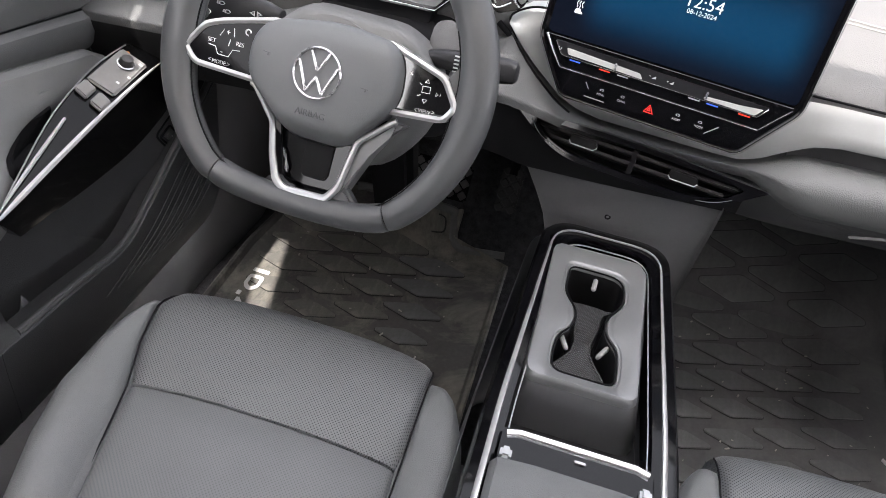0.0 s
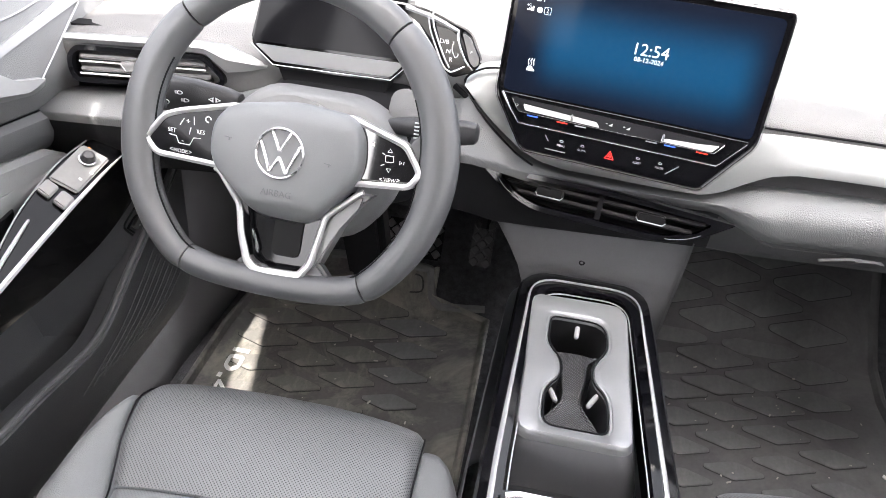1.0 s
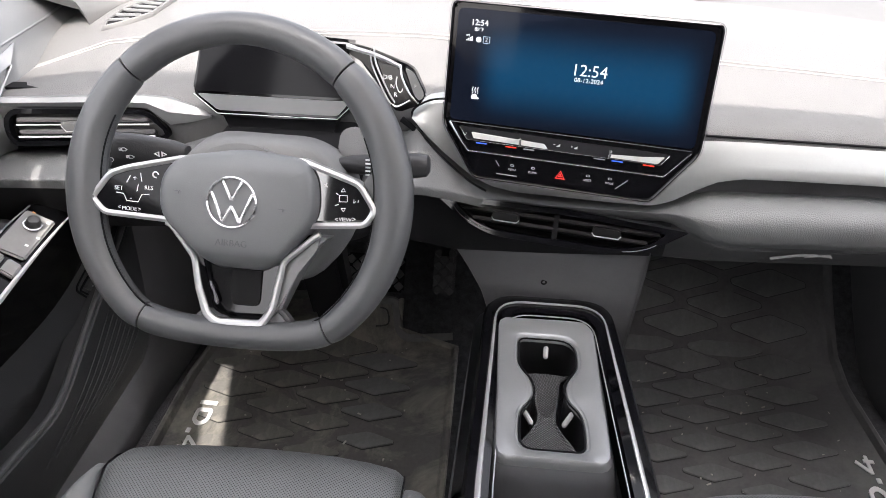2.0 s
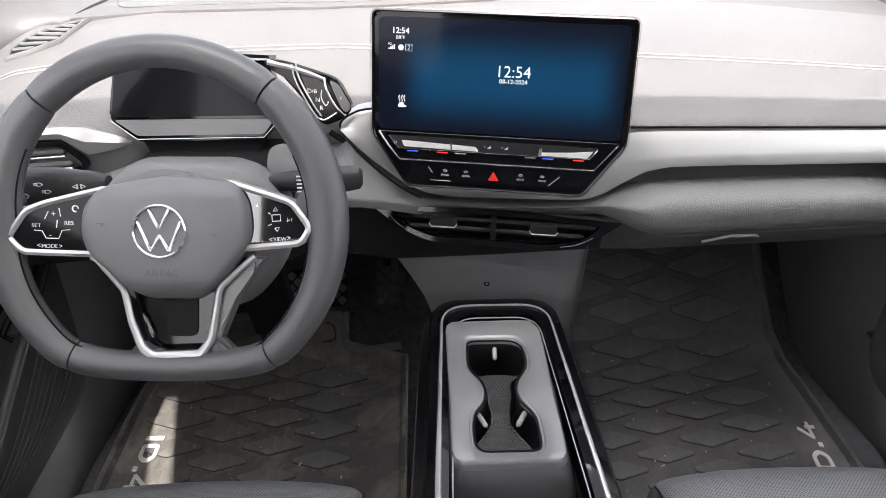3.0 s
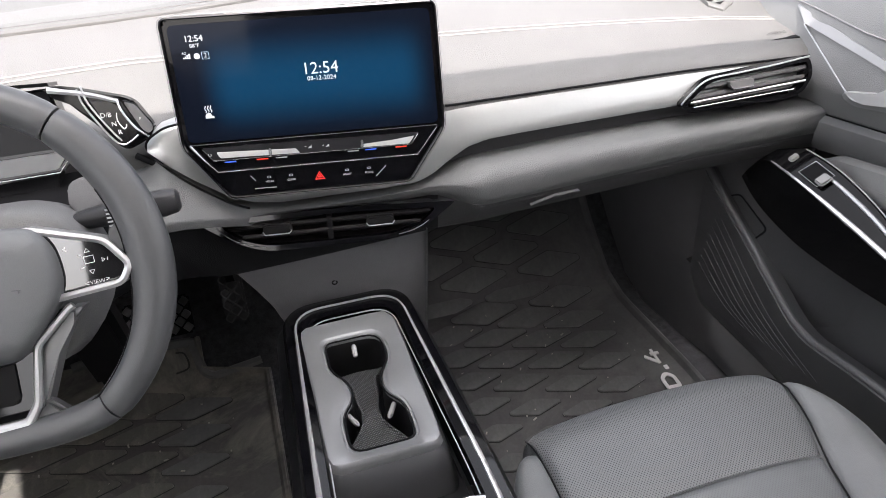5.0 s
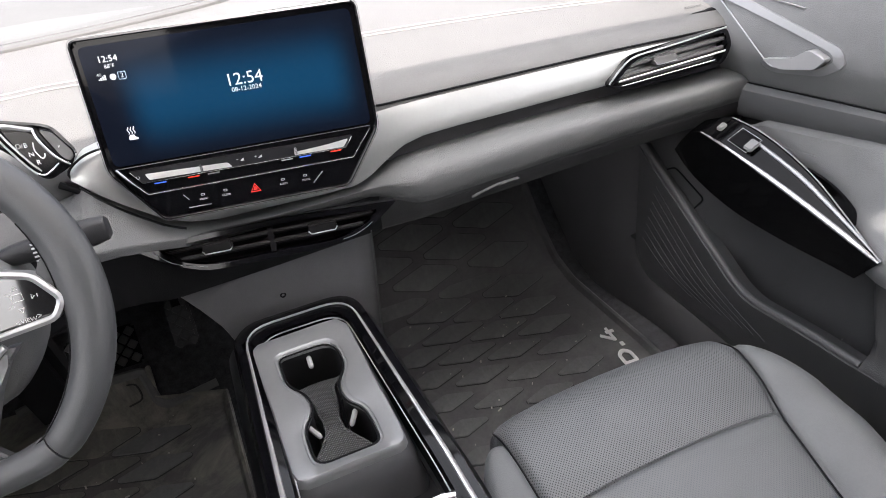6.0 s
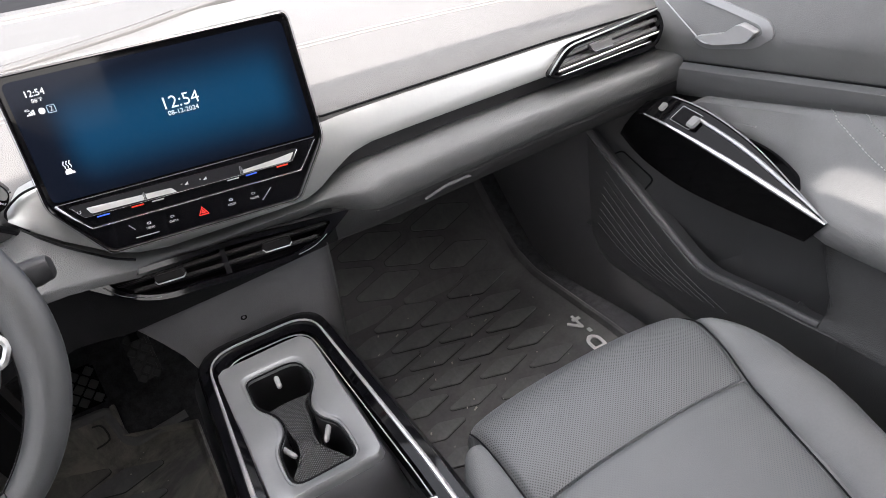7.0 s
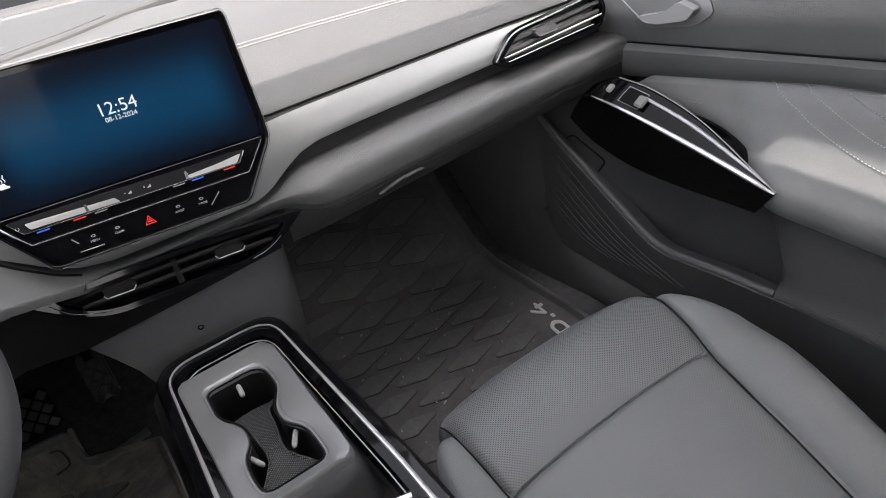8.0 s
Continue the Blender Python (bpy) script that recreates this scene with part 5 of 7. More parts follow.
def gear_selector():
    t = thing("gear_selector", (-0.2, 0.82, 0.75), "gloss black gear selector pod with silver band and letters", "gear selector")
    m = facing((-0.2, 0.798, 0.785), -6, 12)
    body = rounded([(-0.0682, 0.0385), (-0.066, 0.027), (-0.036, 0.0115), (-0.0155, -0.025), (-0.006, -0.0345), (0.0, -0.0372), (0.0245, -0.0268), (0.0314, -0.0145), (0.0166, 0.0137), (0.0075, 0.0195), (-0.0377, 0.0325)], [0.004, 0.004, 0.01, 0.01, 0.004, 0.004, 0.006, 0.006, 0.005, 0.006, 0.01], 3)
    part("pod", prism(body, m, -0.012, 0.0, 0.003), PIANO, t, "gloss black pod")
    part("stem", prism(rounded([(-0.055, 0.02), (-0.02, -0.02), (0.005, -0.03), (0.018, -0.022), (0.004, 0.004)], 0.006, 3), m, -0.06, -0.011), BLACK, t, "black stem behind the pod")
    face = rounded([(-0.0285, 0.0205), (-0.0085, -0.0275), (0.0005, -0.0285), (0.0138, -0.0190), (-0.0025, 0.0150)], 0.003, 3)
    part("letter_face", prism(face, m, -0.002, 0.0025, 0.001), GEARGLASS, t, "gloss black letter face")
    ribbon = [(-0.0665, 0.0375, 0.0315), (-0.0377, 0.0322, 0.0262), (-0.018, 0.0262, 0.0208), (0.0, 0.0192, 0.0142)]
    part("upper_band", slab([[m @ Vector((x, y1, -0.001)), m @ Vector((x, (y0 + y1) / 2, 0.0032)), m @ Vector((x, y0, 0.0024))] for x, y1, y0 in ribbon], m.to_3x3() @ Vector((0, 0, -0.003))), SATIN, t, "bright silver upper band")
    for off in (0.0, 0.0045):
        part("silver_band", tube(smooth_path([m @ Vector((x + off, y + off * 0.6, z)) for x, y, z in ((-0.0376, 0.0325, 0.001), (-0.0335, 0.0145, 0.0035), (-0.0175, -0.0165, 0.0035), (-0.0095, -0.0285, 0.002))], 5), 0.0013, 6, flat=0.7), SATIN, t, "silver band")
    part("silver_band", tube(smooth_path([m @ Vector(p) for p in ((-0.0085, -0.0285, 0.002), (-0.003, -0.0305, 0.0025), (0.004, -0.0275, 0.0025), (0.0132, -0.0215, 0.002))], 5), 0.001, 6), CHROME, t, "chrome foot line")
    part("end_ring", tube(smooth_path([m @ Vector(p) for p in ((-0.0004, 0.0186, 0.002), (0.003, 0.004, 0.004), (0.0125, -0.0135, 0.004), (0.0235, -0.0245, 0.002))], 5), 0.0014, 6), CHROME, t, "chrome ring before the end button")
    button = rounded([(0.0057, 0.0159), (0.0185, -0.0152), (0.0243, -0.0212), (0.0291, -0.0175), (0.0293, -0.0109), (0.0166, 0.0109)], 0.003, 3)
    part("end_button", prism(button, m, 0.0, 0.004, 0.0015), COLUMNSKIN, t, "grey parking button")
    part("end_trim", tube([m @ Vector((x, y, 0.003)) for x, y in inset(button, -0.0012)], 0.0007, 5, closed=True), PIANO, t, "gloss black line")
    for word, x, y in (("D/B", -0.0149, 0.0029), ("N", -0.0087, -0.0072), ("R", -0.0046, -0.0165)):
        part("gear_sign", lettering(word, 0.0072, m @ pose(x, y, 0.0028)), WHITE, t, "white gear letter")
    part("gear_arrow", tube(smooth_path([m @ Vector(p) for p in ((-0.0035, 0.0045, 0.0028), (-0.0045, -0.004, 0.0028), (-0.0005, -0.0125, 0.0028), (0.0025, -0.012, 0.0028), (0.0037, -0.0085, 0.0028))], 5), 0.0006, 5), WHITE, t, "white printed arrow")
    part("gear_sign", lettering("P", 0.0045, m @ pose(0.0193, -0.0042, 0.0043)), WHITE, t, "white letter P")


GEARGLASS = material("gear_glass", (0.01, 0.01, 0.011), 0.08, bump=0)
gear_selector()

# ---- centre console ----
def console_half(y):
    return lerp_table(((0.1, 0.092), (0.48, 0.0885), (0.68, 0.083), (0.80, 0.074)), y)


def console_outline(grow, y1, y0=0.02, r=0.045, n=6):
    pts = [(-console_half(y0) - grow, y0), (console_half(y0) + grow, y0), (console_half(0.48) + grow, 0.48), (console_half(y1) + grow, y1), (-console_half(y1) - grow, y1), (-console_half(0.48) - grow, 0.48)]
    return [(x + CXO, y) for x, y in rounded(pts, [0.005, 0.005, 0.02, r, r, 0.02], n)]


CXO = 0.0105
ZTOP = 0.47


def at_height(poly, z):
    return [Vector((x, y, z)) for x, y in poly]


def centre_console():
    t = thing("center_console", (CXO, 0.45, 0.0), "gloss black centre console with chrome rim and cup holders", "console")
    outer = console_outline(0.016, 0.822)
    # Body sides down to the floor.
    loops = [at_height(console_outline(0.026 + 0.02 * k, 0.832 + 0.0 * k, r=0.05), z) for k, z in ((1.5, 0.0), (1.0, 0.15), (0.5, 0.32), (0.1, 0.43))]
    bm, _ = grid(loops, wrap_v=True)
    part("side_wall", bm, CONSOLESIDE, t, "dark lined console side")
    ring_in = console_outline(-0.012, 0.782, r=0.038)
    ring_mid = console_outline(0.003, 0.797, r=0.042)
    # Gloss black rim, with the chrome bead on its crest.
    rows = []
    for o, m_, i in zip(outer, ring_mid, ring_in):
        rows.append([Vector((o[0], o[1], 0.425)), Vector((o[0], o[1], ZTOP - 0.012)), Vector((o[0] * 0.7 + m_[0] * 0.3, o[1] * 0.7 + m_[1] * 0.3, ZTOP - 0.003)), Vector((m_[0], m_[1], ZTOP + 0.0005)), Vector((i[0], i[1], ZTOP - 0.006)), Vector((i[0], i[1], ZTOP - 0.05))])
    part("gloss_rim", grid(rows, wrap_u=True)[0], PIANO, t, "gloss black rim")
    part("chrome_bead", tube([Vector((x, y, ZTOP + 0.0009)) for x, y in console_outline(-0.0005, 0.7955, r=0.04)], [lerp_table(((0.5, 0.0058), (0.62, 0.0048), (0.72, 0.0036), (0.80, 0.0026)), p[1]) for p in console_outline(-0.0005, 0.7955, r=0.04)], 8, closed=True, flat=0.5), BEADMETAL, t, "bright chrome bead")
    part("inner_bead", tube([Vector((x, y, ZTOP - 0.007)) for x, y in console_outline(-0.0165, 0.777, r=0.035)], 0.0009, 6, closed=True), SATIN, t, "thin inner chrome line")
    part("well_floor", prism([(x, y) for x, y in console_outline(-0.010, 0.78, 0.05)], Matrix(), 0.385, 0.395), WELLSKIN, t, "black storage well floor")
    # Cup holder insert.
    hole = [(-0.0375, 0.727), (0.0375, 0.727), (0.0385, 0.675), (0.0195, 0.643), (0.0195, 0.617), (0.036, 0.596), (0.0385, 0.572), (0.0375, 0.537), (-0.0375, 0.537), (-0.0385, 0.572), (-0.036, 0.596), (-0.0195, 0.617), (-0.0195, 0.643), (-0.0385, 0.675)][::-1]
    hole = [(x + 0.004, y) for x, y in rounded(hole, [0.012, 0.012, 0.03, 0.012, 0.012, 0.03, 0.012, 0.012, 0.012, 0.03, 0.012, 0.012, 0.03, 0.012], 4)]
    c = Vector((0.004, 0.632))
    rim_poly = []
    for i, (x, y) in enumerate(hole):
        # Follow the hole round: meet the insert's outer rectangle along the ray from a spine point.
        sy = min(max(y, 0.575), 0.695)
        d = Vector((x - c.x, y - sy))
        if d.length < 1e-6:
            d = Vector((1, 0))
        hx, top, low = 0.0655, 0.7685, 0.521
        cy, hy, rad = (top + low) / 2, (top - low) / 2, 0.016
        lo, hi = 0.0, 20.0
        for _ in range(40):
            k = (lo + hi) / 2
            qx, qy = abs(d.x * k) - hx + rad, abs(sy + d.y * k - cy) - hy + rad
            gap = math.hypot(max(qx, 0), max(qy, 0)) + min(max(qx, qy), 0) - rad
            lo, hi = (k, hi) if gap < 0 else (lo, k)
        rim_poly.append((c.x + d.x * k, sy + d.y * k))
    rows, skirt = [], []
    for (hx_, hy), (ox, oy) in zip(hole, rim_poly):
        p = lambda f, z: Vector((hx_ + (ox - hx_) * f, hy + (oy - hy) * f, z))
        rows.append([p(0, 0.4575), p(0, 0.4625), p(0.05, 0.4652), p(0.13, 0.4655), p(0.16, 0.4665), p(0.2, 0.4672), p(0.84, 0.4685), p(0.93, 0.4672), p(1.0, 0.462), p(1.04, 0.455)])
        back = max(0, min(1, (0.545 - oy) / 0.02))
        out = lambda s, d, z: Vector((c.x + (p(1.0395, 0).x - c.x) * s, p(1.0395, 0).y - d * back, z))
        skirt.append([p(1.0395, 0.4552), out(1.045, 0.003, 0.450), out(1.10, 0.008, 0.436), out(1.165, 0.012, 0.418), out(1.225, 0.018, 0.394)])
    insert = part("cup_insert", grid(rows, wrap_u=True)[0], TRAYSKIN, t, "soft grey hourglass cup holder insert")
    part("insert_skirt", grid(skirt, wrap_u=True)[0], SKIRTSKIN, insert, "sloping side of the insert, shade put into its colour")
    part("hole_lip", tube([Vector((x, y, 0.4645)) for x, y in inset(hole, 0.0012)], 0.0012, 5, closed=True), BLACK, insert, "dark lip")
    bm, _ = grid([at_height(hole, z) for z in (0.4578, 0.41, 0.396)], wrap_v=True)
    part("cup_wall", bm, CUPWALL, insert, "black cup well wall")
    saddle = []
    for i in range(29):
        f = i / 28
        y = 0.702 - 0.146 * f
        w = lerp_table(((0, 0.0315), (0.05, 0.027), (0.12, 0.0195), (0.2, 0.0165), (0.45, 0.0140), (0.58, 0.0105), (0.68, 0.0118), (0.78, 0.021), (0.88, 0.0325), (0.95, 0.0365), (1, 0.0365)), f)
        z = 0.437 - 0.010 * (2 * abs(f - 0.5)) ** 1.8 + 0.0035 * math.exp(-((f - 0.62) / 0.05) ** 2)
        mid = lerp_table(((0, 0.005), (0.3, 0.005), (0.6, 0.0025), (1, 0.001)), f)
        saddle.append([(mid + u * w, y - 0.005 * (1 - f) ** 3 * u * u, z + h) for u, h in ((-1.12, -0.006), (-1, 0.0012), (-0.9, 0.001), (-0.82, -0.0012), (-0.4, -0.0018), (0, -0.002), (0.4, -0.0018), (0.82, -0.0012), (0.9, 0.001), (1, 0.0012), (1.12, -0.006))])
    part("cup_liner", slab(saddle, (0, 0, -0.03)), WEAVEFINE, insert, "grey knurled rubber liner")
    part("cup_floor", block(pose(0.004, 0.632, 0.3975), (0.086, 0.21, 0.004)), CUPWALL, insert, "black cup floor")
    for a, b in (((0.0055, 0.728, 0.452), (0.0045, 0.709, 0.444)), ((-0.0275, 0.609, 0.453), (-0.0155, 0.5895, 0.446)), ((0.0335, 0.610, 0.453), (0.0195, 0.5895, 0.446))):
        part("cup_grip", tube([Vector(a).lerp(Vector(b), f) for f in (0.04, 0.1, 0.18, 0.8, 0.88, 0.94)], [0.0012, 0.0028, 0.0034, 0.0034, 0.0028, 0.0012], 8), GRIPSKIN, insert, "pale rubber grip tab")
    # Rear rim of the well, the closing bar and the soft armrest behind it.
    bar = [(-0.082, 0.398), (0.082, 0.398), (0.082, 0.444), (-0.082, 0.444)]
    part("cross_bar", prism([(x + CXO, y) for x, y in rounded(bar, 0.01, 3)], Matrix(), 0.40, 0.468, 0.004), PIANO, t, "gloss black cross bar")
    part("cross_edge", tube([Vector((CXO + x, y, 0.4695)) for x, y in ((-0.073, 0.431), (-0.06, 0.435), (0.06, 0.435), (0.073, 0.431))], 0.0052, 8, flat=0.35), CHROME, t, "chrome edge of the cross bar")
    part("latch_slot", block(pose(CXO + 0.004, 0.424, 0.469), (0.012, 0.003, 0.004), 0.001), CHROME, t, "small bright latch")


def console_armrest():
    t = thing("console_armrest", (CXO, 0.2, 0.45), "pale grey padded armrest lid on the centre console", "armrest")
    rows = []
    for y, z, k in ((0.395, 0.455, 0.9), (0.400, 0.470, 0.97), (0.394, 0.486, 1.0), (0.37, 0.496, 1.0), (0.25, 0.50, 1.0), (0.06, 0.50, 1.0)):
        rows.append([(CXO + s * 0.083 * k, y, z - d) for s, d in ((-1, 0.05), (-1, 0.016), (-0.93, 0.004), (-0.5, 0.0), (0, 0.0), (0.5, 0), (0.93, 0.004), (1, 0.016), (1, 0.05))])
    part("armrest_pad", slab(rows, (0, -0.01, -0.02)), LEATHER, t, "pale grey grained lid")
    for s in (-1, 1):
        part("hinge_clip", block(pose(CXO + s * 0.07, 0.408, 0.47), (0.012, 0.014, 0.012), 0.003), SATIN, t, "bright clip")


BEADMETAL = material("polished_trim", (0.82, 0.81, 0.81), 0.2, 0.6, var=0.04, bump=0)
# Insert's grey coating copied darker; the slope's shade is put into its colour.
SKIRTSKIN = material("shaded_satin_coating", (0.08, 0.08, 0.084), 0.35, var=0.05, bump=0.1, bscale=1200)
WELLSKIN = material("black_well_rubber", (0.016, 0.016, 0.017), 0.5, bump=0.2, spec=0.2)
TRAYSKIN = material("soft_grey_coating", (0.23, 0.233, 0.238), 0.34, 0.35, var=0.05, bump=0.1, bscale=1200)
CUPWALL = material("black_cup_plastic", (0.01, 0.01, 0.011), 0.4, bump=0.1, spec=0.25)
GRIPSKIN = material("pale_rubber", (0.32, 0.32, 0.32), 0.5, bump=0.1)
CONSOLESIDE = material("blue_black_lining", (0.14, 0.143, 0.154), 0.6, var=0.15, vscale=40, bump=0.4, bscale=800, spec=0.3)
WEAVEFINE = knurled("knurled_rubber", (0.12, 0.12, 0.122), 0.42, 0.0024)
centre_console()
console_armrest()

# ---- front seats ----
# Half widths of the cushions' outer edges along the seat.
EDGE_INNER = ((0.2, 0.25), (0.40, 0.24), (0.44, 0.233), (0.498, 0.209), (0.53, 0.188), (0.562, 0.172))
EDGE_RIGHT = ((0.1, 0.178), (0.2, 0.206), (0.264, 0.224), (0.34, 0.241), (0.42, 0.239), (0.453, 0.229), (0.49, 0.211), (0.525, 0.19), (0.562, 0.174))
EDGE_LEFT = ((0.1, 0.155), (0.2, 0.181), (0.24, 0.192), (0.30, 0.212), (0.37, 0.226), (0.43, 0.219), (0.48, 0.204), (0.52, 0.189), (0.562, 0.174))
SEAM_OUTER = ((-0.05, 0.064), (0.166, 0.103), (0.268, 0.126), (0.388, 0.150), (0.444, 0.169), (0.508, 0.184), (0.57, 0.174))
SEAM_INNER = ((-0.05, 0.172), (0.42, 0.172), (0.53, 0.171), (0.57, 0.166))


def front_seat(cx, yshift, inner, label, seam=0.40):
    """cx: the seat's middle; inner: +1 if the console lies on its right."""
    t = thing("front_seat", (cx, 0.3, 0.0), label, "car seat", "front seats")

    def base_z(y):
        return lerp_table(((-0.05, 0.345), (0.1, 0.36), (0.25, 0.378), (0.40, 0.393), (0.47, 0.401), (0.51, 0.399), (0.537, 0.388), (0.553, 0.37), (0.562, 0.34), (0.560, 0.29)), y)

    prof = [(-0.05, 0.345), (0.05, 0.355), (0.15, 0.366), (0.25, 0.378), (0.33, 0.387), (0.38, 0.392)]
    nose = [(0.41, 0.394), (0.44, 0.3985), (0.47, 0.401), (0.495, 0.4005), (0.515, 0.397), (0.532, 0.390), (0.546, 0.379), (0.556, 0.364), (0.562, 0.345), (0.563, 0.31), (0.556, 0.25)]

    def half(y, s):
        return lerp_table(SEAM_INNER if s == inner else SEAM_OUTER, y)

    def strip(points, sink_front, sink_back, mat, name, lab):
        rows = []
        fine = smooth_path([(0, y, z) for y, z in points], 3)
        for i, p in enumerate(fine):
            dip = (0.0055 if sink_back and i == 0 else 0) + (0.0055 if sink_front and i == len(fine) - 1 else 0)
            dip2 = (0.0028 if sink_back and i == 1 else 0.0010 if sink_back and i == 2 else 0) + (0.0022 if sink_front and i == len(fine) - 2 else 0)
            row = []
            for u in (-1, -0.985, -0.965, -0.94, -0.875, -0.75, -0.5, -0.25, 0, 0.25, 0.5, 0.75, 0.875, 0.94, 0.965, 0.985, 1):
                edge = 0.009 * max(0, (abs(u) - 0.93) / 0.07) ** 1.6
                crown = 0.010 * (1 - u * u)
                hw = half(p.y, 1 if u > 0 else -1)
                bow = 0.010 * (1 - u ** 4) * max(0, min(1, (p.y - 0.3) / 0.2))
                row.append((cx + u * hw, p.y + yshift + bow, p.z + crown - edge - dip - dip2))
            rows.append(row)
        part(name, slab(rows, lambda q: Vector((0, -0.03 if q.z < 0.37 and q.y > 0.5 else 0, -0.04))), mat, t, lab)

    strip([q for q in prof if q[0] < seam - 0.01] + [(seam - 0.0017, 0.3935)], True, False, PERFSOFT, "seat_panel", "smooth grey leather rear seat panel")
    strip([(seam + 0.0017, 0.3938)] + nose[1:], False, True, PERF, "front_panel", "perforated grey leather front seat panel")
    # Ruched seam between the two panels.
    bms = []
    for k in range(110):
        u = -0.97 + 1.94 * k / 109
        x = cx + u * half(seam, 1 if u > 0 else -1)
        y = seam + yshift + 0.006 * (1 - u ** 4)
        z = 0.3935 + 0.010 * (1 - u * u) - 0.0052
        bms.append(tube([(x, y - 0.0036, z + 0.0016), (x, y - 0.0012, z + 0.0004), (x + 0.0004, y + 0.0008, z - 0.0006)], 0.0008, 5))
    part("seam_ruffle", merged(*bms), LEATHER, t, "ruched grey seam")
    for s in (-1, 1):
        outer_edge = EDGE_INNER if s == inner else (EDGE_RIGHT if cx > 0 else EDGE_LEFT)
        tall = 0.021 if s != inner else 0.018
        rows = []
        for i in range(25):
            y = -0.05 + 0.35 * i / 6 if i < 7 else 0.30 + 0.262 * (i - 6) / 18
            f = max(0, min(1, (y - 0.30) / 0.262))
            zb = base_z(min(y, 0.56)) - 0.003
            h0 = half(min(y, 0.53), s) + 0.0014
            w = max(h0 + 0.010, lerp_table(outer_edge, y))
            h = tall * (1 - f) ** 1.3 + 0.005 * (1 - f)
            roll = 0.05 * max(0, (f - 0.8) / 0.2) ** 2
            row = [(h0, zb - 0.02), (h0, zb - 0.004)]
            for u in (0.05, 0.12, 0.25, 0.4, 0.55, 0.7, 0.82, 0.91, 0.97, 1.0):
                lift = math.sin(math.pi / 2 * u / 0.62) if u < 0.62 else 1 - 1.9 * ((u - 0.62) / 0.38) ** 2.4
                row.append((h0 + (w - h0) * u, zb + 0.002 + h * lift - 0.004 * (1 - min(1, u / 0.12))))
            row += [(w + 0.003, zb - 0.045), (w + 0.002, zb - 0.08), (w - 0.006, zb - 0.12), (w - 0.025, zb - 0.15)]
            rows.append([(cx + s * x, y + yshift - 0.004 - 0.012 * max(0, (f - 0.7) / 0.3), z - roll) for x, z in row])
        part("bolster", slab(rows, (-s * 0.012, 0, -0.012)), LEATHER, t, "smooth grey leather side bolster", angle=60)
    for s in (-1, 1):
        line = [(cx + s * (half(y, s) + 0.001), y + yshift, base_z(y) - 0.0052) for y in [-0.03 + 0.575 * i / 40 for i in range(41)]]
        part("side_seam", tube(line, 0.0012, 5), SEATSEAM, t, "dark sewn side seam")
    part("seat_base", block(pose(cx, 0.25 + yshift, 0.22), (0.40, 0.52, 0.13), 0.03), DARK, t, "dark plastic seat base")
    part("seat_rail", block(pose(cx - 0.17, 0.22 + yshift, 0.09), (0.04, 0.5, 0.17), 0.01), BLACK, t, "black seat rail")
    part("seat_rail", block(pose(cx + 0.17, 0.22 + yshift, 0.09), (0.04, 0.5, 0.17), 0.01), BLACK, t, "black seat rail")
    # The inner trim button beside the cushion.
    k = inner
    m = pose(cx + k * 0.235, 0.44 + yshift, 0.33, 0, 90 * k, 0)
    part("side_cap", prism([(0.016 * math.cos(i * math.pi / 10), 0.016 * math.sin(i * math.pi / 10)) for i in range(20)], m, -0.01, 0.006, 0.002), PANEL, t, "round dark side cap")


SEATSEAM = material("dark_seam_thread", (0.018, 0.018, 0.02), 0.8, bump=0.3, bscale=2000, spec=0.1)
PERFSOFT = perforated("lightly_perforated_leather", (0.152, 0.159, 0.163), 0.43, 0.0042, 0.34)
front_seat(0.358, 0.012, -1, "grey leather front seat with perforated front panel and raised bolsters")
front_seat(-0.335, 0.012, 1, "grey leather driver seat with perforated front panel and raised bolsters", 0.39)

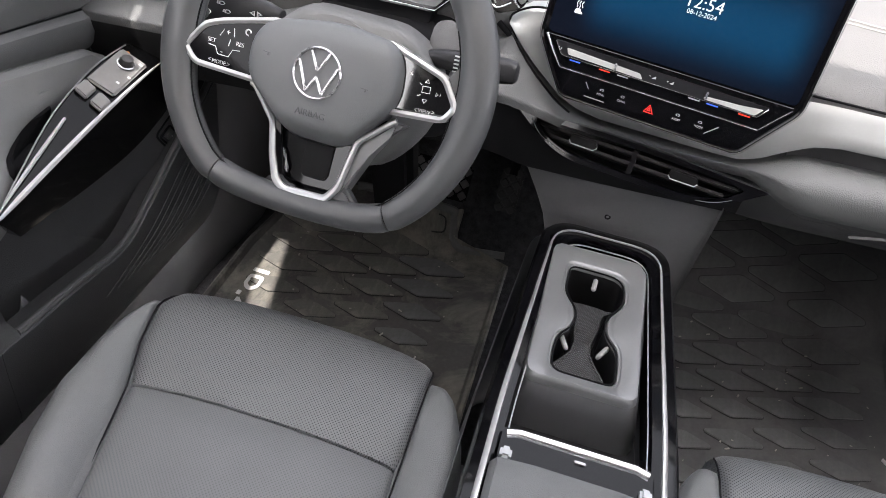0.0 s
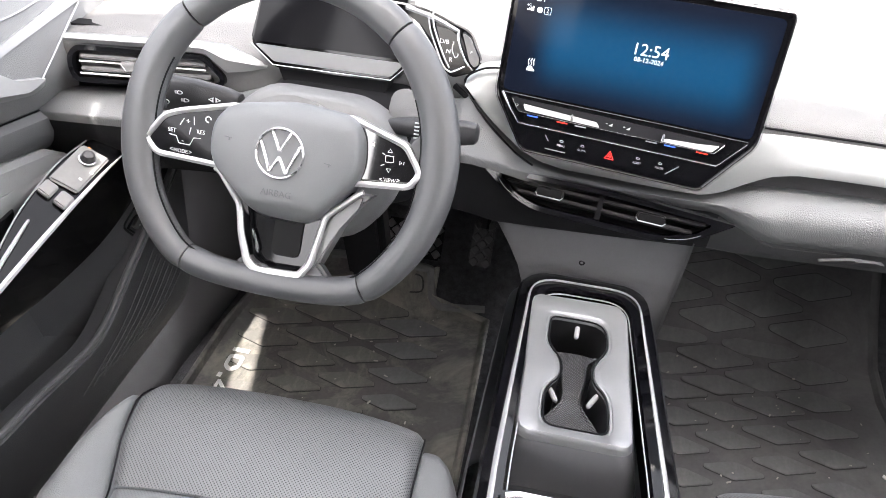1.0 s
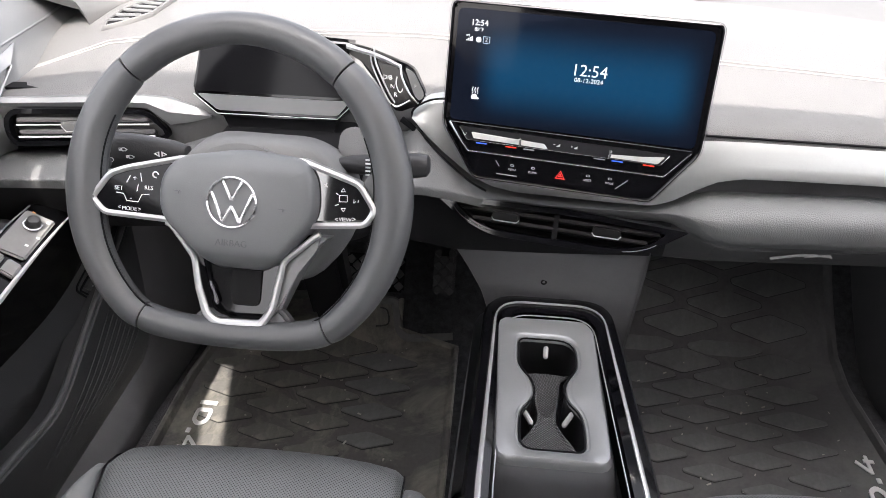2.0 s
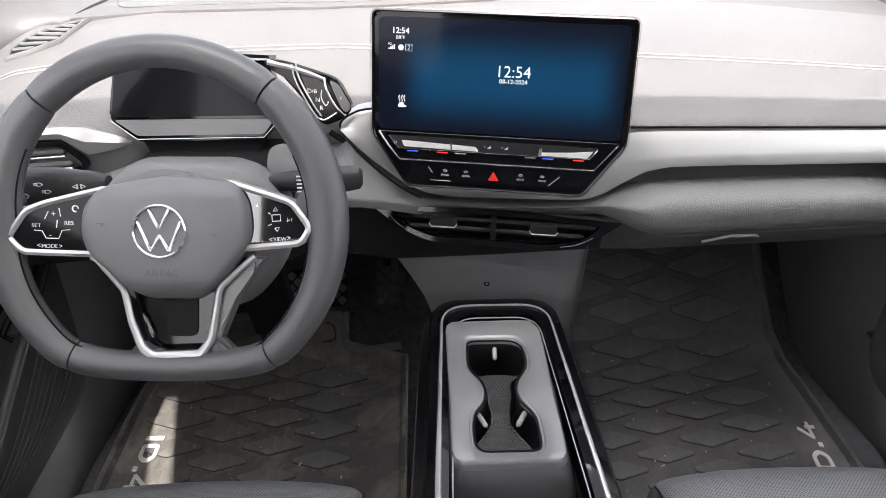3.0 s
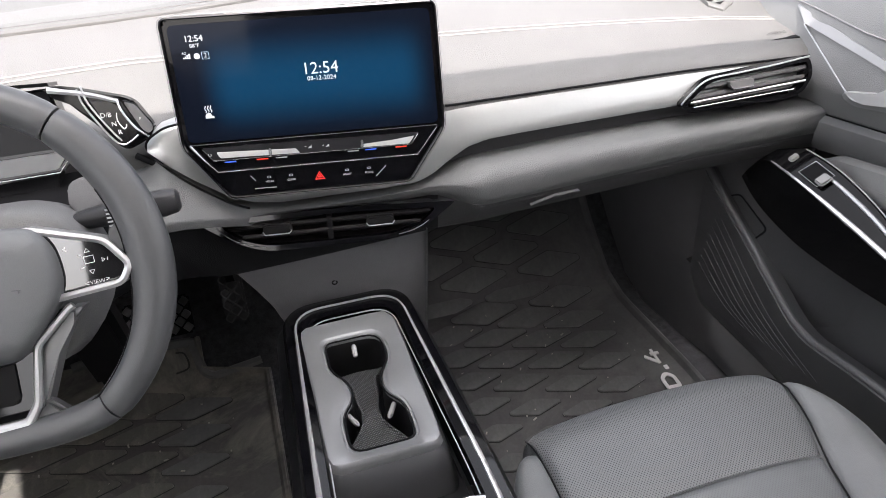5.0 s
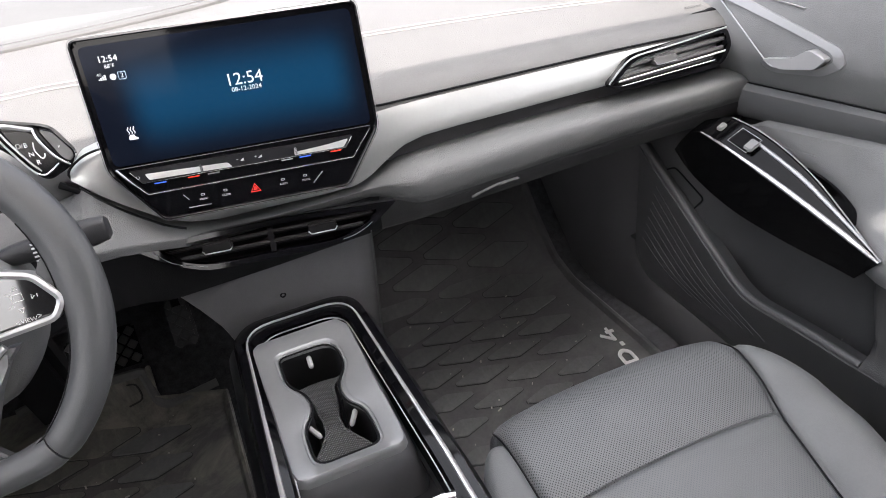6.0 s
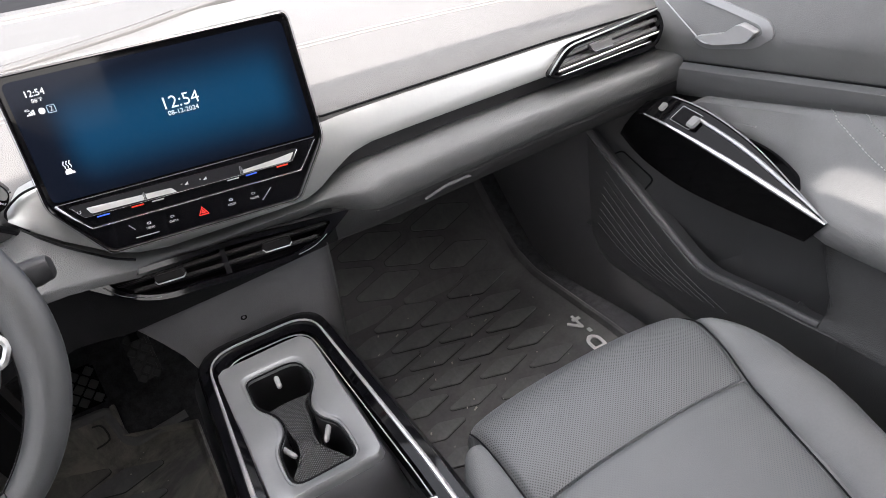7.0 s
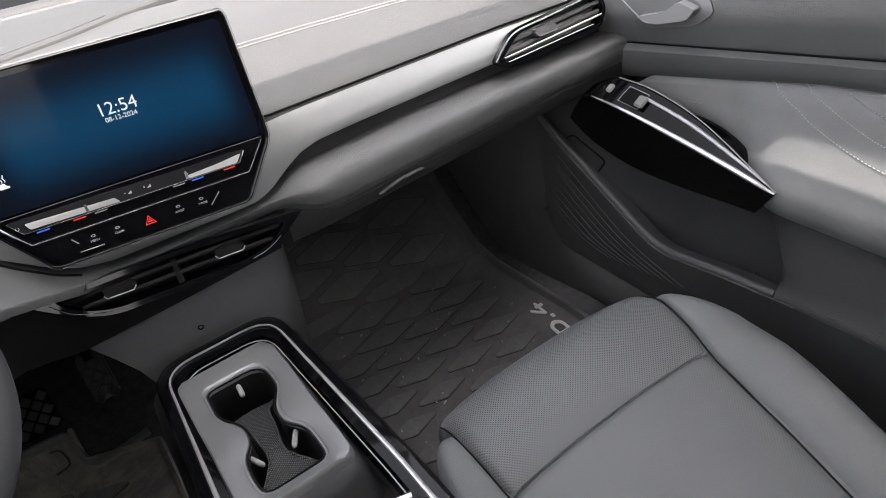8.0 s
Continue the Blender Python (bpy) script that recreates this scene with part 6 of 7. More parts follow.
# ---- doors ----
def car_door(side, label):
    t = thing("door_2" if side > 0 else "door_1", (XC + side * 0.75, 0.4, 0.2), label, "car door", kind="structure")
    X = lambda x: XC + side * (x - 0.012)
    out = Vector((side * 0.02, 0, 0))
    ys = [1.255 - i * 0.05 for i in range(28)]
    zc = lambda y: 0.636 + 0.147 * (0.815 - y)
    zp = lambda y: 0.593 + 0.2 * (0.751 - y) if y > 0.45 else 0.6532 + 0.1 * (0.45 - y)
    # Upper trim, rolling up to the window.
    prof = ((0.772, -0.004), (0.759, 0.0), (0.7555, 0.006), (0.748, 0.022), (0.741, 0.036), (0.7375, 0.046), (0.737, 0.054), (0.739, 0.066), (0.746, 0.095), (0.757, 0.13), (0.775, 0.165), (0.80, 0.19), (0.86, 0.20))
    flare = lambda y: (0.12 if side > 0 else 0.075) * max(0, y - 0.86)
    part("upper_trim", slab([[(X(x + flare(y)), y, zc(y) + z) for x, z in prof] for y in ys], out), DOORSKIN, t, "charcoal grained upper door trim")
    part("trim_joint", tube([(X(0.757 + flare(y)), y, zc(y) - 0.0015) for y in ys], 0.0014, 6), BLACK, t, "dark joint below the upper trim")
    # Band below it.
    band = [[(X(0.770 + flare(y)), y, zc(y) - 0.0005), (X(0.7555 + flare(y)), y, zc(y) - 0.002), (X(0.7475 + flare(y) * 0.7), y, zc(y) * 0.8 + zp(y) * 0.2), (X(0.750), y, zc(y) * 0.4 + zp(y) * 0.6), (X(0.760), y, zp(y) + 0.003), (X(0.772), y, zp(y) - 0.01)] for y in ys]
    part("middle_band", slab(band, out), BANDSKIN, t, "grey grained middle band")
    # Backing sheet added to keep outside light from the gaps round the pad.
    part("backing_sheet", slab([[(X(0.79), y, z) for z in (0.30, 0.45, 0.60, 0.68)] for y in (-0.1, 0.3, 0.7, 1.2)], out), DARKDOOR, t, "dark backing sheet added to block outside light")
    # Soft pad, which swells into the armrest behind the switch plate.
    yp = [0.84, 0.81, 0.78, 0.76, 0.73, 0.70, 0.66, 0.62, 0.58, 0.54, 0.51, 0.48, 0.45, 0.42, 0.38, 0.32, 0.25, 0.15, 0.0, -0.1]

    def pad_profile(y):
        k = max(0, min(1, (0.60 - y) / 0.16))
        k = k * k * (3 - 2 * k)
        zt = zp(min(y, 0.751)) - 0.002 - max(0, y - 0.73) * 0.55
        za = 0.548 + 0.02 * max(0, 0.45 - y)
        xa = 0.742 - 0.062 * k
        return [(0.768, zt - 0.004), (0.757, zt), (0.748, zt - 0.006), (0.742 - 0.004 * k, zt - 0.03), (0.740 - 0.010 * k, zt * 0.55 + za * 0.45), (0.735 - 0.03 * k, za + 0.016 + 0.006 * (1 - k)), (0.72 - 0.028 * k + 0.02 * (1 - k), za + 0.008), (xa, za + 0.001), (xa - 0.008 * k, za - 0.008), (xa - 0.009 * k, za - 0.025), (xa + 0.002, za - 0.05), (0.748 - 0.04 * k, za - 0.064), (0.756, za - 0.07)]

    def pad_x(y, z):
        pr = sorted((q[1], q[0]) for q in pad_profile(y)[1:8])
        return lerp_table(pr, z)

    part("soft_pad", slab([[(X(x), y, z) for x, z in pad_profile(y)] for y in yp], out * 0.6), DOORPAD, t, "soft grey leather door pad and armrest")
    # Decorative slanted stitching.
    for path in (((0.524, 0.640), (0.44, 0.607), (0.354, 0.587), (0.25, 0.580)), ((0.478, 0.648), (0.41, 0.624), (0.35, 0.609), (0.25, 0.600)), ((0.42, 0.652), (0.366, 0.638), (0.25, 0.620))):
        line = smooth_path([(0, *p) for p in path], 34)
        bms = []
        for a, b in list(zip(line, line[1:]))[::2]:
            bms.append(tube([(X(pad_x(p.y, p.z) - 0.001), p.y, p.z) for p in (a, b)], 0.00075, 4))
        part("decor_stitch", merged(*bms), THREAD, t, "pale dotted stitching")
    # Gloss black switch wedge.
    inner = [Vector((X(0.668), 0.795, 0.572)), Vector((X(0.664), 0.765, 0.585)), Vector((X(0.6645), 0.70, 0.580)), Vector((X(0.6655), 0.60, 0.566)), Vector((X(0.6665), 0.50, 0.548)), Vector((X(0.6685), 0.447, 0.535))]
    outer = [Vector((X(0.690), 0.785, 0.592)), Vector((X(0.705), 0.745, 0.607)), Vector((X(0.707), 0.68, 0.603)), Vector((X(0.70), 0.59, 0.585)), Vector((X(0.683), 0.50, 0.556)), Vector((X(0.671), 0.446, 0.537))]
    low = [Vector((X(0.69), 0.845, 0.515)), Vector((X(0.686), 0.79, 0.492)), Vector((X(0.684), 0.70, 0.476)), Vector((X(0.682), 0.60, 0.478)), Vector((X(0.68), 0.52, 0.486)), Vector((X(0.676), 0.475, 0.492))]
    crest = [a.lerp(b, 0.5) + Vector((0, 0, 0.001)) for a, b in zip(inner, outer)]
    sm = lambda p: smooth_path(p, 5)
    rows = [list(r) for r in zip(*[sm(p) for p in (low, [a.lerp(b, 0.5) + Vector((-side * 0.003, 0, 0)) for a, b in zip(low, inner)], inner, crest, outer)])]
    rows = [r + [r[-1] + Vector((side * 0.012, 0, -0.05 + 0.045 * max(0, (i - 15) / 10))), r[0] + Vector((side * 0.02, 0, 0.0))] for i, r in enumerate(rows)]
    part("switch_wedge", loft(rows), WEDGEBLACK, t, "gloss black wedge-shaped switch panel")
    # On the driver's door the pale copy and wider rod stand for window reflections.
    part("wedge_chrome", tube(sm([p + Vector((-side * 0.0005, 0, 0.002)) for p in inner[1:]]), [0.0011 + (0.0026 if side > 0 else 0.0042) * min(1, i / 10) * (1 if i < 17 else max(0.2, (21 - i) / 5)) for i in range(21)], 6, flat=0.7), EDGEMETAL if side < 0 else CHROME, t, "chrome inner edge")
    part("wedge_chrome", tube(sm([p + Vector((-side * 0.002, 0, 0.0015)) for p in outer[1:]]), 0.0011, 6), SATINDIM, t, "dim metal outer edge")
    first = 2 if side > 0 else 3
    part("wedge_chrome", tube(sm([c.lerp(o, 0.25) + Vector((0, 0, 0.0022)) for c, o in zip(crest[first:], outer[first:])]), [0.0008 + (0.0024 if side > 0 else 0.0042) * math.sin(math.pi * min(1, (i + 3) / (17 if side > 0 else 12))) for i in range(16 if side > 0 else 11)], 6, flat=0.5), SATIN if side > 0 else EDGEMETAL, t, "satin middle ridge")
    # Switches.
    ax = Vector((0, -0.985, -0.12)).normalized()
    def on_wedge(y, f, lift=0.0):
        ins, ous = sm(inner), sm(outer)
        a = min(ins, key=lambda p: abs(p.y - y))
        b = min(ous, key=lambda p: abs(p.y - y))
        fw = (a - b).normalized()
        n = ax.cross(fw).normalized()
        if n.z < 0:
            n = -n
        m = Matrix((( *[fw.x, ax.x, n.x], 0), (*[fw.y, ax.y, n.y], 0), (*[fw.z, ax.z, n.z], 0), (0, 0, 0, 1)))
        return Matrix.Translation(b.lerp(a, f) + n * lift) @ m
    if side > 0:
        part("switch_well", block(on_wedge(0.70, 0.52, 0.002), (0.026, 0.036, 0.004), 0.0015), BLACK, t, "black switch recess")
        part("window_switch", block(on_wedge(0.685, 0.55, 0.006), (0.019, 0.016, 0.006), 0.002), TABSKIN, t, "grey window switch")
        part("lock_switch", block(on_wedge(0.748, 0.5, 0.003), (0.015, 0.011, 0.005), 0.002), SWITCHSKIN, t, "grey lock switch")
        part("switch_trim", tube([on_wedge(0.70, 0.52, 0.004) @ Vector(p) for p in ((-0.014, -0.019, 0), (0.014, -0.019, 0), (0.014, 0.019, 0), (-0.014, 0.019, 0), (-0.014, -0.019, 0))], 0.0004, 5), SATIN, t, "thin metal frame")
    else:
        part("mirror_plate", block(on_wedge(0.70, 0.5, 0.003), (0.0375, 0.076, 0.006), 0.0025), SWITCHSKIN, t, "grey mirror switch plate")
        m = on_wedge(0.708, 0.5, 0.008)
        part("mirror_knob", loft([[m @ Vector((r * math.cos(k * math.pi / 10), r * math.sin(k * math.pi / 10), z)) for k in range(20)] for r, z in ((0.0095, -0.002), (0.0098, 0.001), (0.0085, 0.003), (0.0072, 0.011), (0.006, 0.012))]), STALKSKIN, t, "round dark mirror knob")
        part("knob_ring", tube([m @ Vector((0.0098 * math.cos(k * math.pi / 12), 0.0098 * math.sin(k * math.pi / 12), 0.0012)) for k in range(24)], 0.0011, 5, closed=True), CHROME, t, "chrome ring")
        for f in (0.26, 0.74):
            part("window_switch", block(on_wedge(0.652, f, 0.004), (0.0182, 0.022, 0.007), 0.002), SWITCHSKIN, t, "grey window switch")
        for f, y, mt in ((0.3, 0.728, AMBERPRINT), (0.75, 0.726, WHITE), (0.8, 0.70, WHITE), (0.7, 0.678, WHITE)):
            part("switch_sign", block(on_wedge(y, f, 0.0063), (0.004, 0.003, 0.0006)), mt, t, "small printed sign")
    # Black patch on the pad behind the wedge, for the grip hollow's shade.
    hol = rounded([(0.63, 0.572), (0.595, 0.567), (0.556, 0.5605), (0.522, 0.5555), (0.509, 0.545), (0.512, 0.524), (0.543, 0.518), (0.62, 0.54)], 0.014, 5)
    rows = []
    for f, sink in ((1.0, 0.0), (0.93, -0.0035), (0.86, -0.002), (0.5, 0.0), (0.02, 0.0)):
        rows.append([Vector((X(pad_x(y, z) - 0.0015 + sink), 0.572 + (y - 0.572) * f, 0.548 + (z - 0.548) * f)) for y, z in hol])
    part("grip_shade", loft(rows), BLACK, t, "black patch standing for the shaded grip hollow")
    # Pull handle in its three-cornered silver bezel.
    def skin(y, z):
        h = z - zc(y)
        return lerp_table(((0.0, 0.759), (0.022, 0.748), (0.036, 0.741), (0.05, 0.737), (0.066, 0.739), (0.095, 0.746), (0.13, 0.757), (0.165, 0.775), (0.19, 0.80)), h) + flare(y)

    bz = rounded([(0.90, 0.772), (0.727, 0.676), (0.64, 0.697), (0.606, 0.722), (0.619, 0.740), (0.715, 0.752)], [0.006, 0.014, 0.012, 0.012, 0.012, 0.05], 4)
    bi = rounded([(0.86, 0.755), (0.722, 0.687), (0.648, 0.706), (0.624, 0.723), (0.632, 0.732), (0.71, 0.742)], [0.004, 0.008, 0.008, 0.008, 0.008, 0.05], 4)
    rows = []
    for (y, z), (yi, zi) in zip(bz, bi):
        rows.append([Vector((X(skin(y, z) + 0.002), y, z)), Vector((X(skin(y, z) - 0.003), y, z)), Vector((X(skin(yi, zi) - 0.004), yi, zi)), Vector((X(skin(yi, zi) + 0.02), yi, zi))])
    part("handle_bezel", grid(rows, wrap_u=True)[0], SATINDIM, t, "satin silver handle bezel")
    bowl = [[Vector((X(skin(y, z) + 0.001), y, z)).lerp(Vector((X(0.7545 + 0.05 * f), 0.70, 0.715)), f) for f in (0, 0.4, 0.8, 0.98)] for y, z in bi]
    part("handle_bowl", grid(bowl, wrap_u=True)[0], BOWLSKIN, t, "grey handle bowl")
    lever = rounded([(0.735, 0.697), (0.685, 0.712), (0.66, 0.731), (0.631, 0.725), (0.645, 0.7075), (0.70, 0.692)], 0.006, 3)
    part("door_handle", prism(lever, Matrix(((0, 0, -side, X(0.736)), (1, 0, 0, 0), (0, 1, 0, 0), (0, 0, 0, 1))), -0.012, 0.010, 0.005, 3), HANDLEPAINT, t, "satin silver inner door handle")
    part("bezel_line", tube([Vector((X(skin(y, z) - 0.005), y, z)) for y, z in bi[:11]], 0.0011, 5), SATIN, t, "bright bezel line")
    part("seal_line", tube([Vector((X(skin(y, zc(y) + d) - 0.001), y, zc(y) + d)) for y, d in ((1.15, 0.185), (1.0, 0.165), (0.85, 0.145), (0.75, 0.125), (0.70, 0.118))], 0.0016, 5), SATINDIM, t, "pale edge line of the window corner")
    # Pocket: hollow, floor and lip.
    lip = [(0.945, 0.515), (0.88, 0.474), (0.8025, 0.433), (0.7535, 0.406), (0.706, 0.380), (0.66, 0.356), (0.623, 0.348), (0.583, 0.352), (0.535, 0.359), (0.489, 0.364), (0.451, 0.367), (0.432, 0.3695), (0.412, 0.372), (0.40, 0.3725)]
    lips = smooth_path([(0, y, z) for y, z in lip], 4)
    rows = [[(X(0.765), y, 0.56), (X(0.768), y, 0.45), (X(0.764), y, 0.34), (X(0.74), y, 0.285), (X(0.70), y, 0.275)] for y in (0.95, 0.85, 0.7, 0.55, 0.42, 0.39)]
    part("pocket_wall", slab(rows, out), DARKDOOR, t, "dark door pocket")
    foot = lambda y: 0.215 + 0.09 * max(0, (y - 0.86) / 0.085) ** 2.5
    rows = []
    for p in lips:
        if p.z > 0.505:
            continue
        rows.append([(X(0.705), p.y, p.z - 0.004), (X(0.69), p.y, p.z - 0.0005), (X(0.682), p.y, p.z), (X(0.676), p.y, p.z - 0.005), (X(0.678), p.y, p.z - 0.012), (X(0.683), p.y, min(p.z - 0.02, 0.30 + (p.z - 0.33) * 0.4)), (X(0.688), p.y, foot(p.y) + 0.03), (X(0.693), p.y, foot(p.y) + 0.006), (X(0.70), p.y, foot(p.y)), (X(0.74), p.y, foot(p.y) + 0.002)])
    part("pocket_front", slab(rows, (side * 0.008, 0, -0.002)), DARKDOOR, t, "dark grained pocket front")
    part("pocket_lip", tube([(X(0.6825), p.y, p.z + 0.0005) for p in lips if p.z < 0.505 and p.y > 0.43], 0.0062, 10, flat=0.85), PANEL, t, "grey rounded pocket lip")
    # Behind the pocket a panel slopes up from the same edge to the armrest, over a dark flank.
    edge = lambda y: 0.3717 + 0.055 * max(0, 0.413 - y)
    ye = (0.4195, 0.414, 0.406, 0.39, 0.36, 0.30, 0.2, 0.05, -0.1)
    rows = []
    for y in ye:
        k = max(0, (y - 0.404) / 0.0155) ** 2
        lean = 0.75 * max(0, min(1, (y - 0.30) / 0.10))
        sect = [(X(0.775), y, 0.52), (X(0.752 + 0.012 * k), y, 0.50), (X(0.728 + 0.014 * k), y, 0.464), (X(0.708 + 0.016 * k), y, 0.428), (X(0.695 + 0.014 * k), y, edge(y) + 0.024), (X(0.6875 + 0.01 * k), y, edge(y) + 0.010), (X(0.682 + 0.004 * k), y, edge(y) + 0.004), (X(0.678), y, edge(y) - 0.001), (X(0.677), y, edge(y) - 0.006)]
        rows.append([(x, b + lean * max(0, z - edge(y)) + 0.012 * k * max(0, 1 - abs(z - edge(y)) / 0.03), z) for x, b, z in sect])
    part("rear_panel", slab(rows, out), FACEGREY, t, "charcoal rear door panel sloping up to the armrest", angle=60)
    rows = [[(X(0.6775), y, edge(y) - 0.006), (X(0.679), y, edge(y) - 0.014), (X(0.684), y, 0.31), (X(0.689), y, 0.245), (X(0.694), y, 0.221), (X(0.70), y, 0.215)] for y in ye[1:]]
    part("rear_flank", slab(rows, out * 0.4), DARKDOOR, t, "dark flank below the rear panel")
    m = pose(X(0.72), 0.483, 0.352, 0, 0, side * 20)
    part("pocket_bracket", prism([(-0.012, -0.012), (0.012, -0.010), (0.004, 0.014)], m @ Matrix.Rotation(radians(90), 4, "Z") @ Matrix.Rotation(radians(60), 4, "X"), -0.002, 0.002, 0.001), PANEL, t, "small grey bracket in the pocket")
    # Ribs on the pocket front.
    for k in range(8):
        f = k / 7
        a, b = Vector((0, 0.866 + 0.02 * f, 0.436 - 0.121 * f)), Vector((0, 0.579 + 0.167 * f, 0.2965 - 0.0285 * f))
        mid = a.lerp(b, 0.55) + Vector((0, 0, -0.022 + 0.012 * f))
        line = smooth_path([a, mid, b], 8)
        part("rib", tube([(X(0.6775 + 0.035 * max(0, (0.30 - q.z) / 0.15) ** 1.5), q.y, q.z) for q in line], [0.0008 * (1 - 0.3 * i / 16) for i in range(17)], 5), DARKDOOR, t, "raised rib")
    hatch = rounded([(0.883, 0.4515), (0.798, 0.4155), (0.774, 0.4505), (0.848, 0.4755)], 0.008, 3)
    part("cover_plate", ringplate([(y, z) for y, z in hatch], inset(hatch, 0.003), Matrix(((0, 0, -side, X(0.700)), (1, 0, 0, 0), (0, 1, 0, 0), (0, 0, 0, 1))), -0.004, 0.001), BLACK, t, "joint of a small cover plate")
    rows = [[(X(x), y, z) for z in (0.56, 0.48, 0.42, 0.36, 0.282)] for x, y in ((0.70, 0.93), (0.70, 0.86), (0.70, 0.80), (0.7005, 0.772), (0.704, 0.752), (0.714, 0.73), (0.734, 0.70), (0.75, 0.672), (0.762, 0.64), (0.770, 0.61))]
    part("front_panel", slab(rows, out), DARKDOOR, t, "dark front door panel")
    if side < 0:
        # Small release button in its frame.
        m = Matrix(((0, 0, 1, X(0.700)), (1, 0, 0, 0), (0, 1, 0, 0), (0, 0, 0, 1)))
        rim = rounded([(0.7789, 0.4441), (0.8057, 0.4097), (0.8324, 0.4106), (0.8094, 0.453)], 0.006, 3)
        key = rounded([(0.7901, 0.4421), (0.8067, 0.4209), (0.8215, 0.4253), (0.8071, 0.4462)], 0.003, 3)
        part("button_frame", ringplate(rim, inset(rim, 0.0022), m, -0.002, 0.0022), BLACK, t, "black button frame")
        button = part("boot_button", prism(key, m, -0.002, 0.005, 0.0015), PANEL, t, "small grey release button")
        part("button_sign", block(m @ pose(0.8065, 0.4335, 0.0052, 0, 0, -45), (0.006, 0.0025, 0.0006)), WHITEDIM, button, "small printed bar")


WEDGEBLACK = material("deep_gloss_black", (0.004, 0.004, 0.0045), 0.08, var=0.1, bump=0, spec=0.2)
BANDSKIN = material("grey_band_plastic", (0.14, 0.142, 0.144), 0.42, var=0.06, bump=0.4, bscale=650, cell=True)
DARKDOOR = material("charcoal_door_plastic", (0.06, 0.061, 0.063), 0.45, var=0.08, bump=0.4, bscale=700, cell=True, spec=0.3)
HANDLEPAINT = material("silver_handle_paint", (0.46, 0.465, 0.47), 0.3, 0.3, var=0.04, bump=0.03)
BOWLSKIN = material("grey_bowl_paint", (0.17, 0.171, 0.174), 0.4, 0.3, var=0.04, bump=0.05)
SATINDIM = material("silver_bezel_paint", (0.3, 0.3, 0.305), 0.35, 0.4, var=0.04, bump=0.05)
AMBERPRINT = material("amber_print", (0.6, 0.2, 0.03), 0.5, bump=0)
SWITCHSKIN = material("grey_switch_plastic", (0.19, 0.187, 0.182), 0.45, bump=0.1)
car_door(1, "closed front passenger door with grey pad, gloss black switch wedge and pocket")
car_door(-1, "closed driver door with grey pad, gloss black switch wedge and pocket")

# ---- floor mats and pedals ----
def floor_height(y):
    return lerp_table(FLOOR, y)


def mat_sheet(t, left, right, y0, y1, rubber):
    rows = []
    n = 40
    for i in range(n + 1):
        y = y0 + (y1 - y0) * i / n
        l, r = left(y), right(y)
        z = floor_height(y) + 0.012
        rows.append([(l - 0.004, y, z + 0.012), (l, y, z + 0.014), (l + 0.006, y, z + 0.012), (l + 0.012, y, z)] + [(l + (r - l) * k / 10, y, z) for k in range(1, 10)] + [(r - 0.012, y, z), (r - 0.006, y, z + 0.012), (r, y, z + 0.014), (r + 0.004, y, z + 0.012)])
    part("mat_sheet", slab(rows, (0, 0, -0.01)), rubber, t, "dusty black rubber sheet with raised edge")


def area2(p):
    return sum(p[i - 1][0] * p[i][1] - p[i][0] * p[i - 1][1] for i in range(len(p)))


# Dark rubber for diamond rims, where the shadow line is put into the colour.
DARKLINE = material("dark_line_rubber", (0.032, 0.032, 0.032), 0.7, bump=0.2)


def diamond_mesh(name, w, h, rubber):
    pts = rounded([(-w, h * 0.16), (-w * 0.98, -h * 0.2), (-w * 0.04, -h), (w, -h * 0.12), (w * 0.97, h * 0.22), (w * 0.06, h)], 0.006, 2)
    bm = merged(prism(pts, Matrix(), -0.004, 0.0034, 0.0011, 2), prism(inset(pts, 0.0015 if area2(pts) < 0 else -0.0015), Matrix(), -0.004, 0.0009))
    me = bpy.data.meshes.new(name)
    bmesh.ops.recalc_face_normals(bm, faces=bm.faces)
    bm.to_mesh(me)
    bm.free()
    me.shade_smooth()
    me.set_sharp_from_angle(angle=radians(30))
    me.materials.append(rubber)
    me.materials.append(DARKLINE)
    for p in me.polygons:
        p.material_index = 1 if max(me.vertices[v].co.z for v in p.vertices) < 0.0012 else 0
    return me


def diamonds(t, mesh, left, right, y0, y1, ax, by, keep):
    j = 0
    y = y0
    while y < y1:
        x = left(y) + (ax / 2 if j % 2 else 0)
        while x < right(y):
            if keep(x, y):
                ob = new("diamond", mesh)
                slope = math.atan2(floor_height(y + 0.02) - floor_height(y - 0.02), 0.04)
                ob.matrix_world = Matrix.Translation((x, y, floor_height(y) + 0.0125)) @ Matrix.Rotation(slope - 0.03, 4, "X")
                k = lerp_table(((0.75, 0.66), (0.92, 0.72), (1.05, 0.88), (1.2, 1.06), (1.5, 1.1)), y)
                m = ob.matrix_world.copy() @ Matrix.Diagonal((k, k, 1, 1))
                ob.parent = t
                ob.matrix_parent_inverse = ORIGIN[t.name].inverted()
                ob.matrix_basis = m
            x += ax
        y += by
        j += 1


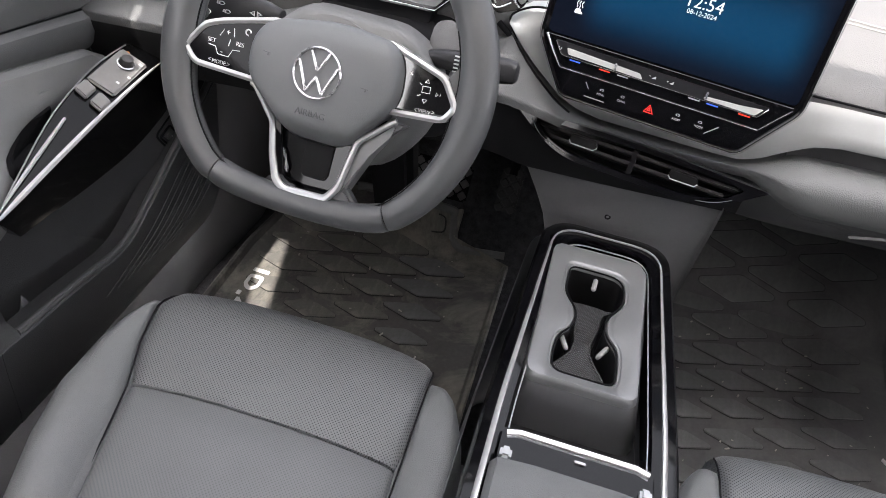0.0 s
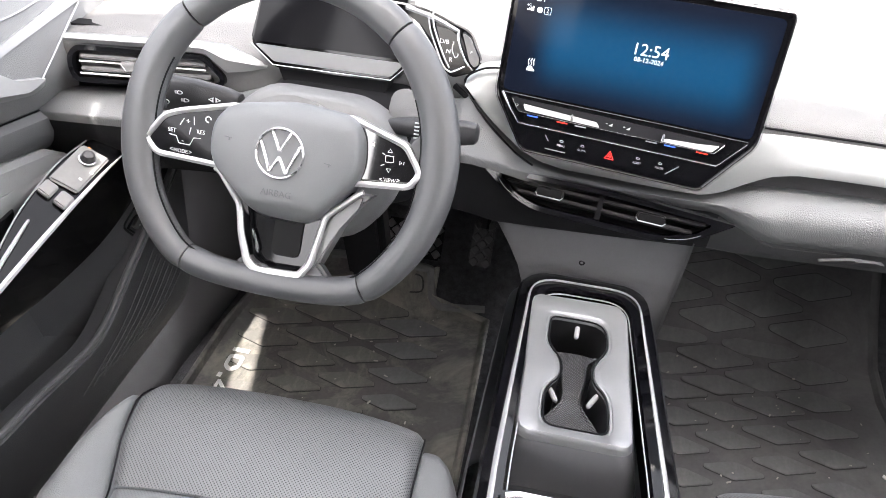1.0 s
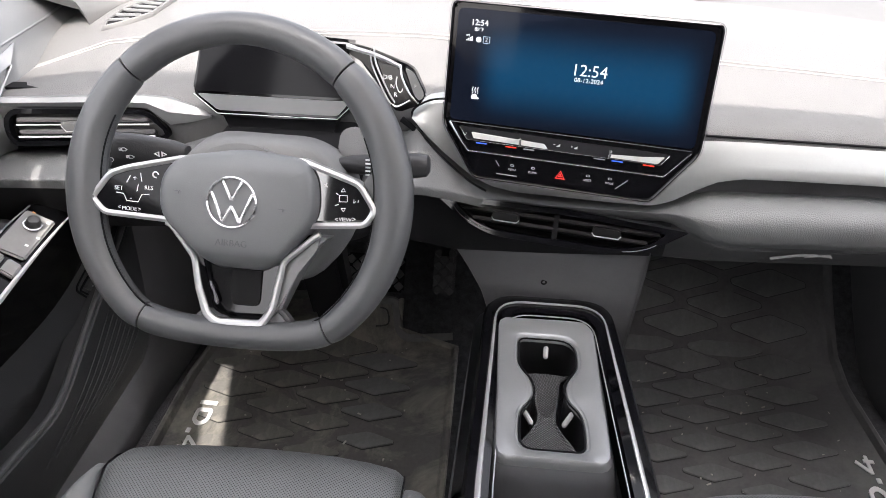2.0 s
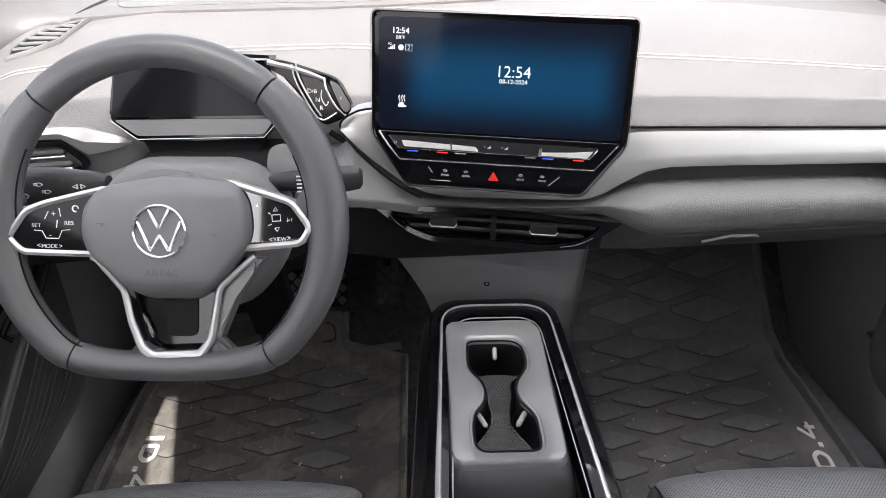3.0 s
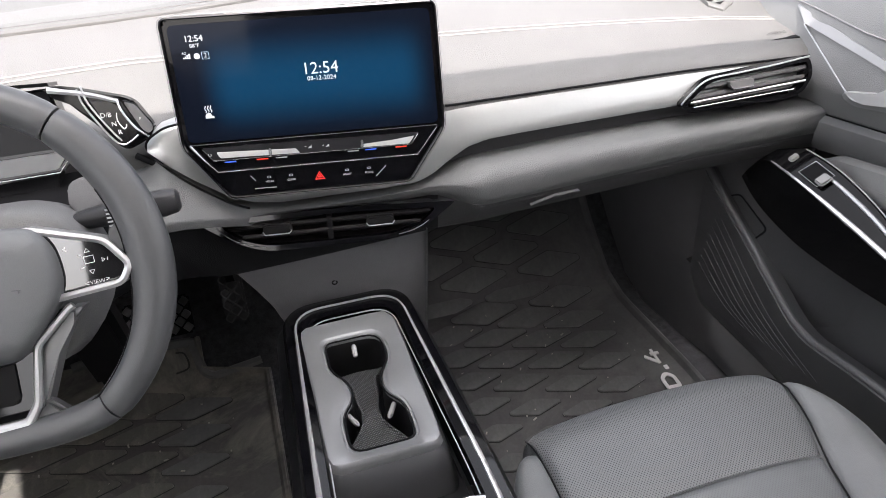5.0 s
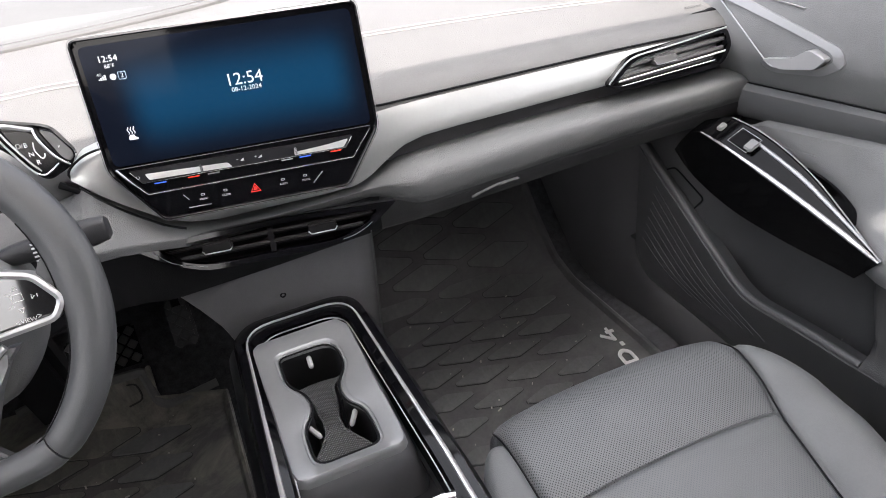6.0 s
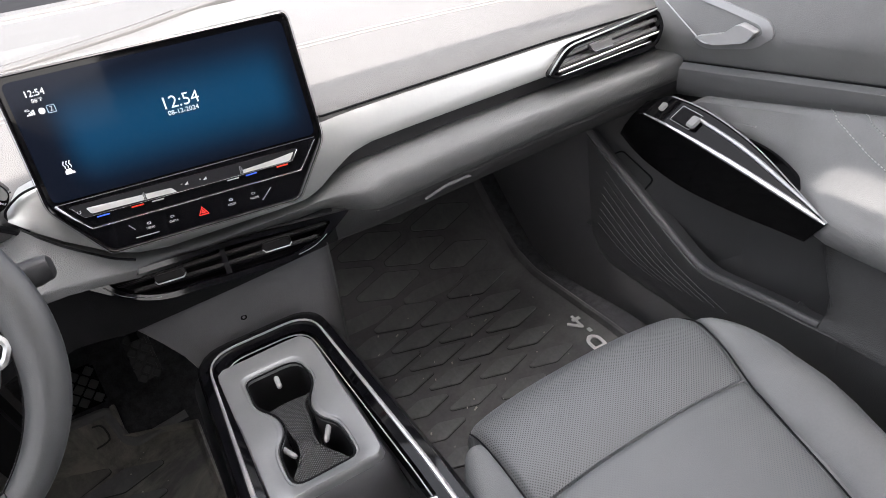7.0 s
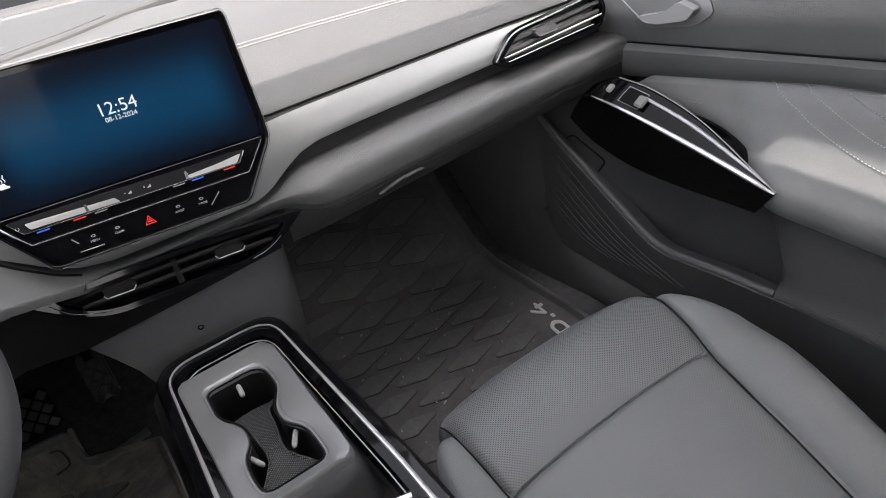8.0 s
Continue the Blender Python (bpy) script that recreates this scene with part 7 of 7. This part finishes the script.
def mat_badge(t, x, y, turn, s):
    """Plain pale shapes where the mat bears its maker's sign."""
    m = pose(x, y, 0.0155, 0, 0, turn) @ Matrix.Diagonal((s, 1.0, 1, 1))
    circ = rounded([(0.0, -0.017), (0.026, -0.017), (0.034, -0.004), (0.034, 0.004), (0.026, 0.017), (0.0, 0.017)], 0.008, 3)
    part("sign_bar", block(m @ pose(-0.012, 0, 0), (0.008, 0.036, 0.003), 0.001), SIGNMAT, t, "pale plain bar")
    part("sign_loop", ringplate(circ, inset(circ, 0.007), m, -0.001, 0.0018), SIGNMAT, t, "pale plain loop")
    part("sign_dot", block(m @ pose(0.045, -0.013, 0), (0.009, 0.009, 0.003), 0.001), SIGNMAT, t, "pale plain dot")
    strokes = [block(m @ pose(px, py, 0.0003, 0, 0, turn_), (ln, 0.0062, 0.003), 0.0005) for px, py, turn_, ln in ((0.066, 0.005, 52, 0.03), (0.0715, -0.0065, 0, 0.032), (0.0775, -0.009, 90, 0.02))]
    part("sign_strokes", merged(*strokes), SIGNMAT, t, "pale plain crossed bars")


MATEDGE = material("paler_rubber_edge", (0.15, 0.15, 0.149), 0.55, var=0.15, bump=0.3, bscale=350, spec=0.3)
SIGNMAT = material("pale_print", (0.72, 0.72, 0.71), 0.6, var=0.1, bump=0.2)
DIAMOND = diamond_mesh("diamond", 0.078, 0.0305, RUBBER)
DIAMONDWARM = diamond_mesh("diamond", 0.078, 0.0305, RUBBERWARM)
L, R = (lambda y: 0.165 + 0.02 * max(0, (y - 1.0))), (lambda y: 0.728 - 0.05 * max(0, y - 0.9))
pm = thing("floor_mat", (0.45, 0.9, 0.0), "dusty black rubber floor mat with raised diamonds and sign", "floor mat", "front floor mats")
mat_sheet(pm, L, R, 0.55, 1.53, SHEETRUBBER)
diamonds(pm, DIAMOND, lambda y: 0.2745, lambda y: 0.69, 0.7237, 1.50, 0.1965, 0.0370, lambda x, y: x < R(y) - 0.094 and not (x > 0.58 and y < 1.02))
mat_badge(pm, 0.666, 0.859, 87, 1.38)
L2, R2 = (lambda y: -0.69 + 0.12 * max(0, y - 1.05)), (lambda y: -0.130 - 0.135 * max(0, min(1, (y - 1.19) / 0.03)))
dm = thing("floor_mat", (-0.42, 0.9, 0.0), "dusty black rubber driver mat cut out below the pedals", "floor mat", "front floor mats")
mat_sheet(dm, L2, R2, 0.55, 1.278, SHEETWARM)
# Dustier, browner diamonds beside the door; plainer, darker ones towards the console.
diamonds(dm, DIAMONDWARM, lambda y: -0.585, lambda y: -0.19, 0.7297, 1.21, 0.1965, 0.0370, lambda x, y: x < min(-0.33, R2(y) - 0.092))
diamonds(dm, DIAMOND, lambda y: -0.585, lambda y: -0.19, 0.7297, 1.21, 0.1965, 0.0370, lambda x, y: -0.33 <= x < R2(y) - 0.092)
mat_badge(dm, -0.623, 0.960, -91, 1.3)
# Raised border round the pedal cut-out.
part("cutout_edge", tube(smooth_path([(-0.52, 1.272, 0.076), (-0.48, 1.277, 0.078), (-0.30, 1.277, 0.078), (-0.278, 1.268, 0.068), (-0.266, 1.225, 0.04), (-0.248, 1.207, 0.031), (-0.225, 1.206, 0.031), (-0.142, 1.217, 0.034)], 4), 0.010, 6, flat=0.6), MATEDGE, dm, "raised rubber border")
part("toe_rib", tube(smooth_path([(-0.315, 1.262, 0.066), (-0.298, 1.258, 0.062), (-0.293, 1.235, 0.042), (-0.32, 1.228, 0.038)], 4), 0.002, 5), DARKLINE, dm, "moulded rib")


def pedal(x, y, z, w, h, lean, label, bars):
    t = thing("pedal", (x, y, z), label, "pedal", "foot pedals")
    m = pose(x, y, z, lean, 0, 0)
    part("pedal_plate", block(m, (w, h, 0.014), 0.005), BLACK if bars else STALKSKIN, t, "dark rubber pedal face")
    pads, pitch = [], 0.0125
    for i in range(-9, 10):
        for j in range(-9, 10):
            u, v = i * pitch, j * pitch
            if (i + j) % 2 == 0 and abs(u) < w / 2 - 0.006 and abs(v) < h / 2 - 0.006:
                pads.append(block(m @ pose(u, v, 0.0078, 0, 0, 45), (0.0148, 0.0148, 0.004), 0.0015, 1))
    part("tread", merged(*pads), PEDALSKIN if bars else DARK, t, "quilted rubber tread")
    part("pedal_arm", tube([(x, y + 0.01, z + 0.03), (x, y + 0.08, z + 0.12), (x, y + 0.1, z + 0.3)], 0.01, 6), BLACK, t, "black pedal arm")


PEDALSKIN = material("pedal_rubber", (0.11, 0.11, 0.11), 0.45, bump=0.3, bscale=300)
pedal(-0.302, 1.15, 0.247, 0.12, 0.075, 55, "brake pedal with cross-hatched rubber face", True)
pedal(-0.162, 1.155, 0.258, 0.043, 0.09, 60, "narrow dark quilted accelerator pedal", False)


# ---- crumbs and grit on the mats ----
def debris(mat_name, x0, x1, y0, y1, count, seed):
    rnd = random.Random(seed)
    bms = []
    for _ in range(count):
        x, y = rnd.uniform(x0, x1), y0 + (y1 - y0) * rnd.random() ** 0.8
        size = rnd.choice((0.0012, 0.0016, 0.002, 0.003))
        m = pose(x, y, floor_height(y) + 0.0165, 0, 0, rnd.uniform(0, 180))
        bms.append(block(m, (size * rnd.uniform(1, 3.5), size, size * 0.8), size * 0.2, 1))
    ob = part("crumbs", merged(*bms), GRIT, None)
    tagged(ob, "small pale crumbs and grit on the " + mat_name + " mat", "crumbs", kind="stuff")


GRIT = material("pale_grit", (0.4, 0.38, 0.34), 0.8, var=0.3, bump=0)
debris("passenger floor", 0.2, 0.66, 0.72, 1.2, 46, 5)
debris("driver floor", -0.6, -0.19, 0.75, 1.18, 46, 9)
